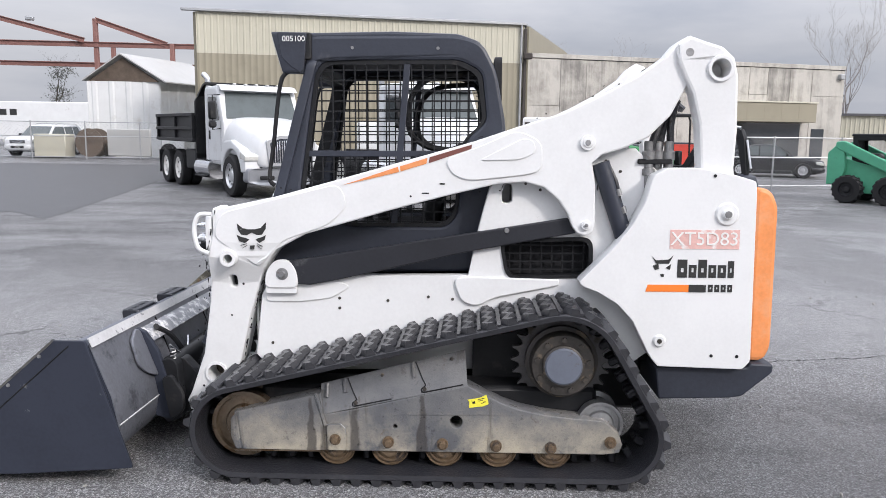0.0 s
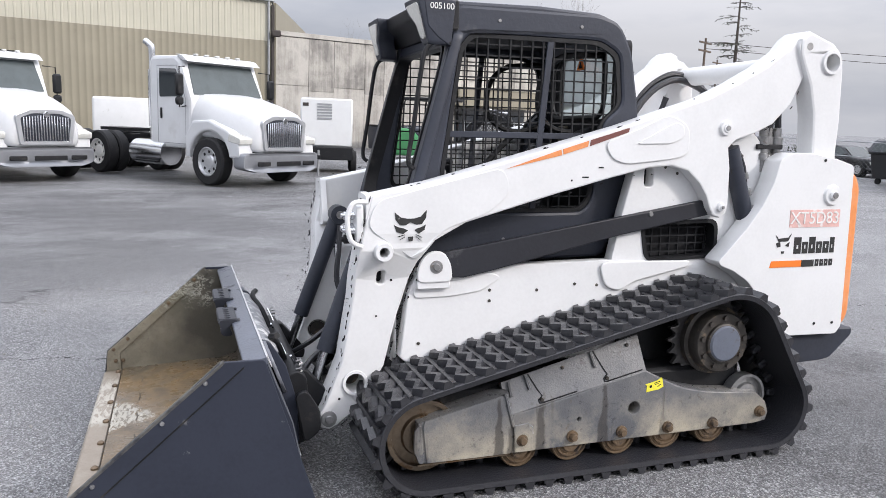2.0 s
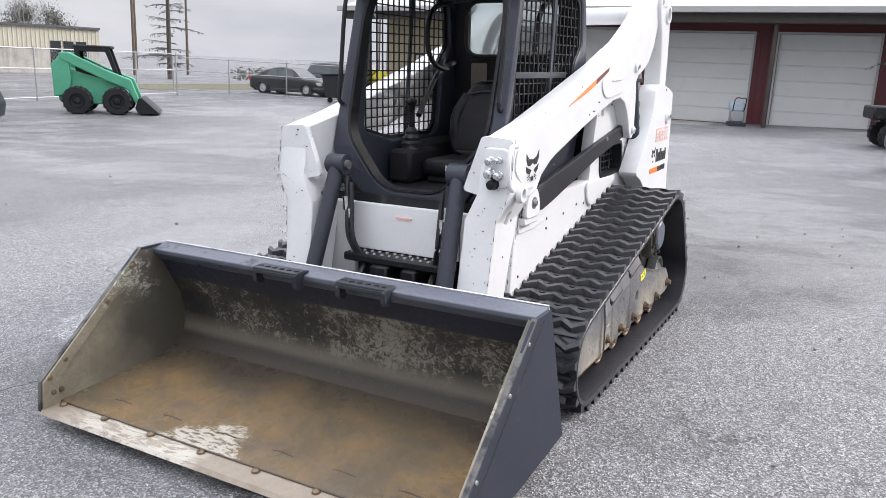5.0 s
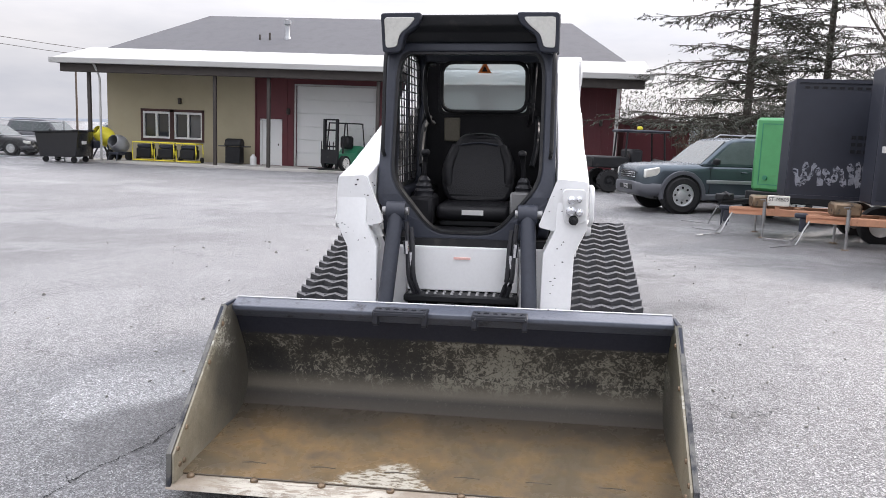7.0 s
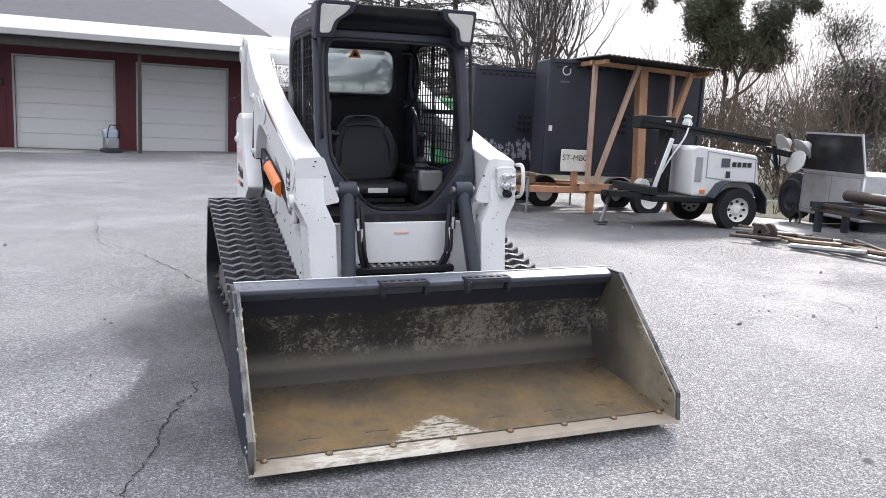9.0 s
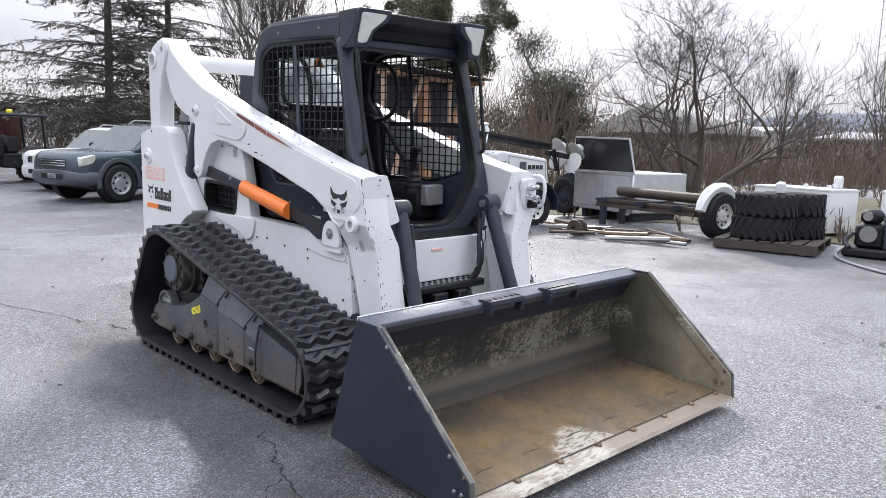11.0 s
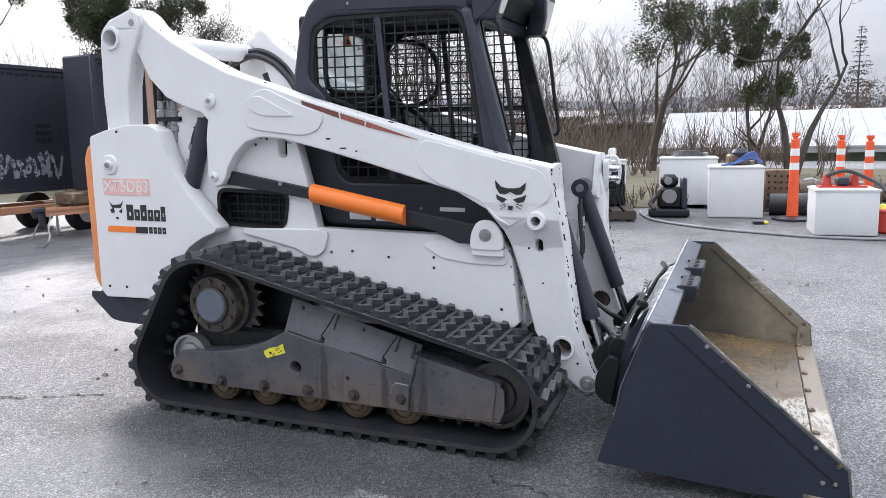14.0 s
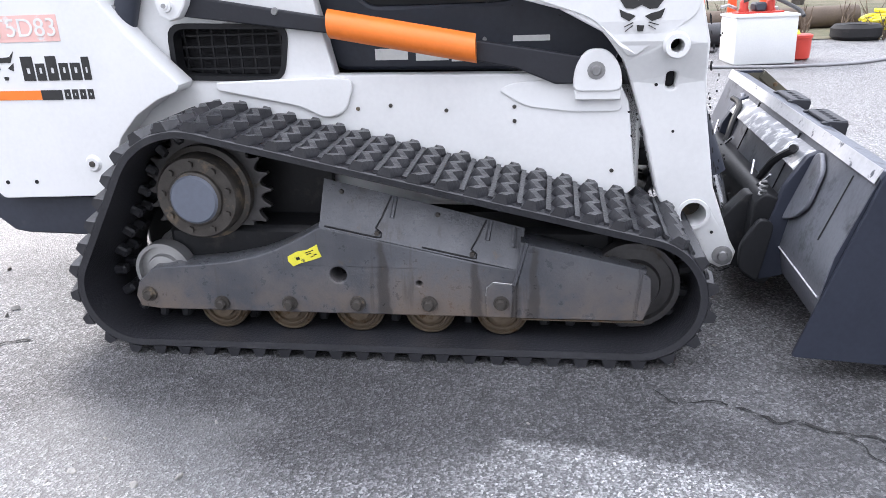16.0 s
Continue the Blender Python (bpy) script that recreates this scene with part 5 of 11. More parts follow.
M_NEWASPHALT = mat("fresh_dark_asphalt", (0.038, 0.039, 0.043), 0.45, var=0.2, scale=3, bump=0.4, bscale=120)
edge = [((8.5 + i * 1.2, -11.8 - 0.35 * i + (0.8 if i == 0 else 0)), (8.5 + i * 1.2 + 4.0, -31.0)) for i in range(22)]
strip("new_asphalt", "fresh dark asphalt strip across the lot", M_NEWASPHALT, edge, 16, 0.006)
hill = bmesh.new()
random.seed(8)
prev = None
for i in range(80):
    a = math.radians(-40 + 260 * i / 79)
    r = 900
    h = 18 + 10 * math.sin(i * 0.31) + 7 * math.sin(i * 0.83 + 1) + (24 if 28 < i < 52 else 0) * math.sin((i - 28) / 24 * math.pi) ** 2
    h = max(1.0, max(8, h) * min(1.0, i / 8, (79 - i) / 12))
    lo2 = hill.verts.new((r * math.cos(a), r * math.sin(a), -5))
    hi2 = hill.verts.new((r * math.cos(a), r * math.sin(a), h))
    bk2 = hill.verts.new((1.3 * r * math.cos(a), 1.3 * r * math.sin(a), -5))
    if prev:
        hill.faces.new((prev[0], lo2, hi2, prev[1]))
        hill.faces.new((prev[1], hi2, bk2, prev[2]))
    prev = (lo2, hi2, bk2)
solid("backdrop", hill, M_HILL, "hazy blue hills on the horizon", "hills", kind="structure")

# ---- trees ----


def grow(bm, p, d, length, r, level, rng, twig, bend=0.25, up=0.10, kids=(3, 5), spread=0.75, shrink=(0.5, 0.75), forks=None):
    """A branch and all that grows from it; the thin ends go into twig."""
    n = 5 if level > 1 else 4
    pts, rad = [p.copy()], [r]
    q, e = p.copy(), d.copy()
    for i in range(n):
        e = (e + Vector((rng.uniform(-bend, bend), rng.uniform(-bend, bend), rng.uniform(-bend, bend) + up))).normalized()
        q = q + e * (length / n)
        pts.append(q.copy())
        rad.append(max(r * (1 - 0.75 * (i + 1) / n), 0.004))
    add_tube(bm if level > 2 else twig, pts, rad, 7 if level > 3 else (5 if level > 1 else 3))
    if forks is not None and level in (2, 3):
        forks.append(pts[2].copy())
    if level <= 0:
        return
    k = rng.randint(*kids)
    for j in range(k):
        t = rng.uniform(0.35, 1.0) if j else 1.0
        i = min(int(t * n), n - 1)
        at = pts[i].lerp(pts[i + 1], t * n - i) if t < 1.0 else pts[-1]
        side = Vector((rng.uniform(-1, 1), rng.uniform(-1, 1), rng.uniform(-0.3, 0.8))).normalized()
        nd = (e * (1 - spread * 0.5) + side * spread).normalized()
        grow(bm, at, nd, length * rng.uniform(*shrink), max(rad[min(i + 1, n)] * 0.8, r * 0.35), level - 1, rng, twig, bend, up, kids, spread, shrink, forks)


def bare_tree(x, y, height, seed, label, trunks=1, spread=0.75, level=4, thick=0.022, up=0.10, kids=(3, 5), lean=0.15, mats=None, group="bare trees", forks=None):
    rng = random.Random(seed)
    th = thing("bare_tree", label, "tree", on_ground(x, y, 0, -0.05), group)
    wood, twig = bmesh.new(), bmesh.new()
    for i in range(trunks):
        d = Vector((rng.uniform(-lean, lean), rng.uniform(-lean, lean), 1)).normalized()
        grow(wood, Vector((rng.uniform(-0.1, 0.1) * (trunks > 1), rng.uniform(-0.1, 0.1) * (trunks > 1), 0)), d, height * 0.42, height * thick, level, rng, twig, 0.2, up, kids, spread, forks=forks)
    mats = mats or (M_BARK, M_TWIG)
    part("trunk", wood, mats[0], th)
    if len(twig.verts):
        part("crown", twig, mats[1], th, "bare winter twigs")
    return th


def leaf_cloud(bm, c, r, n, rng, size, squash=0.8):
    """A clump of small leaves, uneven and open."""
    for _ in range(n):
        v = Vector((rng.gauss(0, 1), rng.gauss(0, 1), rng.gauss(0, 1)))
        v = v.normalized() * r * rng.uniform(0.2, 1.05) ** 0.7
        p = Vector(c) + Vector((v.x, v.y, v.z * squash))
        a = Vector((rng.uniform(-1, 1), rng.uniform(-1, 1), rng.uniform(-1, 1))).normalized()
        b = a.cross(Vector((rng.uniform(-1, 1), rng.uniform(-1, 1), rng.uniform(-1, 1)))).normalized()
        s = size * rng.uniform(0.6, 1.4)
        w = [bm.verts.new(p + a * s), bm.verts.new(p + b * s * 0.4), bm.verts.new(p - a * s), bm.verts.new(p - b * s * 0.4)]
        bm.faces.new(w)


def add_needle(bm, q, d, u, L, w):
    bm.faces.new((bm.verts.new(q), bm.verts.new(q + d * L * 0.5 + u * w), bm.verts.new(q + d * L), bm.verts.new(q + d * L * 0.5 - u * w)))


def conifer(x, y, height, seed, label, width=0.28, droop=0.25, gap=0.0, dense=1.0, group="conifers", start=0.12, leaf_len=0.12):
    """An evergreen: thin trunk, long limbs with side twigs, and many short needle sprays along them."""
    rng = random.Random(seed)
    th = thing("conifer", label, "tree", on_ground(x, y, 0, -0.05), group)
    limbs, leaf = bmesh.new(), bmesh.new()
    add_tube(limbs, [(0, 0, 0), (0.02 * height * rng.uniform(-.3, .3), 0, height * 0.5), (0, 0, height)], [height * 0.013, height * 0.008, 0.01], 8)
    part("trunk", limbs, M_BARK, th)
    limbs = bmesh.new()
    z = height * start
    while z < height * 0.985:
        f = 1 - z / height
        R = height * width * (f ** 0.75) * rng.uniform(0.6, 1.2)
        for k in range(rng.randint(4, 7)):
            if rng.random() < gap:
                continue
            a = rng.uniform(0, 2 * math.pi)
            L = R * rng.uniform(0.55, 1.15)
            rise, sag = rng.uniform(0.05, 0.25), droop * rng.uniform(0.6, 1.4)
            pts = [Vector((math.cos(a) * L * t, math.sin(a) * L * t, z + L * (rise * t - sag * t * t) + rng.uniform(-.015, .015) * L)) for t in (0, .25, .5, .75, 1)]
            add_tube(limbs, pts, [0.0022 * height * (0.35 + f) * (1 - 0.85 * i / 4) + 0.003 for i in range(5)], 3)
            out = Vector((math.cos(a), math.sin(a), 0))
            across = Vector((-math.sin(a), math.cos(a), 0))
            for _ in range(max(3, int(dense * 5 * L))):
                t = rng.uniform(0.12, 1.0)
                i = min(int(t * 4), 3)
                p = pts[i].lerp(pts[i + 1], t * 4 - i)
                d = (out * rng.uniform(0.2, 1.0) + across * rng.choice((-1, 1)) * rng.uniform(0.4, 1.0) + Vector((0, 0, rng.uniform(-0.45, 0.1)))).normalized()
                tl = L * 0.30 * (1.15 - t) * rng.uniform(0.5, 1.2) + 0.15
                add_tube(limbs, [p, p + d * tl], [0.008, 0.003], 3)
                for _ in range(int(3 + tl / leaf_len * 4.5)):
                    e = (d + Vector((rng.uniform(-.8, .8), rng.uniform(-.8, .8), rng.uniform(-.7, .25)))).normalized()
                    u = e.cross(Vector((rng.uniform(-.5, .5), rng.uniform(-.5, .5), 1))).normalized()
                    add_needle(leaf, p + d * tl * rng.uniform(0.1, 1.0), e, u, leaf_len * rng.uniform(0.6, 1.3), leaf_len * 0.13)
        z += height * 0.030 * rng.uniform(0.7, 1.5)
    tagged(part("limbwork", limbs, M_BARK, th), kind="stuff")
    tagged(part("crown", leaf, M_NEEDLE, th, "dark drooping needles"), kind="stuff")
    return th


# Bare trees over the far roofs.
bare_tree(-30.0, -60.0, 13.5, 5, "tall bare pale-barked tree beside the concrete hall", 1, 0.55, 5, 0.012, 0.16, (3, 4), 0.05, (M_TWIG_PALE, M_TWIG_PALE))
bare_tree(-33.5, -55.0, 10.0, 15, "slender bare tree near the low store", 1, 0.5, 4, 0.012, 0.16, (3, 4), 0.05, (M_TWIG_PALE, M_TWIG_PALE))
for i, (x, y, h) in enumerate(((-5.5, -74.0, 12.0), (-9.0, -76.0, 11.0), (-14.0, -74.0, 12.5), (-18.0, -78.0, 10.0))):
    bare_tree(x, y, h, 40 + i, "bare winter tree behind the concrete hall", 2, 0.75, 4, 0.014, 0.1, (3, 5), 0.3, (M_TWIG_PALE, M_TWIG_PALE))
conifer(-34.5, -41.5, 13.5, 4, "tall ragged conifer beyond the fence", 0.20, 0.18, 0.25, 1.0, start=0.08)
PINES = ((44.0, -77.0, 10.5, 0.1, 1.0, "broad dark evergreen behind the yard"), (-36.0, -60.5, 7.6, 0.15, 1.0, "broad ragged evergreen past the low store"), (-40.5, -60.0, 8.2, 0.15, 1.0, "broad ragged evergreen past the low store"),
         (-22.1, 28.7, 11.5, 0.05, 0.62, "tall ragged grey-green evergreen past the oaks"), (-17.9, 24.0, 5.4, 0.2, 0.62, "low bushy grey-green evergreen beside the oaks"))
for i, (x, y, h) in enumerate(((-75.0, -42.0, 5.5), (-78.0, -36.0, 6.5))):
    conifer(x, y, h, 66 + i, "small far evergreen past the car park", 0.36, 0.0, 0.1, 1.2, start=0.2)
# Big cedars and bare trees behind the trailers.
conifer(-24.0, 7.3, 13.5, 7, "large dark cedar with open drooping branches", 0.42, 0.20, 0.12, 1.5, start=0.10)
conifer(-27.5, 11.0, 14.0, 8, "large dark cedar behind the parked vehicles", 0.42, 0.20, 0.12, 1.5, start=0.10)
bare_tree(-19.2, 10.4, 10.5, 71, "many-stemmed tall bare tree behind the dark panels", 6, 0.55, 5, 0.012, 0.16, (3, 4), 0.45)
bare_tree(-23.0, 12.6, 11.0, 72, "many-stemmed tall bare tree behind the cedars", 4, 0.55, 5, 0.012, 0.16, (3, 4), 0.4)
bare_tree(-27.0, 16.0, 12.0, 73, "many-stemmed tall bare tree behind the cedars", 3, 0.55, 5, 0.012, 0.16, (3, 4), 0.4)
# Trees past the tanks.
bare_tree(-6.6, 16.6, 6.8, 81, "wide bare fruit tree with dense twigs", 5, 0.9, 5, 0.019, 0.05, (3, 4), 0.95)


def mistletoe_tree(x, y, height, seed, clumps, label, thick=0.017, big=1.0):
    forks = []
    th = bare_tree(x, y, height, seed, label, 2, 0.75, 5, thick, 0.12, (2, 4), 0.2, group="mistletoe trees", forks=forks)
    rng = random.Random(seed + 1)
    spots = [p for p in forks if height * (0.3 if big == 1.0 else 0.18) < p.z < height * (0.95 if big == 1.0 else 0.88)]
    for p in rng.sample(spots, min(clumps, len(spots))):
        bm = bmesh.new()
        R = height * rng.uniform(0.035, 0.065) * big ** 1.4
        for _ in range(rng.randint(3, 6)):
            c = p + Vector((rng.gauss(0, 0.55), rng.gauss(0, 0.55), rng.gauss(-0.1, 0.6))) * R
            r = R * rng.uniform(0.35, 0.75)
            for _ in range(int(330 * big ** 3)):
                q = c + Vector((rng.gauss(0, 0.42), rng.gauss(0, 0.42), rng.gauss(0, 0.5))) * r
                e = ((q - c).normalized() + Vector((rng.uniform(-.6, .6), rng.uniform(-.6, .6), rng.uniform(-.8, .4)))).normalized()
                add_needle(bm, q, e, e.cross(Vector((rng.uniform(-1, 1), rng.uniform(-1, 1), 0.3))).normalized(), rng.uniform(0.05, 0.10) * big, 0.017 * big)
        tagged(part("mistletoe_clump", bm, M_MISTLE, th, "dark green mistletoe clump"), kind="stuff")
    return th


for i, (x, y, h, lean, fine, label) in enumerate(PINES):
    forks = []
    th = bare_tree(x, y, h, 60 + i, label, 1, 0.8, 4, 0.018, 0.06, (3, 4), lean, group="evergreens", forks=forks)
    rng = random.Random(70 + i)
    bm = bmesh.new()
    for p in forks:
        if p.z < h * (0.35 if fine == 1.0 else 0.08):
            continue
        for _ in range(2 if fine == 1.0 else 4):
            c = p + Vector((rng.gauss(0, 0.3), rng.gauss(0, 0.3), rng.gauss(0, 0.25))) * (1.0 if fine == 1.0 else 1.6)
            for _ in range(int(90 / fine ** 2)):
                q = c + Vector((rng.gauss(0, 0.42), rng.gauss(0, 0.42), rng.gauss(0, 0.24)))
                e = Vector((rng.uniform(-1, 1), rng.uniform(-1, 1), rng.uniform(-.3, .8))).normalized()
                add_needle(bm, q, e, e.cross(Vector((0.3, 0.2, 1))).normalized(), rng.uniform(0.2, 0.34) * fine, 0.04 * fine)
    if h < 6.0:
        # The low bush is leafy down to the ground.
        for _ in range(130):
            a, up = rng.uniform(0, 2 * math.pi), rng.random()
            far = 2.7 * math.sqrt(rng.random()) * (1.0 - 0.55 * up)
            c = Vector((far * math.cos(a), far * math.sin(a), 0.3 + up * 4.4))
            for _ in range(170):
                q = c + Vector((rng.gauss(0, 0.40), rng.gauss(0, 0.40), rng.gauss(0, 0.22)))
                e = Vector((rng.uniform(-1, 1), rng.uniform(-1, 1), rng.uniform(-.5, .5))).normalized()
                add_needle(bm, q, e, e.cross(Vector((0.3, 0.2, 1))).normalized(), rng.uniform(0.14, 0.24), 0.022)
    tagged(part("foliage", bm, M_NEEDLE, th, "dark green needle clumps"), kind="stuff")
mistletoe_tree(-22.2, 21.8, 9.6, 91, 20, "bare oak carrying dark mistletoe clumps", 0.024, 1.35)
mistletoe_tree(-1.0, 20.5, 8.4, 92, 15, "bare oak carrying dark mistletoe clumps")
mistletoe_tree(1.9, 19.2, 5.2, 93, 7, "small oak thick with mistletoe")
mistletoe_tree(2.9, 18.5, 7.6, 94, 4, "leaning bare oak with few clumps", 0.015)
mistletoe_tree(6.6, 18.5, 7.2, 95, 4, "bare oak with mistletoe beside the barn")
for i, (x, y, h) in enumerate(((12.5, 36.0, 8.5), (15.0, 38.0, 9.5), (18.5, 37.0, 8.0), (9.0, 60, 9))):
    conifer(x, y, h, 110 + i, "dark conifer behind the barn", 0.26, 0.1, 0.1, 1.3, start=0.05)
for i, (x, y, h) in enumerate(((-9.0, 27.0, 6.0), (-12.0, 30.0, 7.0), (-4.5, 31.0, 6.0), (-2.5, 28.0, 5.5), (-7.0, 33.0, 6.5), (0.5, 44.0, 7.0), (5.0, 46.0, 7.0), (-1.0, 36.0, 6.0), (3.0, 40.0, 6.0))):
    bare_tree(x, y, h, 120 + i, "bare tree in the winter thicket", 3, 0.55, 4, 0.014, 0.14, (3, 4), 0.3)


def thicket(name, label, spots, seed, material, hmin, hmax, leaf=None):
    """Thin upright stems in a belt: winter brush."""
    rng = random.Random(seed)
    bm = bmesh.new()
    for (x0, y0, x1, y1, n) in spots:
        for _ in range(n):
            t = rng.random()
            x, y = x0 + (x1 - x0) * t + rng.uniform(-1.3, 1.3), y0 + (y1 - y0) * t + rng.uniform(-1.3, 1.3)
            z, h = ground_z(x, y) - 0.05, rng.uniform(hmin, hmax)
            p = Vector((x, y, z))
            for _ in range(3):
                e = Vector((rng.uniform(-.45, .45), rng.uniform(-.45, .45), 1)).normalized()
                q = p + e * h * 0.6
                e2 = (e + Vector((rng.uniform(-.5, .5), rng.uniform(-.5, .5), 0.3))).normalized()
                add_tube(bm, [p, q, q + e2 * h * 0.4], [0.014, 0.009, 0.004], 3)
                for _ in range(3):
                    s = p.lerp(q, rng.uniform(0.4, 1.0))
                    e3 = (e + Vector((rng.uniform(-.9, .9), rng.uniform(-.9, .9), 0.1))).normalized()
                    add_tube(bm, [s, s + e3 * h * 0.3], [0.006, 0.003], 3)
    return solid(name, bm, material, label, "brush", kind="stuff")


thicket("thicket", "tangled brown winter brush behind the lot", [(-12.0, 18.5, 3.0, 18.0, 110), (-12.0, 24.0, 4.0, 27.0, 180)], 5, M_BRUSH, 0.9, 2.0)
thicket("thicket", "tall brown brush before the far sheds", [(-14.0, 38.0, 16.0, 44.0, 420)], 35, M_BRUSH, 2.2, 4.8)
thicket("thicket", "tall dense brown brush behind the trailers", [(-34.0, 13.5, -9.0, 14.5, 420)], 15, M_BRUSH, 2.0, 4.6)
thicket("weeds", "low dry weeds along the edge of the lot", [(-6.5, 9.6, 7.0, 9.2, 120), (-1.5, 9.0, 1.2, 8.9, 30)], 6, M_BRUSH, 0.2, 0.6)
rng = random.Random(41)
hd = bmesh.new()
for i in range(150):
    t = i / 149
    x, y = -27.0 + 33.0 * t + rng.uniform(-1, 1), 27.0 + 19.0 * t + rng.uniform(-2, 2)
    tall = 1.6 + 1.5 * rng.random() + 1.1 * math.sin(i * 0.37) * math.sin(i * 0.11)
    for _ in range(170):
        q = Vector((x + rng.gauss(0, 0.8), y + rng.gauss(0, 0.8), ground_z(x, y) + abs(rng.gauss(0, 0.55)) * tall))
        e = Vector((rng.uniform(-.7, .7), rng.uniform(-.7, .7), rng.uniform(0.1, 1.0))).normalized()
        add_needle(hd, q, e, e.cross(Vector((0.3, 0.2, 1))).normalized(), rng.uniform(0.35, 0.8), 0.020)
solid("brush_belt", hd, M_BRUSH, "dense brown winter scrub beyond the tanks", "scrub", kind="stuff")
rng = random.Random(29)
hd = bmesh.new()
for i in range(70):
    t = i / 69
    x, y = -43.0 + 20.0 * t, 4.5 + 9.5 * t + rng.uniform(-1.5, 1.5)
    for _ in range(3):
        c = Vector((x + rng.uniform(-1, 1), y, ground_z(x, y) + rng.uniform(0.3, 3.6 + 1.2 * math.sin(i * 0.7))))
        for _ in range(110):
            q = c + Vector((rng.gauss(0, 0.8), rng.gauss(0, 0.8), rng.gauss(0, 0.55)))
            e = Vector((rng.uniform(-1, 1), rng.uniform(-1, 1), rng.uniform(-.5, .8))).normalized()
            add_needle(hd, q, e, e.cross(Vector((0.3, 0.2, 1))).normalized(), rng.uniform(0.14, 0.3), 0.035)
solid("evergreen_belt", hd, M_NEEDLE, "dark evergreen undergrowth behind the small store", "undergrowth", kind="stuff")
thicket("thicket", "tall grey brush before the evergreens", [(-34.0, 7.5, -22.0, 13.0, 200)], 25, M_BRUSH, 2.0, 4.2)
rng = random.Random(9)
hd = bmesh.new()
for i in range(60):
    leaf_cloud(hd, (-40 + i * 0.45, 17.0 + rng.uniform(-1, 1), 1.2 + rng.uniform(-0.6, 1.4)), 1.0, 90, rng, 0.12)
solid("hedge", hd, M_NEEDLE, "dark evergreen hedge behind the parked vehicles", "hedge", kind="stuff")
hd = bmesh.new()
for i in range(120):
    x = -60 + i * 1.0
    leaf_cloud(hd, (x, 75 + 8 * math.sin(i), 1.5 + rng.uniform(0, 2.5)), rng.uniform(2.0, 3.6), 420, rng, 0.17)
solid("far_woods", hd, mat("far_brown_woods", (0.10, 0.085, 0.075), 0.9, var=0.3, scale=0.2, bump=0.0), "far belt of brown and green winter woods", "woods", kind="stuff")
hd = bmesh.new()
for i in range(14):
    leaf_cloud(hd, (-36.0 - i * 0.8, -36.5, 0.4), 0.6, 110, rng, 0.10)
solid("hedge", hd, M_NEEDLE, "clipped green hedge beyond the fence", "hedge", kind="stuff")
# Utility poles.
for x, y, h, arms in ((-36.5, -47.5, 8.6, 2), (-44.0, -50.0, 7.0, 1), (-52.0, -66.0, 9.0, 1), (-70.0, -48.0, 8.5, 1), (-70.0, -44.0, 8.0, 0)):
    pl = thing("utility_pole", "weathered wooden utility pole with cross arms", "utility pole", on_ground(x, y), "utility poles")
    part("pole", rod((0, 0, -0.2), (0, 0, h), 0.12, 8, 0.08), M_WEATHERED, pl)
    for k in range(arms):
        part("cross_arm", box((0, 0, h - 0.35 - 0.6 * k), (2.2, 0.1, 0.13), 0.01, Matrix.Rotation(radians(30), 4, "Z")), M_WEATHERED, pl)
tw = thing("lattice_mast", "thin galvanised lattice radio mast far off", "mast", on_ground(-15.5, 58.0))
for dx, dy in ((-.35, -.2), (.35, -.2), (0, .4)):
    part("leg", rod((dx, dy, -0.1), (dx, dy, 15), 0.035, 6), M_GALV, tw)
for i in range(24):
    part("brace", tube([(-.35, -.2, i * .62), (.35, -.2, i * .62 + .3), (0, .4, i * .62 + .6)], 0.02, 4), M_GALV, tw)
for k, (a, b) in enumerate((((-36.5, -47.5, 8.2), (-90, -20, 8.5)), ((-36.5, -47.5, 7.7), (-90, -21, 8.0)))):
    a, b = Vector(a), Vector(b)
    solid("overhead_wire", tube([a.lerp(b, i / 10) - Vector((0, 0, 1.2 * (1 - (2 * i / 10 - 1) ** 2))) for i in range(11)], 0.02, 4), M_DARKBEAM, "thin overhead wire between the poles", "wire", group="overhead wires")

# ---- the compact track loader ----
# It stands on the slight cross fall of the lot.
TILT_ROWS = ((0.999928, 0.000144, 0.011996, 0.0), (0.000144, 0.999712, -0.023991, 0.0), (-0.011996, 0.023991, 0.99964, 0.0), (0.0, 0.0, 0.0, 1.0))
loader = thing("track_loader", "white compact track loader with black cab and lowered bucket", "track loader",
               Matrix(TILT_ROWS))

ARM = [(1.035, 1.235), (1.09, 1.0), (1.098, 0.87), (1.105, 0.78), (1.15, 0.50), (1.225, 0.30), (1.252, 0.25), (1.24, 0.20), (1.20, 0.187), (1.165, 0.205), (1.05, 0.30),
       (0.96, 0.47), (0.905, 0.70), (0.85, 0.87), (0.825, 0.94), (0.775, 1.01), (0.75, 1.04), (0.61, 1.115), (0.45, 1.16), (0.17, 1.24), (-0.10, 1.31), (-0.31, 1.36),
       (-0.44, 1.37), (-0.53, 1.345), (-0.60, 1.285), (-0.645, 1.22), (-0.665, 1.165), (-0.69, 1.128), (-0.73, 1.115), (-0.765, 1.135), (-0.775, 1.18),
       (-0.772, 1.36), (-0.755, 1.46), (-0.80, 1.50), (-0.90, 1.53), (-1.01, 1.58), (-1.11, 1.68), (-1.165, 1.79), (-1.22, 1.90), (-1.245, 1.96), (-1.225, 2.02),
       (-1.175, 2.04), (-1.13, 2.01), (-1.08, 1.95), (-0.95, 1.86), (-0.80, 1.78), (-0.62, 1.695), (-0.41, 1.63), (-0.20, 1.56), (0.12, 1.47), (0.44, 1.38), (0.77, 1.29)]
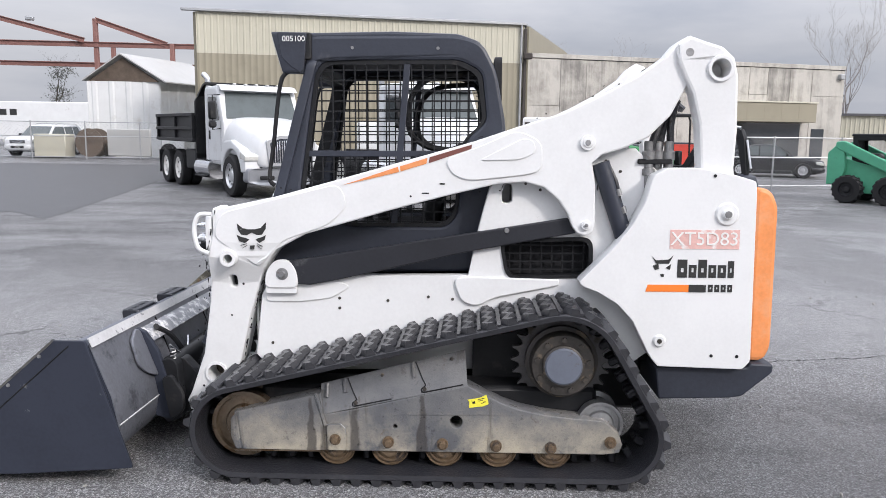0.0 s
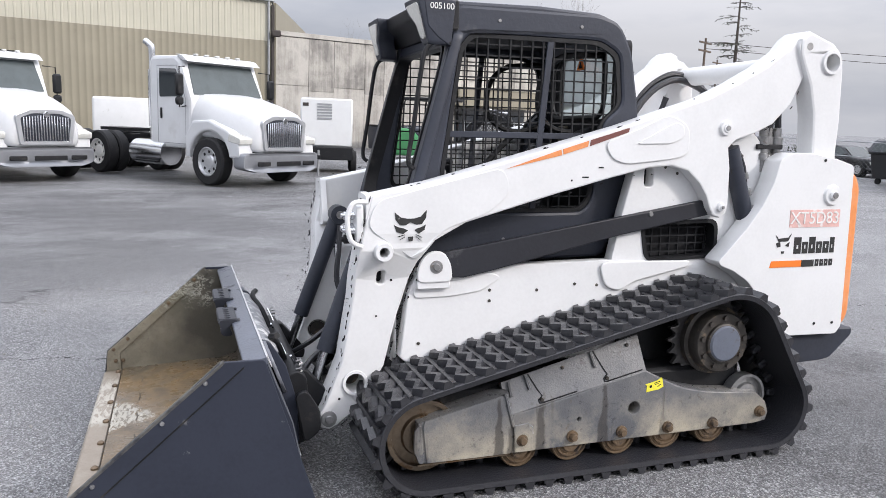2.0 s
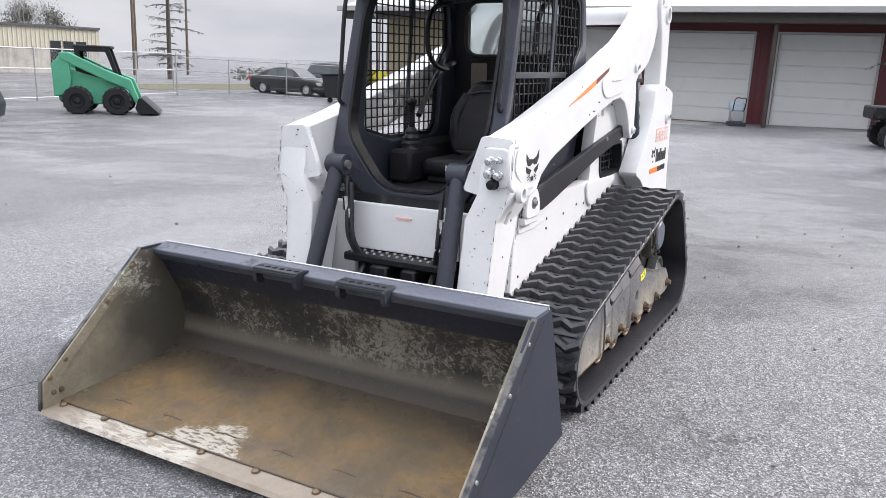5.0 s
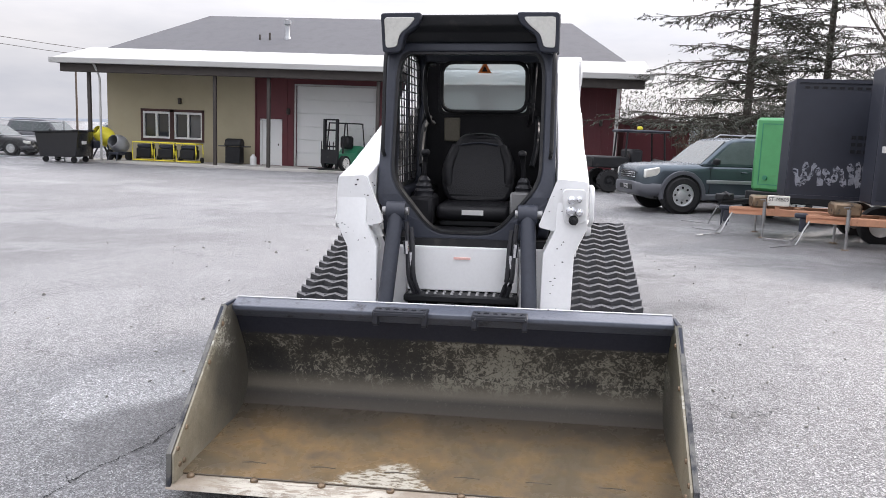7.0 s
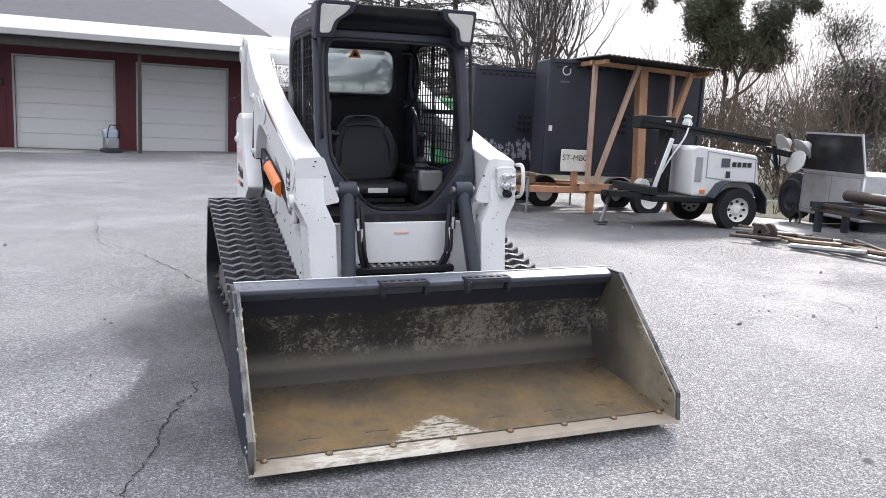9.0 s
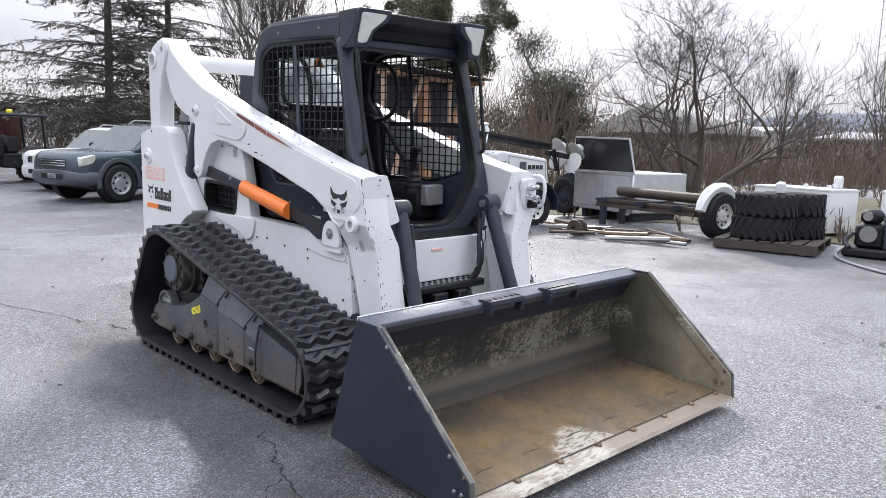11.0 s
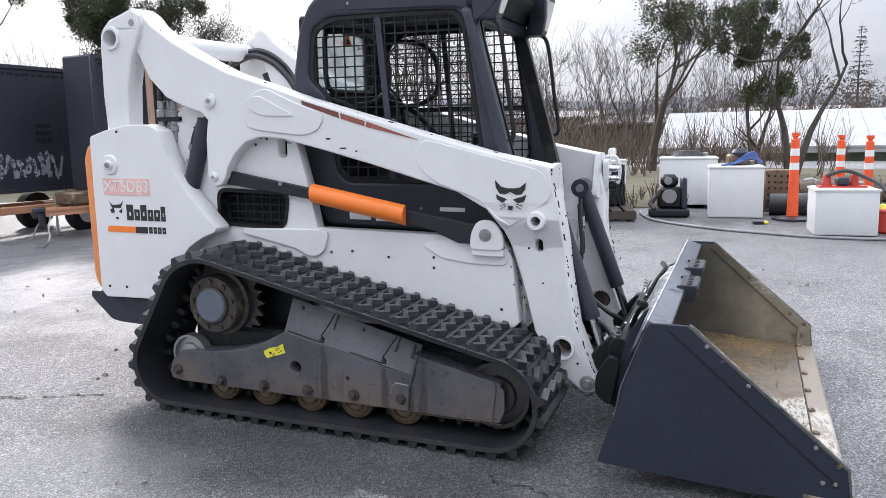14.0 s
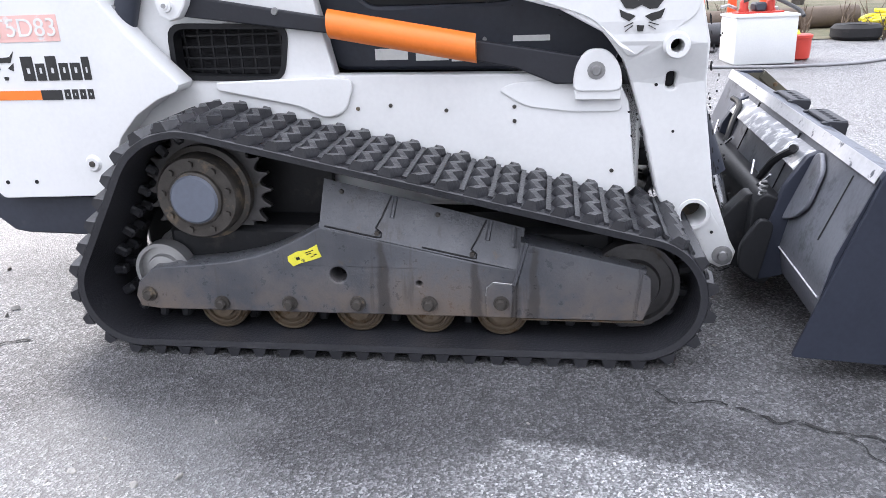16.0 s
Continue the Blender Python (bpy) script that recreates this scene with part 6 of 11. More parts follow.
LINK = [(-1.13, 1.93), (-1.16, 1.86), (-1.20, 1.78), (-1.235, 1.64), (-1.25, 1.44), (-1.24, 1.30), (-1.42, 1.30), (-1.405, 1.44), (-1.412, 1.60), (-1.405, 1.86), (-1.385, 1.94), (-1.33, 1.99), (-1.25, 2.015), (-1.18, 2.04), (-1.13, 2.0)]
REAR = [(-1.03, 1.405), (-1.10, 1.44), (-1.24, 1.44), (-1.40, 1.41), (-1.50, 1.38), (-1.505, 1.33), (-1.515, 0.53), (-1.48, 0.49), (-1.08, 0.50), (-1.04, 0.55), (-0.955, 0.72),
        (-0.88, 0.80), (-0.79, 0.855), (-0.715, 0.882), (-0.70, 0.905), (-0.76, 0.965), (-0.86, 1.07), (-0.94, 1.175), (-1.0, 1.29)]
CHASSIS = [(0.885, 0.50), (0.85, 0.80), (0.80, 0.90), (-0.175, 0.91), (-0.225, 1.15), (-0.275, 1.34), (-0.36, 1.42), (-0.62, 1.45), (-0.80, 1.53), (-0.97, 1.53), (-1.08, 1.42), (-1.08, 0.55), (-0.95, 0.45), (0.8, 0.42)]
WINDOW = fillet([(-0.34, 1.075), (-0.765, 1.09), (-0.765, 0.92), (-0.37, 0.905)], 0.05)
EYE = fillet([(-0.335, 1.36), (-0.385, 1.36), (-0.385, 1.265), (-0.335, 1.265)], 0.024)



def arm_lean(z):
    """How far the lower front of the arm is set inward."""
    for z0, g0, z1, g1 in ((0.87, 0.06, 1.0, 0.0), (0.40, 0.075, 0.87, 0.06), (0.0, 0.115, 0.40, 0.075)):
        if z0 <= z < z1:
            return g0 + (g1 - g0) * (z - z0) / (z1 - z0)
    return 0.0


for s, side in ((1, "left"), (-1, "right")):
    def lean(x, z, s=s):
        return Vector((0, -s * arm_lean(z) if x > 0.7 else 0.0, 0))


    ch = part("chassis_plate", plate(CHASSIS, s * 0.50, s * 0.57, holes=[WINDOW, EYE], bevel=0.006), M_WHITE, loader, "white side plate with bolt heads and chips")
    # Bolts along the sill.
    for bx, bz in ((0.60, 0.80), (0.46, 0.79), (0.46, 0.74), (0.22, 0.78), (0.02, 0.80), (-0.10, 0.79), (-0.45, 1.36), (-0.52, 1.33), (-0.83, 1.47), (-0.90, 1.42), (-0.86, 1.38), (0.80, 0.56)):
        part("bolt", lathe([(0.0075, s * 0.57), (0.0075, s * 0.573), (0.0, s * 0.574)], (bx, 0, bz), "y", 8), M_HUB, ch)
    # Raised lobe under the vent window.
    part("raised_panel", plate(fillet([(-0.10, 0.90), (-0.14, 0.78), (-0.22, 0.755), (-0.30, 0.80), (-0.62, 0.865), (-0.62, 0.895), (-0.2, 0.905)], 0.05), s * 0.57, s * 0.585, bevel=0.006), M_WHITE, ch)
    # Front stop bracket with its pin.
    br = part("arm_stop_bracket", plate(fillet([(0.825, 0.845), (0.815, 0.93), (0.77, 0.985), (0.70, 0.985), (0.665, 0.93), (0.655, 0.845)], 0.035), s * 0.590, s * 0.614, bevel=0.005), M_WHITE, ch, "white rounded bracket with a pin")
    part("pressed_flange", plate(fillet([(0.83, 0.77), (0.82, 0.885), (0.655, 0.885), (0.46, 0.875), (0.40, 0.85), (0.50, 0.79), (0.655, 0.77)], 0.03), s * 0.57, s * 0.578, bevel=0.004), M_WHITE, ch)
    part("bracket_pin", lathe([(0.0, s * 0.628), (0.013, s * 0.628), (0.016, s * 0.623), (0.017, s * 0.617), (0.030, s * 0.616), (0.030, s * 0.612)], (0.735, 0, 0.915), "y", 16), M_STEEL, br)
    part("bracket_ledge", span(0.665, 0.82, s * 0.578, s * 0.606, 0.815, 0.850, 0.004), M_WHITE, br)
    # Mesh behind the vent window.
    vent = part("vent_backing", plate(WINDOW, s * 0.47, s * 0.48), M_INSIDE, loader)
    g = bmesh.new()
    for i in range(8):
        x = -0.38 - i * 0.052
        add_box(g, (x, s * 0.515, 0.995), (0.007, 0.007, 0.165))
    for i in range(4):
        add_box(g, (-0.555, s * 0.519, 0.935 + i * 0.04), (0.40, 0.006, 0.007))
    part("vent_mesh", g, M_BLACK, vent, "black wire mesh over the side vent")
    f = plate(fillet([(-0.325, 1.09), (-0.78, 1.105), (-0.78, 0.905), (-0.36, 0.89)], 0.06), s * 0.512, s * 0.577, holes=[fillet([(-0.345, 1.073), (-0.76, 1.085), (-0.76, 0.922), (-0.375, 0.908)], 0.045)])
    part("vent_rim", f, M_BLACK, vent)

    # Rear upright, with boss, holes and black worn edge.
    up = part("rear_upright", plate(fillet(REAR, 0.012, 2), s * 0.585, s * 0.70, bevel=0.004), M_WHITE, loader, "white rear side panel with faded stickers")
    part("upright_boss", lathe([(0.0, s * 0.724), (0.020, s * 0.724), (0.025, s * 0.720), (0.026, s * 0.712), (0.048, s * 0.711), (0.056, s * 0.70)], (-1.372, 0, 1.228), "y", 24), M_WHITE, up)
    part("upright_boss", lathe([(0.010, s * 0.706), (0.012, s * 0.712), (0.024, s * 0.712), (0.032, s * 0.70)], (-1.083, 0, 0.625), "y", 20), M_WHITE, up)
    part("boss_bolt", lathe([(0.0, s * 0.716), (0.011, s * 0.716), (0.013, s * 0.702)], (-1.083, 0, 0.625), "y", 8), M_HUB, up)
    part("boss_bolt", lathe([(0.0, s * 0.730), (0.015, s * 0.730), (0.018, s * 0.722)], (-1.372, 0, 1.228), "y", 8), M_STEEL, up)
    for bx, bz in ((-1.33, 0.555), (-1.45, 0.553), (-1.31, 1.405)):
        part("bolt_hole", rod((bx, s * 0.698, bz), (bx, s * 0.7025, bz), 0.008, 8), M_BLACK, up)

    # Lift arm.
    arm = part("lift_arm", plate(ARM, s * 0.49, s * 0.645, holes=[circle(1.09, 0.40, 0.052, 24), fillet([(0.965, 0.905), (1.0, 0.905), (1.0, 0.845), (0.965, 0.845)], 0.016), circle(0.985, 0.995, 0.024, 16)], bevel=0.008, warp=lean), M_WHITE, loader, "white steel lift arm with scuffed edges")
    # Added dark plates stand in for the shade deep inside the arm's openings.
    part("slot_backing", span(0.95, 1.015, s * 0.515, s * 0.525, 0.83, 0.92), M_INSIDE, arm)
    part("boss_backing", rod((0.985, s * 0.52, 0.995), (0.985, s * 0.53, 0.995), 0.035, 12), M_INSIDE, arm)
    part("tube_backing", rod((1.09, s * 0.440, 0.40), (1.09, s * 0.446, 0.40), 0.05, 16), M_HUB, arm)
    part("torque_tube_end", lathe([(0.044, s * 0.43), (0.044, s * 0.577), (0.056, s * 0.577), (0.058, s * 0.57)], (1.09, 0, 0.40), "y", 28), M_WHITE, arm)
    part("boss", lathe([(0.022, s * 0.60), (0.022, s * 0.668), (0.038, s * 0.668), (0.044, s * 0.645)], (0.985, 0, 0.995), "y", 24), M_WHITE, arm)
    part("pivot_pin", lathe([(0.0, s * 0.577), (0.016, s * 0.577), (0.02, s * 0.569), (0.034, s * 0.567), (0.038, s * 0.545)], (1.205, 0, 0.24), "y", 20), M_STEEL, arm)
    for px, pz, r in ((-0.73, 1.555, 0.034), (-0.732, 1.168, 0.022), (-1.18, 1.965, 0.055)):
        boss = part("pin_boss", lathe([(0.0, s * 0.655), (r * 0.3, s * 0.655), (r * 0.36, s * 0.664), (r * 0.6, s * 0.664), (r * 0.66, s * 0.660), (r, s * 0.659), (r * 1.08, s * 0.645)], (px, 0, pz), "y", 24), M_WHITE, arm)
        part("pin_head", lathe([(0.0, s * 0.669), (r * 0.34, s * 0.669), (r * 0.4, s * 0.662)], (px, 0, pz), "y", 12), M_STEEL, boss)
    # Pressed stiffener on the arm.
    part("stiffener", plate(fillet([(-0.06, 1.475), (-0.10, 1.40), (-0.18, 1.375), (-0.42, 1.40), (-0.52, 1.42), (-0.52, 1.56), (-0.40, 1.615), (-0.26, 1.55)], 0.05), s * 0.645, s * 0.653, bevel=0.004), M_WHITE, arm)
    part("pressed_pocket", plate(fillet([(-0.22, 1.47), (-0.42, 1.475), (-0.49, 1.51), (-0.48, 1.565), (-0.43, 1.575)], 0.035), s * 0.653, s * 0.659, bevel=0.0025), M_WHITE, arm)
    part("front_cap", plate(fillet([(0.44, 1.36), (0.40, 1.25), (0.50, 1.16), (0.72, 1.085), (0.80, 1.0), (0.84, 0.95), (1.06, 1.1), (1.02, 1.215)], 0.05), s * 0.645, s * 0.651, bevel=0.003, warp=lean), M_WHITE, arm)
    # Orange and maroon flash along the arm.
    part("arm_stripe", plate([(0.425, 1.352), (0.16, 1.44), (0.155, 1.415)], s * 0.645, s * 0.6475), M_ORANGE_FADED if s > 0 else M_MAROON_FADED, arm)
    part("arm_stripe", plate([(0.15, 1.442), (0.02, 1.482), (0.025, 1.455), (0.148, 1.418)], s * 0.645, s * 0.6475), M_ORANGE_FADED if s > 0 else M_MAROON_FADED, arm)
    part("arm_stripe", plate([(0.01, 1.485), (-0.19, 1.545), (-0.187, 1.525), (0.015, 1.457)], s * 0.645, s * 0.6475), M_STRIPE_DARK, arm)
    # Small dark holes and scuffs.
    for bx, bz, r in ((0.75, 1.215, 0.008), (0.985, 1.165, 0.007), (0.61, 1.205, 0.004), (0.61, 1.17, 0.004), (0.10, 1.3, 0.005), (1.0, 0.70, 0.005), (1.16, 0.33, 0.006), (0.935, 0.86, 0.006)):
        g = arm_lean(bz) if bx > 0.7 else 0.0
        part("drilled_hole", rod((bx, s * (0.644 - g), bz), (bx, s * (0.6465 - g), bz), r, 8), M_BLACK, arm)
    part("scuff", box((0.03, s * 0.645, 1.315), (0.035, 0.003, 0.006)), M_BLACK, arm)
    part("scuff", box((-0.05, s * 0.645, 1.36), (0.025, 0.003, 0.007)), M_BLACK, arm)
    # Chipped paint along the edges, worst in front.
    rng = random.Random(31 + s)
    chips = bmesh.new()
    for (ax, az), (bx, bz) in zip(ARM, ARM[1:] + ARM[:1]):
        L = math.hypot(bx - ax, bz - az)
        ux, uz = (bx - ax) / L, (bz - az) / L
        front = ax > 0.8 and bx > 0.8
        for _ in range(int(L * (46 if front else 9)) + (1 if front else 0)):
            t, inset = rng.random() * L, rng.uniform(0.006, 0.013) if rng.random() < 0.7 else rng.uniform(0.013, 0.05)
            cx, cz = ax + ux * t - uz * inset, az + uz * t + ux * inset
            le, wi = rng.uniform(0.004, 0.022 if inset < 0.013 else 0.008), rng.uniform(0.002, 0.0045)
            g = 0.645 - (arm_lean(cz) if cx > 0.7 else 0.0) + 0.0012
            ring = []
            for j in range(6):
                a = 2 * math.pi * j / 6
                u, v = le * math.cos(a) * rng.uniform(0.6, 1.1), wi * math.sin(a) * rng.uniform(0.5, 1.2)
                ring.append(chips.verts.new((cx + u * ux - v * uz, s * g, cz + u * uz + v * ux)))
            chips.faces.new(ring)
    line = [q for q in ARM if q[0] > 1.03 and q[1] > 0.28]
    for _ in range(22):
        k4 = rng.randrange(len(line) - 1)
        (ax, az), (bx, bz) = line[k4], line[k4 + 1]
        t = rng.random()
        cx, cz = ax + (bx - ax) * t, az + (bz - az) * t
        L = math.hypot(bx - ax, bz - az)
        nx, nz = abs(az - bz) / L * 0.0016, (bx - ax) / L * 0.0016
        yc = s * (rng.uniform(0.50, 0.637) - arm_lean(cz))
        le, wi = rng.uniform(0.001, 0.005), rng.uniform(0.002, 0.009)
        ring = []
        for j in range(6):
            a = 2 * math.pi * j / 6
            u, v = wi * math.cos(a) * rng.uniform(0.5, 1.1), le * math.sin(a) * rng.uniform(0.5, 1.1)
            ring.append(chips.verts.new((cx + nx + v * (bx - ax) / L, yc + u, cz + nz + v * (bz - az) / L)))
        chips.faces.new(ring)
    for _ in range(10):
        yc, zc, le = s * rng.uniform(0.44, 0.63), rng.uniform(1.0, 1.22), rng.uniform(0.002, 0.008)
        chips.faces.new([chips.verts.new((1.0615, yc + le * rng.uniform(0.6, 1.6) * math.cos(j * 1.05), zc + le * math.sin(j * 1.05) * rng.uniform(0.5, 1))) for j in range(6)])
    ck = part("chipped_paint", chips, M_BLACK, arm, "black chips in the worn paint")
    tagged(ck, kind="stuff")
    # The head emblem, as a plain dark shape.
    em = bmesh.new()
    ex, ez = 0.868, 1.10
    for pl in ([(-.088, .072), (-.055, .048), (-.02, .042), (.02, .042), (.055, .050), (.090, .082), (.086, .045), (.062, .014), (.030, .012), (.0, .024), (-.030, .010), (-.062, .012), (-.084, .038)],
               [(-.092, .012), (-.078, -.022), (-.042, -.032), (-.014, -.014), (-.040, -.004), (-.066, .001)], [(.022, -.013), (.046, -.031), (.078, -.014), (.086, .012), (.060, .000), (.040, -.005)], [(-.014, -.046), (.016, -.044), (.012, -.066), (-.010, -.066)]):
        add_plate(em, [(ex - u * 0.8, ez + v * 0.9) for u, v in pl], s * 0.651, s * 0.6535)
    for u0, v0, u1, v1 in ((-.03, -.035, -.07, -.045), (-.03, -.045, -.06, -.06), (.03, -.035, .065, -.05), (.03, -.045, .06, -.065)):
        add_rod(em, (ex - u0 * 0.8, s * 0.652, ez + v0 * 0.9), (ex - u1 * 0.8, s * 0.652, ez + v1 * 0.9), 0.0016, 5)
    part("emblem", em, M_DECAL, arm, "worn black emblem shape")

    # Rear link with its open tube.
    ln = part("rear_link", plate(LINK, s * 0.555, s * 0.668, holes=[circle(-1.322, 1.893, 0.044, 24)], bevel=0.014), M_WHITE, loader, "white upright rear link")
    part("tube_end", lathe([(0.044, s * 0.53), (0.044, s * 0.68), (0.058, s * 0.68), (0.062, s * 0.668)], (-1.322, 0, 1.893), "y", 28), M_WHITE, ln)

    # Lift cylinder and its hose.
    lc = part("lift_cylinder", rod((-0.80, s * 0.60, 1.46), (-0.945, s * 0.60, 1.04), 0.043, 18), M_CHARCOAL, loader, "black hydraulic lift cylinder")
    part("cylinder_rod", rod((-0.945, s * 0.60, 1.04), (-1.0, s * 0.60, 0.88), 0.02, 12), M_CHROME, lc)
    part("cylinder_hose", tube(smooth_path([(-0.84, s * 0.615, 1.44), (-0.875, s * 0.62, 1.36), (-0.90, s * 0.62, 1.24), (-0.955, s * 0.62, 1.10)]), 0.011), M_RUBBER, lc)
    for t in (0.25, 0.5, 0.75):
        part("hose_fitting", rod((-0.855 - 0.1 * t, s * 0.625, 1.42 - 0.33 * t), (-0.865 - 0.1 * t, s * 0.625, 1.39 - 0.33 * t), 0.015, 10), M_STEEL, lc)

    # Long control link along the sill.
    L0, L1 = Vector((0.76, s * 0.585, 0.93)), Vector((-0.70, s * 0.60, 1.165))
    bar = bmesh.new()
    add_plate(bar, [(0.80, 0.87), (0.78, 0.965), (-0.665, 1.20), (-0.72, 1.13), (-0.20, 1.035), (0.47, 0.885), (0.6, 0.86)] if s > 0 else [(0.80, 0.87), (0.78, 0.945), (-0.665, 1.195), (-0.72, 1.13), (-0.20, 1.06), (0.47, 0.925), (0.6, 0.87)], s * 0.575, s * 0.605, bevel=0.006)
    cl = part("control_link", bar, M_LINK, loader, "charcoal steel control link")
    part("link_pin", lathe([(0.0, s * 0.610), (0.011, s * 0.610), (0.014, s * 0.60)], (-0.36, 0, 1.135), "y", 14), M_STEEL, cl)
    if s < 0:
        sl = bmesh.new()
        n = 8
        prof = [(0.052 * math.cos(a), 0.05 * math.sin(a)) for a in [math.radians(-80 + 160 * j / n) for j in range(n + 1)]]
        ringA = [sl.verts.new((-0.17, -0.600 - u, 1.090 + v)) for u, v in prof]
        ringB = [sl.verts.new((0.335, -0.600 - u, 0.995 + v)) for u, v in prof]
        for i in range(n):
            sl.faces.new((ringA[i], ringA[i + 1], ringB[i + 1], ringB[i]))
        sl.faces.new(ringA)
        sl.faces.new(ringB[::-1])
        part("safety_sleeve", sl, M_ORANGE, cl, "orange arm-support safety sleeve")

    # Tilt cylinder in front, with hoses.
    tcyl = part("tilt_cylinder", rod((0.99, s * 0.345, 1.05), (1.19, s * 0.375, 0.50), 0.040, 20), M_CHARCOAL, loader, "charcoal hydraulic tilt cylinder")
    part("cylinder_eye", lathe([(0.02, -0.05), (0.05, -0.05), (0.05, 0.05), (0.02, 0.05)], (0.985, s * 0.345, 1.055), "y", 18), M_CHARCOAL, tcyl)
    part("cylinder_rod", rod((1.19, s * 0.375, 0.50), (1.27, s * 0.385, 0.27), 0.022, 12), M_CHROME, tcyl)
    part("eye_pin", rod((0.985, s * 0.28, 1.055), (0.985, s * 0.42, 1.055), 0.022, 14), M_STEEL, tcyl)
    for k2, off in enumerate((0.29, 0.265)):
        part("tilt_hose", tube(smooth_path([(0.99, s * off, 1.0 - 0.03 * k2), (1.0, s * (off - 0.01), 0.86), (1.01, s * (off - 0.02), 0.70), (0.97, s * (off - 0.06), 0.58)]), 0.013), M_RUBBER, tcyl)
        part("hose_fitting", rod((1.0, s * off, 0.90 - 0.06 * k2), (1.0, s * (off - 0.004), 0.83 - 0.06 * k2), 0.018, 10), M_CHROME, tcyl)

    # Stickers, drawn as bars where they are brands; on the right side they read the other way along.
    def dx(v):
        return v if s > 0 else -2.44 - v

    dq = part("model_stripe", plate([(dx(-1.02), 0.895), (dx(-1.27), 0.895), (dx(-1.27), 0.862), (dx(-1.01), 0.862)] , s * 0.70, s * 0.7025), M_ORANGE, up, "orange and black model stripe")
    part("model_stripe_end", plate([(dx(-1.21), 0.896), (dx(-1.29), 0.896), (dx(-1.29), 0.861), (dx(-1.21), 0.861)], s * 0.7005, s * 0.7035), M_DECAL, dq)
    b = bmesh.new()
    x = -1.155
    for w, hh in ((0.045, 0.085), (0.035, 0.06), (0.04, 0.085), (0.035, 0.06), (0.038, 0.06), (0.028, 0.08)):
        add_plate(b, [(dx(x), 0.93), (dx(x - w), 0.93), (dx(x - w), 0.93 + hh), (dx(x), 0.93 + hh)], s * 0.70, s * 0.7025, holes=[[(dx(x - w * .35), 0.955), (dx(x - w * .65), 0.955), (dx(x - w * .65), 0.975), (dx(x - w * .35), 0.975)]])
        part("brand_bar", b, M_DECAL, up, "black brand marking, worn")
        b = bmesh.new()
        x -= w + 0.008
    b = bmesh.new()
    for i in range(4):
        x = -1.30 - i * 0.03
        add_plate(b, [(dx(x), 0.862), (dx(x - 0.022), 0.862), (dx(x - 0.022), 0.897), (dx(x), 0.897)], s * 0.70, s * 0.7025, holes=[[(dx(x - 0.008), 0.875), (dx(x - 0.014), 0.875), (dx(x - 0.014), 0.885), (dx(x - 0.008), 0.885)]])
    part("model_bars", b, M_DECAL, up)
    em2 = bmesh.new()
    for pl in ([(-.05, .045), (-.03, .025), (.03, .03), (.05, .05), (.03, .01), (-.03, .01)], [(-.045, .0), (-.02, .01), (-.015, -.015), (-.035, -.02)], [(.015, -.01), (.04, .008), (.035, -.02)], [(-.008, -.04), (.01, -.04), (.008, -.052), (-.006, -.052)]):
        add_plate(em2, [(dx(-1.085 - u), 0.985 + v) for u, v in pl], s * 0.70, s * 0.7025)
    part("emblem", em2, M_DECAL, up)
    st = part("number_sticker", plate([(-1.115, 1.155), (-1.435, 1.155), (-1.435, 1.065), (-1.115, 1.065)], s * 0.70, s * 0.7022), M_REDFADE, up, "faded red number sticker")
    lettering("sticker_number", "XT5D83", 0.088, M_PAPER, st, Matrix.Translation((-1.275, s * 0.7035, 1.11)) @ (pose(0, 0, 0, 90, 0, 180) if s > 0 else pose(0, 0, 0, 90, 0, 0)))

# Cross tubes, body, bonnet, tailgate and bumper.
part("rear_cross_tube", rod((-1.322, -0.53, 1.893), (-1.322, 0.53, 1.893), 0.058, 24), M_WHITE, loader, "white round cross tube between the links")
part("engine_bay", span(-1.46, -0.42, -0.47, 0.47, 0.46, 1.34, 0.03), M_INSIDE, loader)
part("bonnet", span(-1.46, -0.40, -0.50, 0.50, 1.345, 1.40, 0.03), M_WHITE, loader)
part("rear_deck", span(-1.48, -1.08, -0.585, 0.585, 0.50, 1.375, 0.02), M_WHITE, loader)
part("tailgate", plate(fillet([(-1.525, 1.355), (-1.60, 1.335), (-1.635, 1.26), (-1.635, 0.58), (-1.605, 0.515), (-1.525, 0.51)], 0.03), -0.63, 0.63, bevel=0.02), M_ORANGE_FADED, loader, "orange tailgate with rounded edges")
part("tailgate_seal", span(-1.53, -1.505, -0.60, 0.60, 0.53, 1.33), M_BLACK, loader)
part("rear_bumper", plate(fillet([(-1.08, 0.485), (-1.52, 0.488), (-1.53, 0.51), (-1.64, 0.505), (-1.64, 0.465), (-1.50, 0.345), (-1.44, 0.335), (-1.1, 0.325)], 0.012), -0.66, 0.66, bevel=0.01), M_CHARCOAL, loader, "dark bumper beam")
part("belly", span(-1.05, 0.86, -0.50, 0.50, 0.22, 0.50, 0.02), M_BLACK, loader)
part("front_panel", plate([(-0.30, 0.86), (0.30, 0.86), (0.30, 0.62), (-0.30, 0.62)], 0.885, 0.915, "x", bevel=0.008), M_WHITE, loader, "white front panel with a small sticker")
part("front_cheek", span(0.80, 0.90, -0.50, -0.30, 0.45, 0.86, 0.01), M_WHITE, loader)
part("front_cheek", span(0.80, 0.90, 0.30, 0.50, 0.45, 0.86, 0.01), M_WHITE, loader)
part("front_bulkhead", span(0.78, 0.885, -0.5, 0.5, 0.25, 0.90, 0.0), M_BLACK, loader)
st = part("step_grille", span(0.90, 1.02, -0.30, 0.30, 0.575, 0.615, 0.008), M_BLACK, loader, "black toothed footstep")
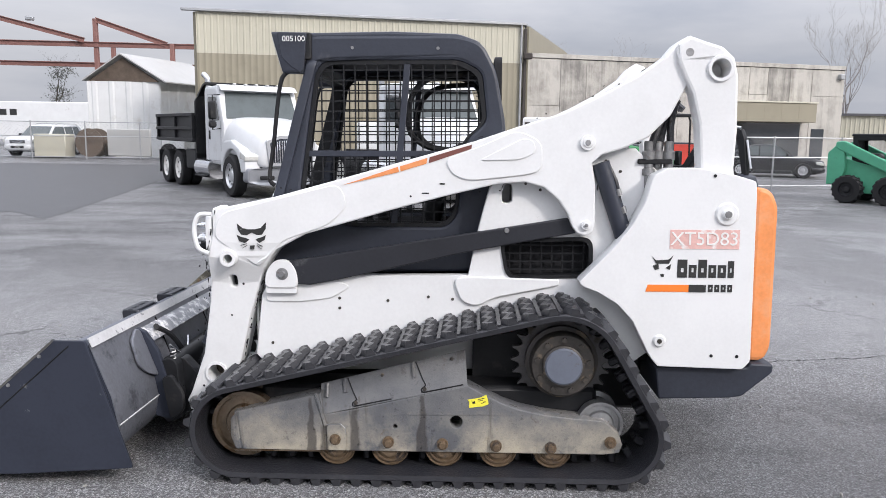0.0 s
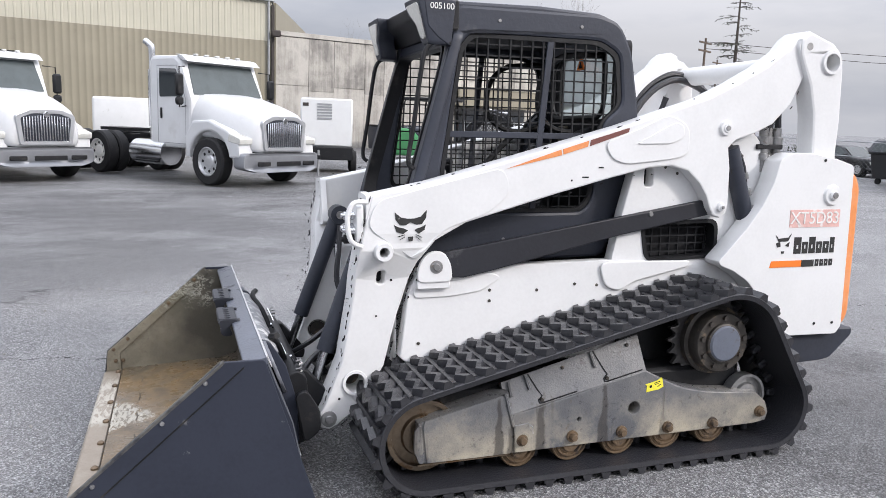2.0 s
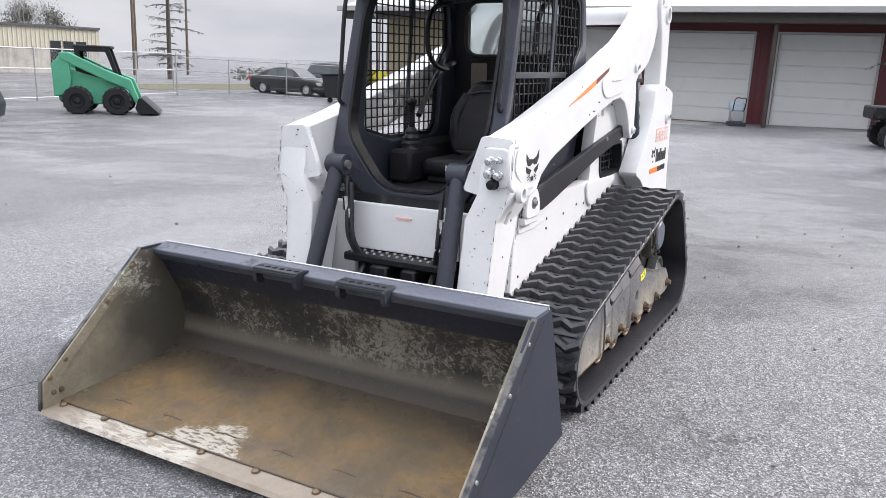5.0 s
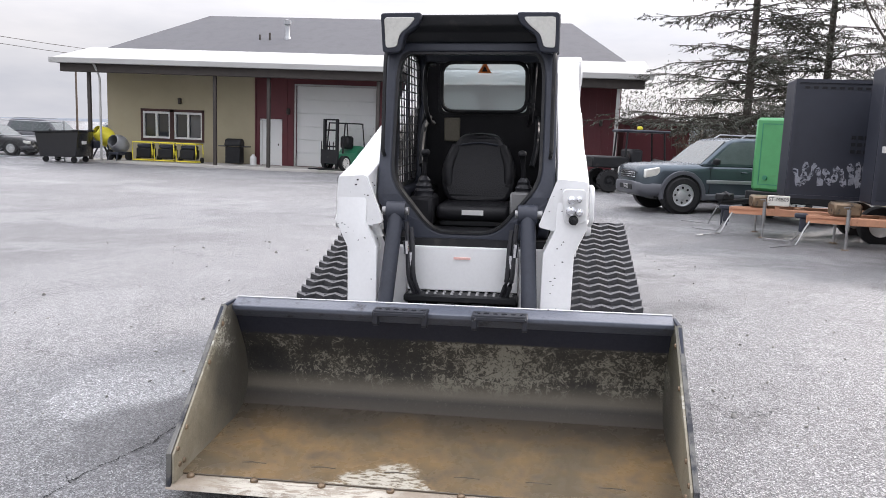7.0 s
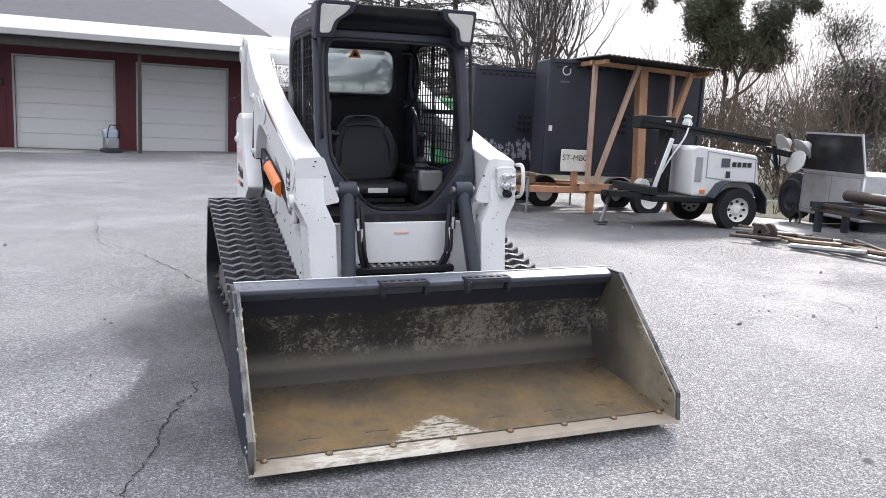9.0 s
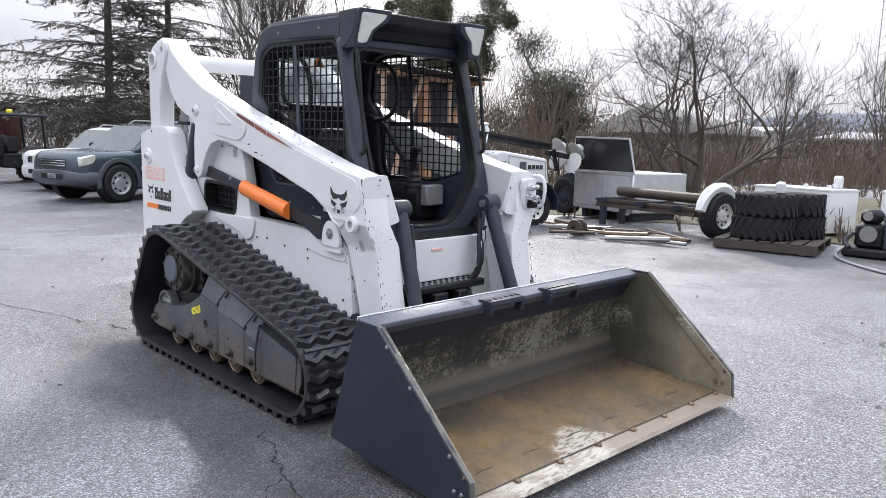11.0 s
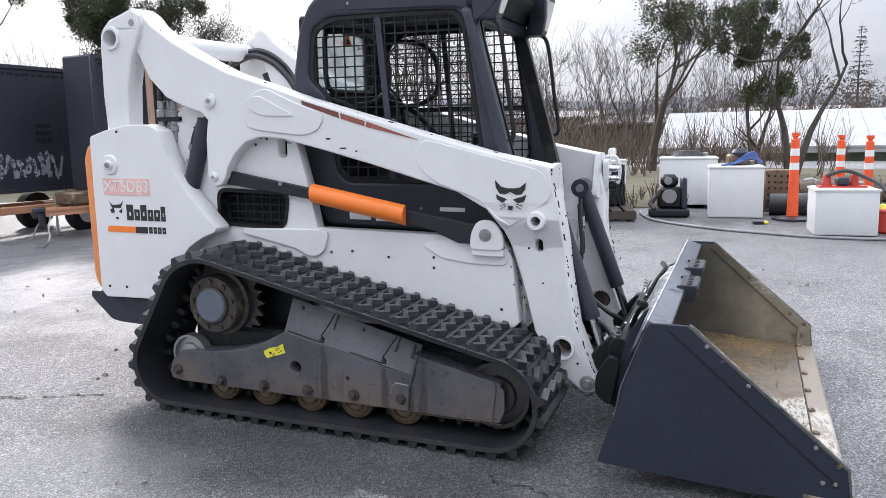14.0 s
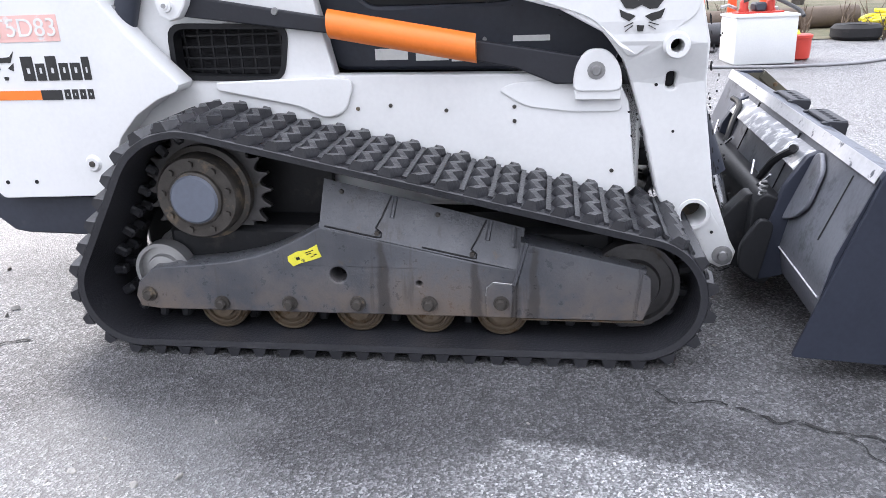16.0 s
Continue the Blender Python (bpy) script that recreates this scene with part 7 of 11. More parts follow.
for i in range(13):
    for j in range(2):
        part("grip_stud", rod((0.93 + j * 0.05, -0.27 + i * 0.045, 0.61), (0.93 + j * 0.05, -0.27 + i * 0.045, 0.622), 0.012, 8, 0.008), M_STEEL, st)
for k2, (y0, y1) in enumerate(((-0.12, -0.02), (0.06, 0.14))):
    part("valve_block", span(0.91, 1.05, y0, y1, 0.46, 0.575, 0.008), M_BLACK, loader)
b = bmesh.new()
add_box(b, (0.918, 0.0, 0.80), (0.006, 0.09, 0.012))
part("small_label", b, M_REDFADE, loader)
for s in (-1, 1):
    part("front_hose", tube(smooth_path([(0.96, s * 0.20, 0.57), (1.02, s * 0.20, 0.50), (1.10, s * 0.15, 0.46), (1.2, s * 0.12, 0.40), (1.28, s * 0.2, 0.33)]), 0.014), M_RUBBER, loader)

# Coupler block on the left arm and its guard hoop; hose guard on the right.
cp = part("coupler_block", plate(fillet([(0.515, 1.20), (0.635, 1.20), (0.64, 1.03), (0.53, 1.02)], 0.03), 1.07, 1.10, "x", bevel=0.006), M_WHITE, loader, "coupler plate with hydraulic quick connectors")
for y, z, r in ((0.562, 1.145, 0.017), (0.60, 1.15, 0.012), (0.56, 1.09, 0.020), (0.602, 1.085, 0.016), (0.575, 1.045, 0.020)):
    c = part("coupler", lathe([(0.0, 0.055), (r * 0.55, 0.055), (r * 0.6, 0.045), (r, 0.042), (r, 0.012), (r * 1.2, 0.01), (r * 1.2, 0.0)], (1.10, y, z), "x", 16), M_CHROME if z > 1.05 else M_BLACK, cp)
part("coupler_guard", tube(smooth_path([(1.06, 0.655, 1.21), (1.12, 0.66, 1.205), (1.145, 0.66, 1.14), (1.13, 0.66, 1.05), (1.08, 0.655, 1.02)], 5), 0.011), M_WHITE, cp)
part("arm_front_face", plate(fillet([(-0.64, 1.235), (-0.49, 1.245), (-0.43, 1.08), (-0.40, 1.0), (-0.49, 0.98), (-0.64, 0.98)], 0.02), 1.03, 1.06, "x"), M_WHITE, loader)
part("arm_front_face", plate(fillet([(0.64, 1.235), (0.49, 1.245), (0.43, 1.08), (0.40, 1.0), (0.49, 0.98), (0.64, 0.98)], 0.02), 1.03, 1.06, "x"), M_WHITE, loader)

# Hoses and fittings between the links.
for s in (1, -1):
    for i, (dx, dy) in enumerate(((0.0, 0.0), (0.05, -0.03), (0.10, -0.02))):
        hs = part("arm_hose", tube(smooth_path([(-1.03 - dx, s * (0.56 + dy), 1.42), (-1.04 - dx, s * (0.56 + dy), 1.52), (-1.08 - dx * 0.6, s * (0.55 + dy), 1.64), (-1.14 - dx * 0.3, s * (0.52 + dy), 1.76)]), 0.018), M_RUBBER, loader)
        part("hose_fitting", lathe([(0.0, 1.34), (0.020, 1.34), (0.022, 1.37), (0.022, 1.40), (0.033, 1.402), (0.033, 1.432), (0.024, 1.436), (0.024, 1.475), (0.031, 1.478), (0.031, 1.515), (0.023, 1.52), (0.023, 1.56), (0.018, 1.565), (0.0, 1.565)], (-1.033 - dx, s * (0.56 + dy), 0), "z", 10), M_STEEL, hs, "dull steel hose fitting")
    part("hose_clamp", span(-1.14, -0.98, s * 0.50, s * 0.585, 1.455, 1.48, 0.004), M_BLACK, loader)
    for k2 in range(2):
        o = 0.035 * k2
        part("crossover_hose", tube(smooth_path([(-0.90, s * (0.49 - o), 1.64), (-0.98, s * (0.50 - o), 1.775 - o), (-1.09, s * (0.50 - o), 1.865 - o), (-1.22, s * (0.49 - o), 1.905 - o), (-1.36, s * (0.47 - o), 1.86 - o), (-1.44, s * (0.43 - o), 1.76)]), 0.021), M_RUBBER, loader)

# ---- cab ----
CAB_SIDE = fillet([(0.645, 1.90), (0.62, 2.075), (-0.12, 2.075), (-0.235, 2.04), (-0.305, 1.91), (-0.355, 1.64), (-0.36, 1.36), (-0.30, 1.25), (-0.20, 0.91), (0.80, 0.89), (0.845, 1.05), (0.775, 1.32)], 0.05)
CAB_HOLE = fillet([(0.535, 1.955), (-0.13, 1.955), (-0.235, 1.90), (-0.262, 1.66), (-0.16, 1.57), (-0.115, 1.19), (-0.06, 1.135), (0.42, 1.135), (0.68, 1.20), (0.665, 1.36), (0.585, 1.90)], 0.04)


def spans_at(poly, v, axis):
    """Where the line at height v (axis 1) or at place v (axis 0) crosses an outline."""
    hits = []
    for i, p in enumerate(poly):
        q = poly[(i + 1) % len(poly)]
        a, b = p[axis], q[axis]
        if (a - v) * (b - v) < 0:
            t = (v - a) / (b - a)
            hits.append(p[1 - axis] + t * (q[1 - axis] - p[1 - axis]))
    hits.sort()
    return list(zip(hits[::2], hits[1::2]))


for s in (1, -1):
    fr = part("cab_side_frame", plate(CAB_SIDE, s * 0.395, s * 0.455, holes=[CAB_HOLE], bevel=0.016), M_CHARCOAL, loader, "charcoal cab side frame")
    screen = part("side_screen", plate(CAB_HOLE, s * 0.428, s * 0.446, holes=[[(0.2 + (px - 0.2) * 0.955, 1.54 + (pz - 1.54) * 0.955) for px, pz in CAB_HOLE]]), M_BLACK, loader, "black welded wire side screen")
    z = 1.16
    while z < 1.95:
        for a, b2 in spans_at(CAB_HOLE, z, 1):
            part("wire", box(((a + b2) / 2, s * 0.432, z), (b2 - a, 0.0065, 0.0065)), M_BLACK, screen)
        z += 0.050
    x = -0.225
    while x < 0.66:
        for a, b2 in spans_at(CAB_HOLE, x, 0):
            part("wire", box((x, s * 0.437, (a + b2) / 2), (0.0065, 0.0065, b2 - a)), M_BLACK, screen)
        x += 0.056
    part("screen_divider", box((0.165, s * 0.44, 1.55), (0.032, 0.012, 0.80), 0.003, Matrix.Translation((0.165, 0, 1.55)) @ Matrix.Rotation(radians(-5), 4, "Y") @ Matrix.Translation((-0.165, 0, -1.55))), M_CHARCOAL, screen)
    part("screen_divider", box((0.30, s * 0.44, 1.50), (0.72, 0.010, 0.030), 0.003), M_CHARCOAL, screen) if s > 0 else None
    # Grab handle in front of the post.
    part("grab_handle", tube(smooth_path([(0.64, s * 0.47, 1.90), (0.70, s * 0.455, 1.905), (0.75, s * 0.455, 1.87), (0.775, s * 0.455, 1.75), (0.80, s * 0.455, 1.55), (0.825, s * 0.455, 1.38), (0.80, s * 0.45, 1.34)], 5), 0.011), M_BLACK, loader, "bent black grab handle")
    for bx, bz in ((0.40, 2.015), (-0.02, 2.012), (0.70, 1.55), (0.655, 1.80), (0.10, 1.02), (0.35, 1.01)):
        part("screw_head", rod((bx, s * 0.454, bz), (bx, s * 0.459, bz), 0.008, 8), M_STEEL, fr)
    # Warning labels under the screen.
    if s < 0:
        for x0, x1, z0, z1 in ((-0.05, 0.07, 0.945, 0.985), (0.10, 0.22, 0.94, 0.98), (0.23, 0.42, 0.935, 0.965), (0.45, 0.58, 1.0, 1.02)):
            part("warning_label", plate([(x0, z0), (x1, z0), (x1, z1), (x0, z1)], s * 0.455, s * 0.4575), M_PAPER, fr)


def front_x(z):
    return 0.862 if z < 1.08 else 0.862 - (z - 1.08) * 0.27


ring_out = fillet([(-0.47, 1.965), (-0.485, 1.10), (-0.235, 0.825), (0.235, 0.825), (0.485, 1.10), (0.47, 1.965)], 0.05)
ring_in = fillet([(-0.38, 1.905), (-0.405, 1.80), (-0.405, 1.205), (-0.17, 0.925), (0.17, 0.925), (0.405, 1.205), (0.405, 1.80), (0.38, 1.905)], 0.09)
part("door_frame", plate(ring_out, -0.055, 0.0, "x", holes=[ring_in], bevel=0.014, warp=lambda y, z: Vector((front_x(z), 0, 0))), M_CHARCOAL, loader, "charcoal front door frame with a pointed sill")
part("door_seal", plate([(y * 1.01, z) for y, z in ring_in], -0.062, 0.006, "x", holes=[[(y * 0.97, 1.4 + (z - 1.4) * 0.978) for y, z in ring_in]], warp=lambda y, z: Vector((front_x(z), 0, 0))), M_BLACK, loader)
roof = part("cab_roof", plate(fillet([(0.66, 2.03), (0.66, 2.088), (0.2, 2.095), (-0.12, 2.082), (-0.225, 2.045), (-0.29, 1.93), (-0.25, 1.92), (-0.2, 2.0), (-0.1, 2.03)], 0.025), -0.45, 0.45, bevel=0.014), M_CHARCOAL, loader, "charcoal cab roof")
part("visor", plate(fillet([(0.60, 2.088), (0.75, 2.09), (0.735, 2.035), (0.68, 2.005), (0.64, 1.955), (0.60, 1.96)], 0.012), -0.47, 0.47, bevel=0.008), M_BLACK, loader, "black visor over the door")
for s in (1, -1):
    lp = part("work_lamp", plate([(s * y, z) for y, z in fillet([(0.475, 2.092), (0.25, 2.094), (0.27, 2.035), (0.35, 1.985), (0.375, 1.895), (0.475, 1.89)], 0.02)], 0.0, 0.09, "x", bevel=0.006, warp=lambda y, z: Vector((0.655 + (z - 1.9) * 0.28, 0, 0))), M_CHARCOAL, loader, "corner work lamp in a charcoal housing")
    part("lens", plate([(s * y, z) for y, z in fillet([(0.455, 2.07), (0.285, 2.07), (0.31, 2.035), (0.375, 1.985), (0.395, 1.92), (0.455, 1.915)], 0.018)], 0.086, 0.097, "x", bevel=0.003, warp=lambda y, z: Vector((0.655 + (z - 1.9) * 0.28, 0, 0))), M_LAMP, lp, "clouded clear lens")
    part("cheek", plate(fillet([(0.62, 2.085), (0.77, 2.09), (0.75, 1.97), (0.70, 1.92), (0.64, 1.885)], 0.012), s * 0.455, s * 0.478, bevel=0.005), M_CHARCOAL, lp)
lettering("chalk_number", "005100", 0.038, M_PAPER, roof, Matrix.Translation((0.685, 0.4795, 2.055)) @ pose(0, 0, 0, 90, 0, 180))
# Rear of the cab.
rear_ring = fillet([(-0.40, 1.98), (-0.40, 0.95), (0.40, 0.95), (0.40, 1.98)], 0.04)
rear_hole = fillet([(-0.30, 1.935), (-0.30, 1.585), (0.30, 1.585), (0.30, 1.935)], 0.05)
part("rear_wall", plate(rear_ring, -0.335, -0.30, "x", holes=[rear_hole]), M_INSIDE, loader)
rw = part("rear_window", plate(rear_hole, -0.325, -0.317, "x"), M_GLASS, loader, "scratched rear window")
rw.visible_shadow = False
part("window_seal", plate([(y * 1.04, 1.76 + (z - 1.76) * 1.06) for y, z in rear_hole], -0.312, -0.295, "x", holes=[[(y * 0.96, 1.76 + (z - 1.76) * 0.94) for y, z in rear_hole]], bevel=0.004), M_BLACK, rw)
part("window_guard", tube([(-0.255, y, z) for y, z in fillet([(-0.285, 1.925), (-0.285, 1.60), (0.285, 1.60), (0.285, 1.925)], 0.09, 5)], 0.014, 8, True), M_BLACK, loader, "black tube guard round the rear window")
for s in (1, -1):
    part("lap_bar", tube(smooth_path([(-0.20, s * 0.33, 1.90), (0.02, s * 0.34, 1.88), (0.12, s * 0.34, 1.78), (0.13, s * 0.33, 1.62), (0.05, s * 0.32, 1.54), (-0.06, s * 0.31, 1.52)], 5), 0.015), M_BLACK, loader, "padded black lap bar, raised")
part("cab_floor", span(-0.30, 0.84, -0.395, 0.395, 0.86, 0.90), M_INSIDE, loader)
for s in (1, -1):
    part("side_trim", span(-0.28, 0.30, s * 0.30, s * 0.392, 0.90, 1.12, 0.03), M_INSIDE, loader)
part("warning_tag", plate([(-0.045, 1.855), (0.045, 1.855), (0.0, 1.93)], -0.275, -0.270, "x"), M_ORANGE, loader, "orange triangular warning tag")
part("tag_mark", plate([(-0.018, 1.865), (0.018, 1.865), (0.0, 1.90)], -0.270, -0.267, "x"), M_BLACK, loader)
part("back_pad", span(-0.30, -0.285, -0.27, -0.16, 1.40, 1.56, 0.01), mat("dusty_panel", (0.16, 0.145, 0.11), 0.7), loader)
# Seat.
seat = part("operator_seat", box((0.16, 0, 0.985), (0.44, 0.46, 0.10), 0.04, None, 3), M_SEAT, loader, "black vinyl suspension seat")
bk = [(0.88 * y, z) for y, z in [(-0.21, 1.02), (-0.262, 1.10), (-0.272, 1.24), (-0.225, 1.31), (-0.175, 1.40), (-0.13, 1.45), (0.0, 1.465), (0.13, 1.45), (0.175, 1.40), (0.225, 1.31), (0.272, 1.24), (0.262, 1.10), (0.21, 1.02)]]
part("seat_back", plate(fillet(bk, 0.05), 0.0, 0.085, "x", bevel=0.03, warp=lambda y, z: Vector((-0.03 - (z - 1.0) * 0.22 + abs(y) * 0.18, 0, 0))), M_SEAT, seat)
part("back_panel", plate(fillet([(-0.12, 1.05), (-0.13, 1.25), (-0.10, 1.36), (0.10, 1.36), (0.13, 1.25), (0.12, 1.05)], 0.04), 0.08, 0.105, "x", bevel=0.012, warp=lambda y, z: Vector((-0.03 - (z - 1.0) * 0.22, 0, 0))), M_SEAT, seat)
for s in (1, -1):
    part("side_bolster", tube(smooth_path([(0.02, s * 0.165, 1.05), (0.035, s * 0.190, 1.15), (0.02, s * 0.190, 1.26), (-0.03, s * 0.145, 1.37)]), 0.038, 10), M_SEAT, seat)
part("head_seam", tube(smooth_path([(0.012, -0.12, 1.385), (0.008, 0.0, 1.40), (0.012, 0.12, 1.385)]), 0.006, 6), M_CHARCOAL, seat)
part("seat_label", box((0.385, 0.0, 0.99), (0.006, 0.13, 0.03)), M_PAPER, seat)
part("seat_base", span(-0.05, 0.36, -0.2, 0.2, 0.90, 0.94, 0.01), M_BLACK, seat)
for s in (1, -1):
    js = part("joystick", tube([(0.36, s * 0.30, 1.20), (0.37, s * 0.295, 1.29), (0.385, s * 0.29, 1.33)], [0.014, 0.016, 0.02], 10), M_SEAT, loader, "black control lever with rubber boot")
    part("boot", lathe([(0.062, 1.08), (0.055, 1.10), (0.06, 1.115), (0.046, 1.13), (0.05, 1.145), (0.036, 1.165), (0.038, 1.18), (0.018, 1.205)], (0.36, s * 0.30, 0), "z", 18), M_RUBBER, js)
    part("knob", box((0.39, s * 0.288, 1.345), (0.075, 0.05, 0.04), 0.018, None, 3), M_SEAT, js)
    part("console", span(0.16, 0.48, s * 0.235, s * 0.385, 0.90, 1.085, 0.02), M_INSIDE, js)
    part("restraint_arm", tube(smooth_path([(-0.24, s * 0.36, 1.56), (-0.05, s * 0.365, 1.50), (0.10, s * 0.36, 1.36), (0.22, s * 0.34, 1.26)]), 0.017), M_BLACK, loader)
part("grey_cover", span(0.50, 0.56, 0.23, 0.38, 1.0, 1.13, 0.01), mat("grey_plastic", (0.22, 0.22, 0.22), 0.5), loader)
part("headliner", span(-0.25, 0.60, -0.395, 0.395, 1.985, 2.02, 0.01), M_INSIDE, loader)

# ---- undercarriage and tracks ----
CIRCLES = ((-0.85, 0.235, 0.205), (-0.60, 0.53, 0.275), (0.87, 0.245, 0.215))


def hull(points):
    pts = sorted(set(points))

    def half(seq):
        out = []
        for p in seq:
            while len(out) > 1 and (out[-1][0] - out[-2][0]) * (p[1] - out[-2][1]) - (out[-1][1] - out[-2][1]) * (p[0] - out[-2][0]) <= 0:
                out.pop()
            out.append(p)
        return out
    a, b2 = half(pts), half(pts[::-1])
    return a[:-1] + b2[:-1]


def track_path(grow, n):
    """Evenly spaced places round the track with their outward directions."""
    raw = hull([p for cx, cz, r in CIRCLES for p in circle(cx, cz, r + grow, 96)])
    pts = [Vector((p[0], 0, p[1])) for p in raw]
    seg = [(pts[(i + 1) % len(pts)] - pts[i]).length for i in range(len(pts))]
    total, out = sum(seg), []
    for k3 in range(n):
        d, i = total * k3 / n, 0
        while d > seg[i]:
            d -= seg[i]
            i += 1
        t = (pts[(i + 1) % len(pts)] - pts[i]).normalized()
        out.append((pts[i] + t * d, t))
    return out, total


ROWS = 54
Y0, Y1 = 0.535, 0.985
row = bmesh.new()
# One wavy bar across the belt, its crest narrower than its foot.
N = 16
secs = []
for j in range(N + 1):
    y = Y0 - 0.002 + (Y1 - Y0 + 0.004) * j / N
    ph = 4 * math.pi * j / N * 1.0
    xo = 0.015 * math.cos(2 * ph)
    hgt = 0.031 - 0.005 * (1 - abs(math.cos(ph)))
    secs.append([row.verts.new((x, y, z)) for x, z in ((xo - 0.025, 0.0), (xo - 0.013, hgt), (xo + 0.012, hgt), (xo + 0.026, 0.0))])
for p, q in zip(secs, secs[1:]):
    for i in range(3):
        row.faces.new((p[i], p[i + 1], q[i + 1], q[i]))
row.faces.new(secs[0])
row.faces.new(secs[-1][::-1])
# A low rib between the rows.
add_box(row, (0.048, (Y0 + Y1) / 2, 0.004), (0.016, Y1 - Y0 - 0.04, 0.010))
ROW_MESH = finish(row, M_TREAD, 25)

LUG_MESH = finish(box((0, 0, 0), (0.035, 0.045, 0.05), 0.008), M_RUBBER, 25)
outer, LONG = track_path(0.0, 216)
inner, _ = track_path(-0.026, 216)
for s in (1, -1):
    bt = bmesh.new()
    secs = []
    for (p, t), (q, _) in zip(outer, inner):
        n2 = Vector((t.z, 0, -t.x))
        sec = [(p, Y0), (p - n2 * 0.004, Y0 - 0.004), (q, Y0), (q, Y0 + 0.16), (q - n2 * 0.0, Y1 - 0.16), (q, Y1), (p - n2 * 0.004, Y1 + 0.004), (p, Y1)]
        secs.append([bt.verts.new((v.x, s * y, v.z)) for v, y in sec])
    m = len(secs)
    for i in range(m):
        a, b2 = secs[i], secs[(i + 1) % m]
        for j in range(8):
            bt.faces.new((a[j], a[(j + 1) % 8], b2[(j + 1) % 8], b2[j]))
    trk = part("rubber_track", bt, M_RUBBER, loader, "worn black rubber track")
    # Drive lugs on the inside.
    pts, _ = track_path(-0.026, ROWS)
    for p, t in pts:
        n2 = Vector((t.z, 0, -t.x))
        for yc in (0.69, 0.77):
            part("drive_lug", LUG_MESH, None, trk, at=Matrix(((t.x, 0, n2.x, p.x - n2.x * 0.02), (0, 1, 0, s * yc), (t.z, 0, n2.z, p.z - n2.z * 0.02), (0, 0, 0, 1))))
    pts, _ = track_path(-0.001, ROWS)
    for p, t in pts:
        n2 = Vector((t.z, 0, -t.x))
        mm = Matrix(((t.x, 0, n2.x, p.x), (0, 1, 0, 0), (t.z, 0, n2.z, p.z), (0, 0, 0, 1)))
        if s < 0:
            mm = mm @ Matrix.Translation((0, -(Y0 + Y1), 0))
        part("tread_bar", ROW_MESH, None, trk, at=mm)

    # Track frame.
    F_LOW = [(0.495, 0.412), (0.485, 0.312), (0.347, 0.337), (0.018, 0.413), (-0.178, 0.457), (-0.267, 0.409), (-0.34, 0.375), (-0.416, 0.348), (-0.52, 0.326), (-0.65, 0.311), (-0.80, 0.30), (-0.866, 0.245), (-0.885, 0.19), (-0.872, 0.15), (-0.80, 0.14), (0.86, 0.137), (0.885, 0.142), (0.90, 0.318)]
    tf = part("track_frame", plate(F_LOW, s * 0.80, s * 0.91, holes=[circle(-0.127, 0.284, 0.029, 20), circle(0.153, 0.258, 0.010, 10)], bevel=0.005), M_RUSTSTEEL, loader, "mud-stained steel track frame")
    part("frame_core", span(-0.78, 0.80, s * 0.60, s * 0.80, 0.20, 0.42, 0.02), M_BLACK, tf)
    part("frame_backing", plate([(-0.20, 0.60), (-0.72, 0.72), (-0.86, 0.35), (-0.60, 0.30), (-0.20, 0.40)], s * 0.60, s * 0.64), M_BLACK, tf)

    def skirt(x, f, out=0.0):
        """A place on the sloping upper face of the frame, f from its fold up to its top."""
        z0 = 0.457 - 0.218 * (x + 0.178)
        z1 = 0.608 - 0.256 * (x + 0.178)
        return Vector((x + 0.012 * f, s * (0.910 - 0.070 * f + out), z0 + (z1 - z0) * f + out * 0.45))
    sk, ring = bmesh.new(), []
    for i in range(9):
        x = -0.178 + 0.672 * i / 8
        ring.append([sk.verts.new(p) for p in (skirt(x, 0), skirt(x, 1), skirt(x, 1, -0.03), skirt(x, 0, -0.03))])
    for p, q in zip(ring, ring[1:]):
        for j in range(4):
            sk.faces.new((p[j], p[(j + 1) % 4], q[(j + 1) % 4], q[j]))
    sk.faces.new(ring[0])
    sk.faces.new(ring[-1][::-1])
    part("sloping_skirt", sk, M_RUSTSTEEL, tf)
    # Access covers with a bolted corner, a seam round them and a tab over each.
    for x0, x1 in ((-0.160, 0.030), (0.168, 0.348)):
        part("cover_seam", tube([skirt(x0, 0.05, 0.001), skirt(x1 - 0.012, 0.05, 0.001), skirt(x1, 0.07, 0.001), skirt(x1, 0.16, 0.001), skirt(x1 - 0.02, 0.24, 0.001), skirt(x1 - 0.006, 0.45, 0.001), skirt(x1 + 0.02, 0.97, 0.001)], 0.0032, 5), M_BLACK, tf)
        c = skirt(x1 - 0.014, 0.14)
        part("bolt", lathe([(0.0, s * 0.010), (0.008, s * 0.009), (0.010, 0.0)], c, "y", 8), M_HUB, tf)
        part("bolt", lathe([(0.0, s * 0.008), (0.007, s * 0.007), (0.009, 0.0)], skirt((x0 + x1) / 2 - 0.05, 0.82), "y", 8), M_HUB, tf)
        part("tab", rod(skirt(x1 + 0.036, 0.98, 0.004), skirt(x1 + 0.030, 0.52, 0.006), 0.0075, 6), M_RUSTSTEEL, tf)
    part("tab", rod(skirt(0.462, 0.95, 0.006), skirt(0.466, 0.50, 0.008), 0.008, 6), M_RUSTSTEEL, tf)
    part("rib", rod((0.517, s * 0.918, 0.413), (0.474, s * 0.918, 0.262), 0.0075, 6), M_RUSTSTEEL, tf)
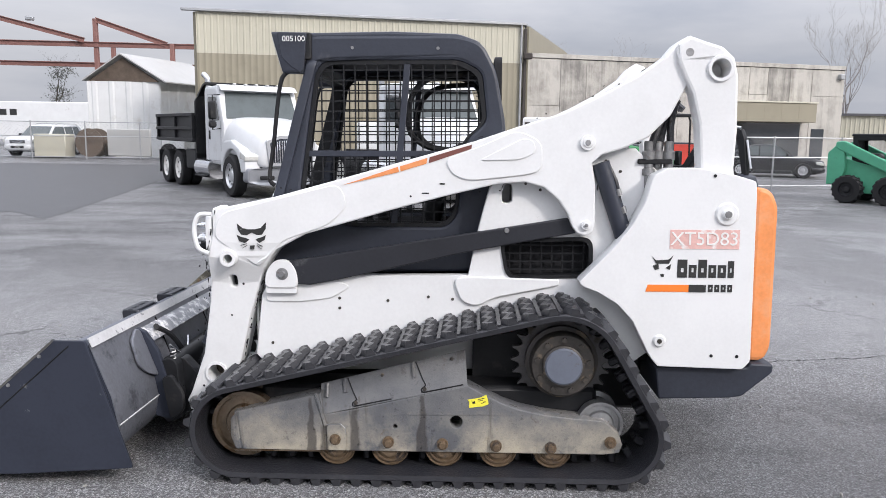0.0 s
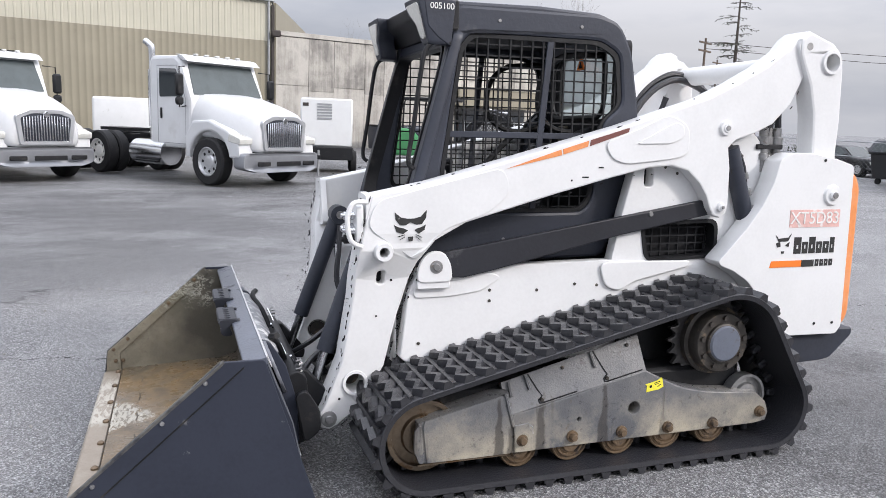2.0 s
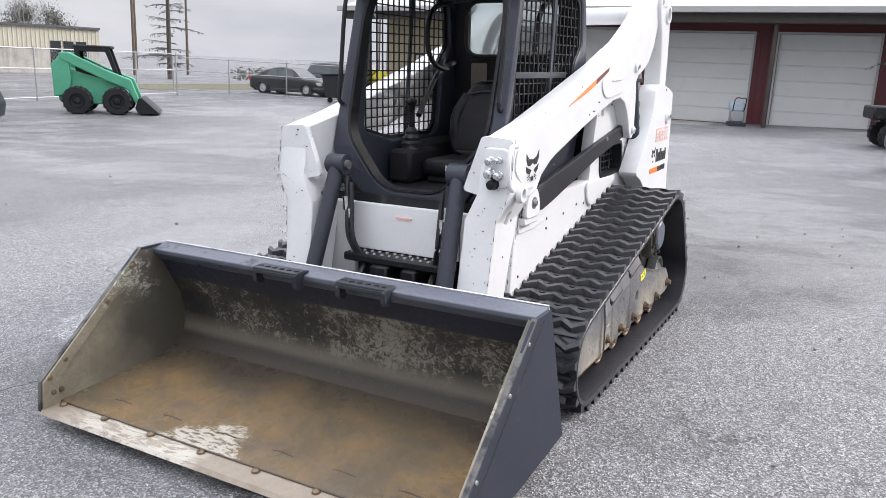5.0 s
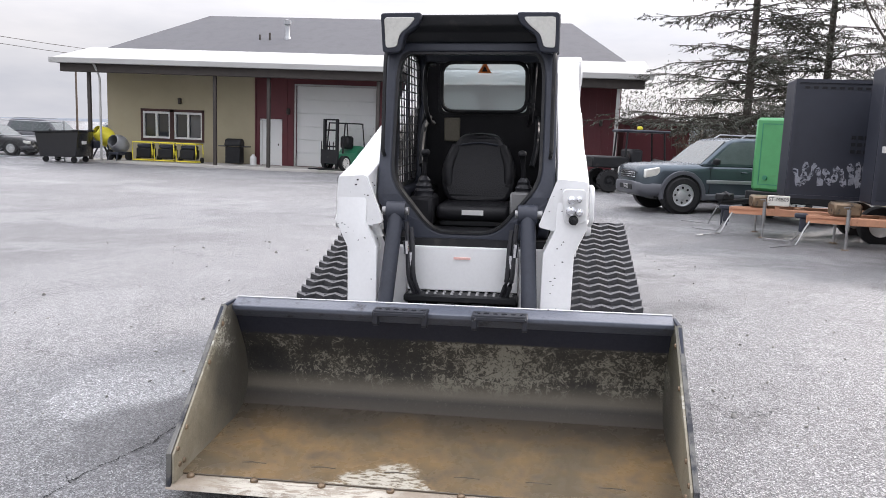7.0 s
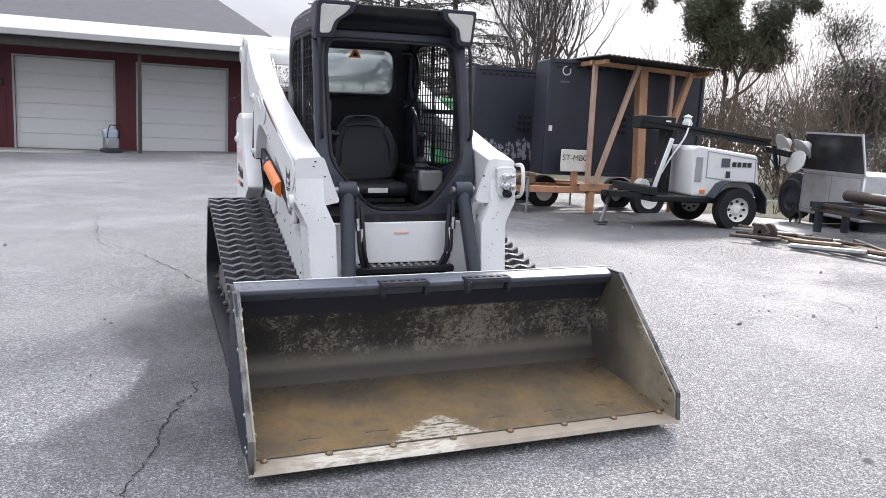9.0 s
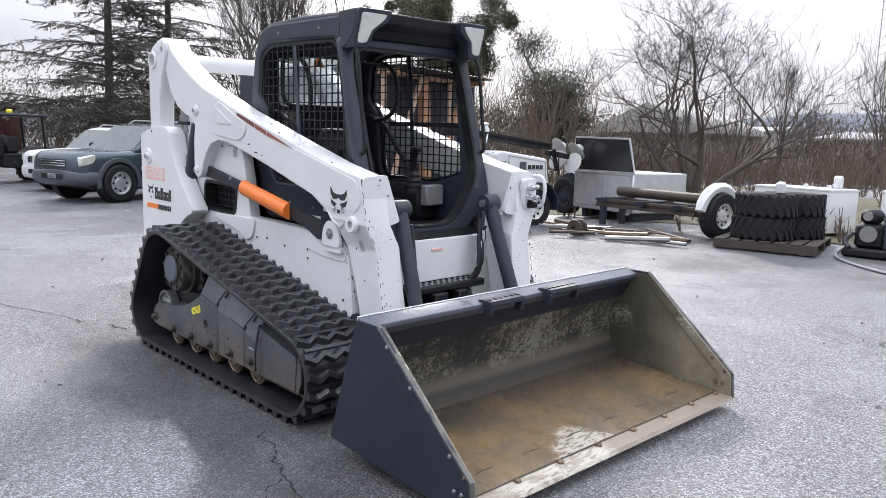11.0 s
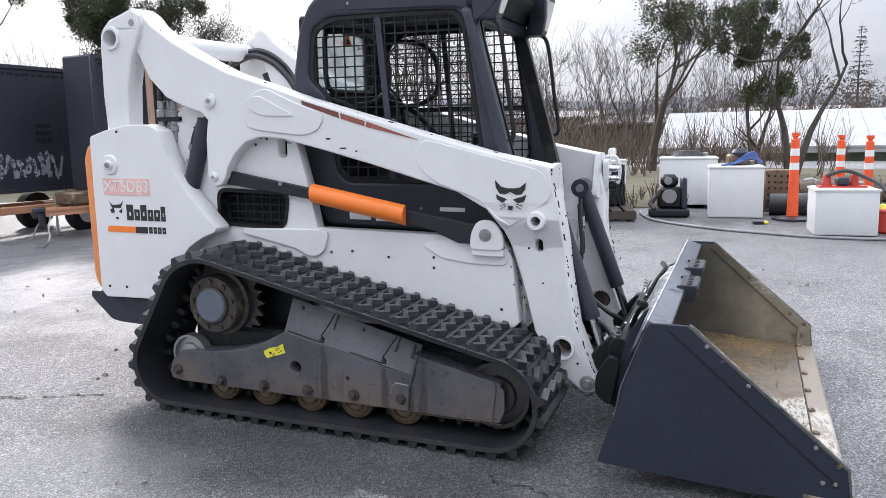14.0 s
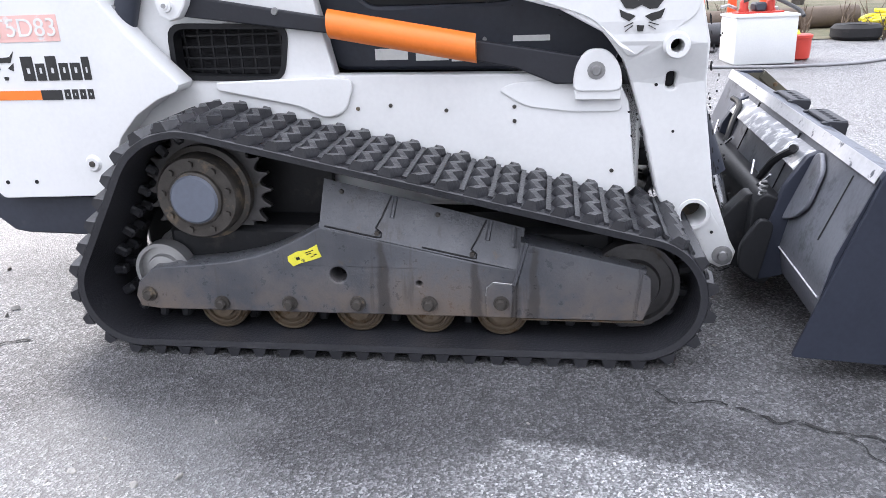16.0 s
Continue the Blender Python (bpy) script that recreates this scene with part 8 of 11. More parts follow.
    # Front cover with its end seam and end strip.
    part("frame_cover", plate([(0.520, 0.405), (0.484, 0.262), (0.480, 0.141), (0.862, 0.141), (0.880, 0.30), (0.872, 0.326)], s * 0.908, s * 0.917, bevel=0.003), M_RUSTSTEEL, tf)
    part("end_strip", plate(fillet([(0.888, 0.312), (0.872, 0.140), (0.894, 0.140), (0.918, 0.20), (0.916, 0.29)], 0.012), s * 0.90, s * 0.914, bevel=0.003), M_RUSTSTEEL, tf)
    part("lower_rail", rod((0.50, s * 0.912, 0.1365), (0.90, s * 0.912, 0.1345), 0.004, 6), M_ROLLER, tf)
    part("tension_cover", plate(fillet([(0.378, 0.142), (0.380, 0.245), (0.402, 0.268), (0.470, 0.262), (0.466, 0.142)], 0.012), s * 0.91, s * 0.918, bevel=0.003), M_RUSTSTEEL, tf)
    part("weld_seam", tube([(0.379, s * 0.916, 0.22), (0.383, s * 0.916, 0.25), (0.404, s * 0.916, 0.2695), (0.470, s * 0.916, 0.2635)], 0.0028, 5), M_STEEL, tf)
    for bx, bz in ((0.43, 0.195), (0.185, 0.185), (-0.065, 0.18), (-0.31, 0.175), (-0.56, 0.17), (-0.83, 0.20)):
        part("bolt", lathe([(0.0, s * 0.940), (0.014, s * 0.940), (0.018, s * 0.933), (0.018, s * 0.92), (0.027, s * 0.92), (0.028, s * 0.908)], (bx, 0, bz), "y", 12), M_RUST if s > 0 else M_HUB, tf)
    rng = random.Random(8 + s)
    ang = radians(-14 if s > 0 else 21)
    stx, stz = (-0.228, 0.382) if s > 0 else (-0.236, 0.352)
    torn = []
    for u, v in ((-1, -1), (-0.4, -1), (0.2, -1), (1, -1), (1, -0.2), (1, 0.5), (1, 1), (0.3, 1), (-0.4, 1), (-1, 1), (-1, 0.3)):
        u, v = u * (0.046 if s > 0 else 0.062) * rng.uniform(0.84, 1.06), v * 0.024 * rng.uniform(0.7, 1.1)
        torn.append((stx + u * math.cos(ang) - v * math.sin(ang), stz + u * math.sin(ang) + v * math.cos(ang)))
    stk = part("caution_sticker", plate(torn, s * 0.91, s * 0.9125), M_TORN, tf, "torn yellow caution sticker")
    for u, v, w, h in ((-0.028, 0.002, 0.013, 0.011), (0.020, 0.011, 0.032, 0.003), (0.016, 0.004, 0.020, 0.003), (0.036, -0.006, 0.012, 0.004), (0.022, -0.009, 0.010, 0.003)):
        u = u if s < 0 else -u * 0.75
        bar = [(stx + (u + p * w / 2) * math.cos(ang) - (v + q * h / 2) * math.sin(ang), stz + (u + p * w / 2) * math.sin(ang) + (v + q * h / 2) * math.cos(ang)) for p, q in ((-1, -1), (1, -1), (1, 1), (-1, 1))]
        part("print_bar", plate(bar, s * 0.9123, s * 0.9132), M_BLACK, stk)
    # Rollers, idlers and sprocket.
    for rx in (0.43, 0.18, -0.07, -0.32, -0.57):
        ro = part("track_roller", lathe([(0.0, s * 0.893), (0.040, s * 0.895), (0.044, s * 0.880), (0.056, s * 0.878), (0.060, s * 0.886), (0.066, s * 0.886), (0.070, s * 0.876), (0.079, s * 0.874), (0.084, s * 0.882), (0.088, s * 0.880), (0.090, s * 0.872), (0.090, s * 0.82), (0.06, s * 0.80), (0.06, s * 0.72), (0.088, s * 0.70), (0.088, s * 0.65)], (rx, 0, 0.148), "y", 28), M_RUST if s > 0 else M_ROLLER, loader, "rust-brown steel track roller")
    for ix, iz, ir in ((-0.79, 0.268, 0.105), (0.865, 0.245, 0.155 if s > 0 else 0.150)):
        idl = part("idler_wheel", lathe([(0.03, s * 0.87), (ir * 0.55, s * 0.865), (ir * 0.6, s * 0.85), (ir * 0.85, s * 0.845), (ir * 0.88, s * 0.865), (ir, s * 0.865), (ir, s * 0.81), (ir * 0.8, s * 0.80), (ir * 0.8, s * 0.70), (ir, s * 0.69), (ir, s * 0.65)], (ix, 0, iz), "y", 28), M_STEEL if ix < 0 else (M_ROLLER if s > 0 else M_SPROCKET), loader, "steel idler wheel")
    sp = part("drive_sprocket", lathe([(0.0, s * 0.90), (0.088, s * 0.90), (0.095, s * 0.895), (0.097, s * 0.882), (0.140, s * 0.880), (0.148, s * 0.870), (0.150, s * 0.82), (0.168, s * 0.815), (0.168, s * 0.74)], (-0.612, 0, 0.548), "y", 32), M_HUB, loader, "greasy drive sprocket with bolted hub")
    part("hub_cap", lathe([(0.0, s * 0.908), (0.078, s * 0.907), (0.086, s * 0.900)], (-0.612, 0, 0.548), "y", 28), M_HUBCAP, sp)
    teeth = []
    for i in range(24):
        for rr, da in ((0.232, -0.07), (0.232, 0.07), (0.214, 0.17), (0.201, 0.30), (0.195, 0.5), (0.201, 0.70), (0.214, 0.83)):
            a = 2 * math.pi * (i + da) / 24
            teeth.append((-0.612 + rr * math.cos(a), 0.548 + rr * math.sin(a)))
    part("sprocket_ring", plate(teeth, s * 0.755, s * 0.782, holes=[circle(-0.612, 0.548, 0.13, 28)], bevel=0.0035), M_SPROCKET, sp)
    for i in range(9):
        a = 2 * math.pi * (i + 0.3) / 9
        c = (-0.612 + 0.119 * math.cos(a), s * 0.878, 0.548 + 0.119 * math.sin(a))
        part("bolt", rod(c, (c[0], s * 0.893, c[2]), 0.013, 6), M_HUB, sp)

# ---- bucket ----
M_EDGE = mat("scuffed_steel_edge", (0.11, 0.108, 0.10), 0.45, 0.3, var=0.25, bump=0.1, dirt=(0.035, 0.037, 0.045), amt=0.45, dscale=11, edge=(0.03, 0.08))
M_STEP = mat("scuffed_black_step", (0.022, 0.024, 0.031), 0.5, spec=0.4, var=0.2, bump=0.1, dirt=(0.20, 0.20, 0.21), amt=0.2, dscale=22, edge=(0.01, 0.06))
# Scuffed slate paint with the sun on the bucket's back put into lighter colour.
M_BACK_LIT = mat("sunlit_scuffed_bucket_back", (0.13, 0.136, 0.155), 0.36, 0.25, var=0.25, bump=0.1, dirt=(0.05, 0.053, 0.062), amt=0.35, dscale=7, edge=(0.03, 0.12))
M_PALELIT_WORN = mat("pale_sunlit_worn_paint", (0.50, 0.50, 0.51), 0.45, var=0.15, bump=0.08, dirt=(0.10, 0.105, 0.12), amt=0.30, dscale=18, edge=(0.01, 0.05))
M_DARKMUD = mat("dark_wet_mud", (0.055, 0.042, 0.028), 0.4, var=0.3, bump=0.2)
M_LEDGE = mat("scuffed_ledge", (0.20, 0.205, 0.22), 0.45, var=0.2, dirt=(0.60, 0.60, 0.60), amt=0.55, dscale=16)
M_RAIL = mat("blue_grey_rail_paint", (0.085, 0.095, 0.12), 0.32, spec=0.6, var=0.15, dirt=(0.03, 0.03, 0.035), amt=0.24, dscale=8, edge=(0.03, 0.1))
bucket = part("bucket", plate([(1.535, 0.665), (1.52, 0.665), (1.425, 0.41), (1.40, 0.28), (1.42, 0.18), (1.48, 0.115), (1.58, 0.085), (2.12, 0.058), (2.12, 0.072), (1.59, 0.099), (1.49, 0.13), (1.435, 0.19), (1.415, 0.28), (1.44, 0.41)], -1.012, 1.012), M_BUCKET, loader, "slate grey steel bucket, worn and muddy inside")
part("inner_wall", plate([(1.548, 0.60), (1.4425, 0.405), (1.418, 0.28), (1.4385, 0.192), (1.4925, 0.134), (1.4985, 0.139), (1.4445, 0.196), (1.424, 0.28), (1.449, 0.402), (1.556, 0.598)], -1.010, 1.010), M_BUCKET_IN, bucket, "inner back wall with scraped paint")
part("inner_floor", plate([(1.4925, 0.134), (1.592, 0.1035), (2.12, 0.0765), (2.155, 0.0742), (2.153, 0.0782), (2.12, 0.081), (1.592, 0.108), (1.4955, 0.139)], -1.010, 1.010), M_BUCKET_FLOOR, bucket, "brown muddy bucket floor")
SIDE = fillet([(1.525, 0.672), (1.68, 0.672), (2.232, 0.188), (2.248, 0.05), (1.90, 0.045), (1.335, 0.085)], 0.012, 2)
for s in (1, -1):
    sd = part("side_plate", plate(SIDE, s * 1.012, s * 1.028, bevel=0.003), M_BUCKET, bucket, "slate grey bucket side plate")
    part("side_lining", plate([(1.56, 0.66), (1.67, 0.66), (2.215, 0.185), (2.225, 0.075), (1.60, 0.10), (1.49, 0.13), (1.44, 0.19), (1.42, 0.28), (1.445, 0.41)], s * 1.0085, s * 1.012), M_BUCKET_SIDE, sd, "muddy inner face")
    part("weld_line", rod((1.60, s * 1.0275, 0.648), (2.205, s * 1.0275, 0.118), 0.0035, 6), M_BLACK, sd)
    part("worn_edge", plate([(1.672, 0.677), (2.237, 0.192), (2.2525, 0.055), (2.244, 0.055), (2.228, 0.186), (1.666, 0.668)], s * 1.0088, s * 1.030, bevel=0.001), M_EDGE, sd, "scuffed steel edge")
    part("side_edge", plate([(1.68, 0.672), (2.232, 0.188), (2.243, 0.07), (2.16, 0.065), (2.165, 0.175), (1.655, 0.635)], s * 0.998, s * 1.0085, bevel=0.002), M_BUCKET_SIDE, sd)
    for bx, bz in ((1.735, 0.60), (1.885, 0.465), (2.12, 0.26), (2.19, 0.13), (2.15, 0.13), (2.2, 0.2)):
        part("bolt", lathe([(0.0, s * 1.036), (0.007, s * 1.034), (0.010, s * 1.026)], (bx, 0, bz), "y", 8), M_STEEL, sd)
        part("bolt", lathe([(0.0, s * 0.990), (0.010, s * 0.992), (0.013, s * 1.0)], (bx, 0, bz), "y", 8), M_RUST, sd)
part("top_rail", plate(fillet([(1.518, 0.678), (1.60, 0.655), (1.598, 0.635), (1.552, 0.592), (1.538, 0.598), (1.51, 0.66)], 0.006), -1.013, 1.013, bevel=0.003), M_RAIL, bucket, "blue-grey top rail")
lip = part("cutting_edge", plate([(2.09, 0.0765), (2.245, 0.068), (2.258, 0.052), (2.245, 0.044), (2.09, 0.05)], -1.03, 1.03, bevel=0.002), M_LIP, bucket, "scraped bare cutting edge with bolts")
for y in (-0.96, -0.69, -0.41, -0.13, 0.15, 0.43, 0.70, 0.96):
    part("edge_bolt", lathe([(0.017, 0.0), (0.016, 0.008), (0.009, 0.014), (0.0, 0.015)], (2.175, y, 0.072), "z", 10), M_RUST, lip)
# Plug welds and the raised seam behind the cutting edge.
for y in (-0.74, -0.44, -0.13, 0.16, 0.45, 0.74):
    part("plug_weld", tube([(2.035 + 0.003 * math.sin(y * 40), y - 0.055, 0.0845), (2.031, y - 0.01, 0.086), (2.036, y + 0.05, 0.0845)], 0.0035, 5), M_DARKMUD, bucket)
part("edge_seam", rod((2.158, -1.005, 0.0765), (2.158, 1.005, 0.0765), 0.0038, 6), M_DARKMUD, lip)
for y in (-0.20, 0.25):
    stp = part("bucket_step", plate(fillet([(1.578, y - 0.125), (1.656, y - 0.12), (1.656, y + 0.12), (1.578, y + 0.125)], 0.015), 0.664, 0.675, "z", holes=[circle(1.618, y - 0.10 + 0.04 * i, 0.0135, 10) for i in range(6)], bevel=0.003), M_STEP, bucket, "perforated black steel step")
    part("step_lip", span(1.645, 1.658, y - 0.118, y + 0.118, 0.648, 0.668, 0.004), M_STEP, stp)
    for o in (-0.112, 0.112):
        part("step_bracket", plate(fillet([(1.560, 0.672), (1.655, 0.672), (1.648, 0.606), (1.626, 0.594), (1.595, 0.600), (1.612, 0.640), (1.575, 0.648)], 0.012), y + o - 0.012, y + o + 0.012, bevel=0.003), M_STEP, stp)
# Mounting plate behind the bucket, levers and hooks.
part("mount_plate", plate(fillet([(1.28, 0.16), (1.30, 0.44), (1.335, 0.47), (1.41, 0.44), (1.39, 0.28), (1.40, 0.18), (1.36, 0.12)], 0.02), -0.55, 0.55, bevel=0.006), M_BLACK, bucket, "black quick-attach mounting plate")
for s in (1, -1):
    part("hinge_ear", plate(fillet([(1.16, 0.30), (1.18, 0.19), (1.32, 0.15), (1.36, 0.40), (1.30, 0.46)], 0.03), s * 0.40, s * 0.48, bevel=0.005), M_BLACK, bucket)
    part("hinge_ear", plate(fillet([(1.25, 0.30), (1.25, 0.21), (1.32, 0.16), (1.36, 0.38), (1.31, 0.40)], 0.03), s * 0.585, s * 0.615, bevel=0.005), M_BLACK, bucket)
    part("back_gusset", plate(fillet([(1.335, 0.15), (1.345, 0.34), (1.39, 0.50), (1.455, 0.605), (1.505, 0.625), (1.44, 0.42), (1.41, 0.28), (1.42, 0.17)], 0.012), s * 0.53, s * 0.565, bevel=0.004), M_BUCKET, bucket)
    part("pressed_gusset", plate([(s * y, z) for y, z in fillet([(0.565, 0.615), (0.60, 0.63), (0.685, 0.585), (0.71, 0.47), (0.66, 0.42), (0.565, 0.38)], 0.025)], -0.022, -0.006, "x", bevel=0.004, warp=lambda y, z: Vector((1.420 + (z - 0.41) * 0.3725, 0, 0))), M_BACK_LIT, bucket)
    part("lock_cable", tube(smooth_path([(1.37, s * 0.20, 0.50), (1.34, s * 0.30, 0.44), (1.33, s * 0.40, 0.45), (1.36, s * 0.48, 0.52)]), 0.005, 6), M_CHROME, bucket)
    part("lock_lever", tube(smooth_path([(1.36, s * 0.30, 0.44), (1.40, s * 0.36, 0.54), (1.44, s * 0.44, 0.60), (1.42, s * 0.50, 0.62)]), 0.014), M_BLACK, bucket)
    part("lever_spring", tube([(1.33 + 0.014 * math.cos(i * 1.4) , s * (0.52 + 0.014 * math.sin(i * 1.4)), 0.38 + 0.004 * i) for i in range(34)], 0.004, 5), M_STEEL, bucket)
part("back_sheet", plate([(1.513, 0.655), (1.4205, 0.41), (1.3955, 0.28), (1.4155, 0.178), (1.4755, 0.111), (1.4790, 0.1145), (1.4195, 0.1795), (1.3995, 0.28), (1.4245, 0.4095), (1.5165, 0.6535)], -1.011, 1.011), M_BACK_LIT, bucket, "scuffed back of the bucket, greyed as if sunlit")
# Sunlight on the rail's worn back edge, painted as a pale strip.
part("rail_back", plate([(1.514, 0.683), (1.505, 0.658), (1.497, 0.640), (1.5005, 0.638), (1.5085, 0.657), (1.520, 0.680)], -1.012, 1.012), M_PALELIT_WORN, bucket, "worn paint along the rail, paled as if sunlit")
for y, z0 in ((-0.30, 0.61), (0.32, 0.61), (-0.86, 0.60)):
    part("seam", rod((1.500, y, z0 + 0.02), (1.4215, y - 0.004, 0.413), 0.004, 5), M_BLACK, bucket)
part("fold_seam", rod((1.3945, -1.0, 0.278), (1.3945, 1.0, 0.278), 0.0035, 5), M_PALELIT_WORN, bucket)
part("mount_ledge", plate(fillet([(1.415, 0.555), (1.46, 0.60), (1.505, 0.615), (1.50, 0.59), (1.43, 0.545)], 0.006), -0.53, 0.53, bevel=0.003), M_LEDGE, bucket, "scuffed pale mounting ledge")

# ---- vehicles and machines of the lot ----
M_WINDSCREEN = mat("tinted_windscreen_glass", (0.07, 0.083, 0.085), 0.10, var=0.25, scale=2.5, bump=0.0, spec=0.4)


def add_wheel(parent, x, y, z, r, w, s, rim=None, rim_r=0.6, lugs=0, label=""):
    """A tyre with its rim; s is the side (+1 left) that the rim faces."""
    tyre = part("wheel", lathe([(r * rim_r, -s * w / 2), (r * 0.93, -s * w / 2), (r, -s * w * 0.36), (r, s * w * 0.36), (r * 0.93, s * w / 2), (r * rim_r * 1.02, s * w / 2)], (x, y, z), "y", 28), M_TYRE, parent, label)
    if lugs:
        b = bmesh.new()
        for i in range(lugs):
            a = 2 * math.pi * i / lugs
            for o in (-0.25, 0.25):
                m = Matrix.Translation((x, y + o * w * 1.0, z)) @ Matrix.Rotation(-a - (0.1 if o > 0 else 0), 4, "Y") @ Matrix.Translation((0, 0, r)) @ Matrix.Rotation(0.5 if o > 0 else -0.5, 4, "Z")
                add_box(b, (0, 0, 0), (r * 0.13, w * 0.5, r * 0.10), 0.0, m)
        part("tread", b, M_TYRE, tyre)
    rr = r * rim_r
    part("rim", lathe([(rr * 1.03, s * w * 0.46), (rr * 0.95, s * w * 0.48), (rr * 0.88, s * w * 0.30), (rr * 0.5, s * w * 0.26), (rr * 0.42, s * w * 0.36), (rr * 0.2, s * w * 0.40), (0.0, s * w * 0.40)], (x, y, z), "y", 24), rim or M_RIM, tyre)
    for i in range(8):
        a = 2 * math.pi * i / 8
        cx, cz = x + rr * 0.68 * math.cos(a), z + rr * 0.68 * math.sin(a)
        part("rim_hole", rod((cx, y + s * w * 0.27, cz), (cx, y + s * w * 0.30, cz), rr * 0.11, 8), M_BLACK, tyre)
    return tyre


M_SURROUND = mat("satin_silver_trim", (0.50, 0.51, 0.53), 0.3, 0.6, var=0.06, bump=0.0)


def highway_truck(name, label, m, tail, rear):
    """A conventional white tractor: cab, sloped bonnet, grille, bumper, tanks, stack and rear axles."""
    t = thing(name, label, "truck", m, "parked highway trucks")
    # Bonnet, narrowing to the grille; sections along x as half width, bottom, top.
    bm = bmesh.new()
    secs = [(-0.65, 1.06, 1.05, 1.97), (-0.2, 1.04, 1.02, 1.90), (0.25, 0.98, 0.92, 1.80), (0.65, 0.90, 0.80, 1.70), (0.95, 0.82, 0.76, 1.61), (1.06, 0.76, 0.76, 1.54), (1.12, 0.68, 0.80, 1.44)]
    rings = []
    for x, hw, z0, z1 in secs:
        prof = fillet([(-hw, z0), (-hw, z0 + (z1 - z0) * 0.55), (-hw * 0.80, z1 - 0.02), (-hw * 0.4, z1 + 0.02), (hw * 0.4, z1 + 0.02), (hw * 0.80, z1 - 0.02), (hw, z0 + (z1 - z0) * 0.55), (hw, z0)], 0.16, 3)
        rings.append([bm.verts.new((x, y, z)) for y, z in prof])
    for a, b in zip(rings, rings[1:]):
        for i in range(len(a)):
            bm.faces.new((a[i], a[(i + 1) % len(a)], b[(i + 1) % len(a)], b[i]))
    bm.faces.new(rings[0])
    bm.faces.new(rings[-1])
    part("bonnet", bm, M_WHITE_CLEAN, t, "sloping white bonnet", angle=50)
    for s in (1, -1):
        arch = [(0.0 + 0.66 * math.cos(a), 0.52 + 0.66 * math.sin(a)) for a in [math.radians(10 + 165 * i / 12) for i in range(13)]]
        part("fender", plate(arch + [(-0.80, 0.60), (-0.80, 1.05), (-0.55, 1.38), (0.0, 1.42), (0.6, 1.22), (0.95, 0.98), (0.98, 0.64)], s * 0.72, s * 1.12, bevel=0.05), M_WHITE_CLEAN, t, "white front fender")
        part("headlight", plate(fillet([(0.62, 0.98), (1.0, 0.92), (1.02, 1.06), (0.66, 1.16)], 0.04), s * 0.78, s * 1.128, bevel=0.02), M_LAMP, t)
    g = part("grille", plate(fillet([(-0.50, 0.87), (0.50, 0.87), (0.57, 1.38), (0.3, 1.48), (-0.3, 1.48), (-0.57, 1.38)], 0.07), 1.08, 1.15, "x", bevel=0.02), M_CHARCOAL, t, "chromed grille with upright bars")
    for i in range(17):
        yb = -0.48 + 0.06 * i
        part("grille_bar", box((1.165, yb, 1.155 - 0.06 * abs(yb)), (0.04, 0.030, 0.56 - 0.10 * abs(yb)), 0.008), M_CHROME, g)
    part("grille_rim", plate(fillet([(-0.57, 0.80), (0.57, 0.80), (0.65, 1.42), (0.34, 1.55), (-0.34, 1.55), (-0.65, 1.42)], 0.07), 1.09, 1.17, "x", holes=[fillet([(-0.49, 0.88), (0.49, 0.88), (0.55, 1.37), (0.29, 1.46), (-0.29, 1.46), (-0.55, 1.37)], 0.06)], bevel=0.012), M_SURROUND, g)
    part("badge", box((1.18, 0, 1.44), (0.02, 0.12, 0.12), 0.02, Matrix.Translation((1.18, 0, 1.44)) @ Matrix.Rotation(radians(45), 4, "X") @ Matrix.Translation((-1.18, 0, -1.44))), M_CHROME, g)
    bp = part("bumper", plate(fillet([(-1.13, 0.42), (-1.10, 0.75), (1.10, 0.75), (1.13, 0.42), (0.8, 0.34), (-0.8, 0.34)], 0.08), 0.95, 1.30, "x", bevel=0.06, warp=lambda y, z: Vector((-0.35 * max(0, abs(y) - 0.55) ** 1.2, 0, 0))), mat("silver_bumper", (0.27, 0.28, 0.30), 0.35, 0.5, var=0.08) if name == "dump_truck" else bpy.data.materials["silver_bumper"], t, "silver bumper")
    for y0, y1 in ((-0.85, -0.48), (-0.36, 0.36), (0.48, 0.85)):
        part("bumper_slot", span(1.22 if abs(y0 + y1) > 0.1 else 1.29, 1.31 if abs(y0 + y1) < 0.1 else 1.265, y0, y1, 0.48, 0.58, 0.02), M_BLACK, bp)
    # Cab.
    cabp = [(-0.62, 1.0), (-0.62, 1.85), (-0.98, 2.68), (-1.15, 2.80), (-2.0, 2.80), (-2.1, 2.68), (-2.1, 0.75), (-0.85, 0.75)]
    cab = part("cab", plate(fillet(cabp, 0.06), -1.08, 1.08, bevel=0.08), M_WHITE_CLEAN, t, "white day cab")
    part("sun_visor", plate(fillet([(-0.92, 2.68), (-0.76, 2.66), (-0.92, 2.79), (-1.15, 2.83)], 0.02), -1.05, 1.05, bevel=0.015), M_WHITE_CLEAN, cab)
    part("windscreen", plate([(-0.97, 1.95), (0.97, 1.95), (0.90, 2.63), (-0.90, 2.63)], 0.0, 0.02, "x", warp=lambda y, z: Vector((-0.618 - (z - 1.85) * 0.434, 0, 0))), M_WINDSCREEN, cab)
    for y in (-0.4, 0.35):
        part("wiper", rod((-0.66, y, 1.94), (-0.72, y + 0.45, 2.03), 0.012, 5), M_BLACK, cab)
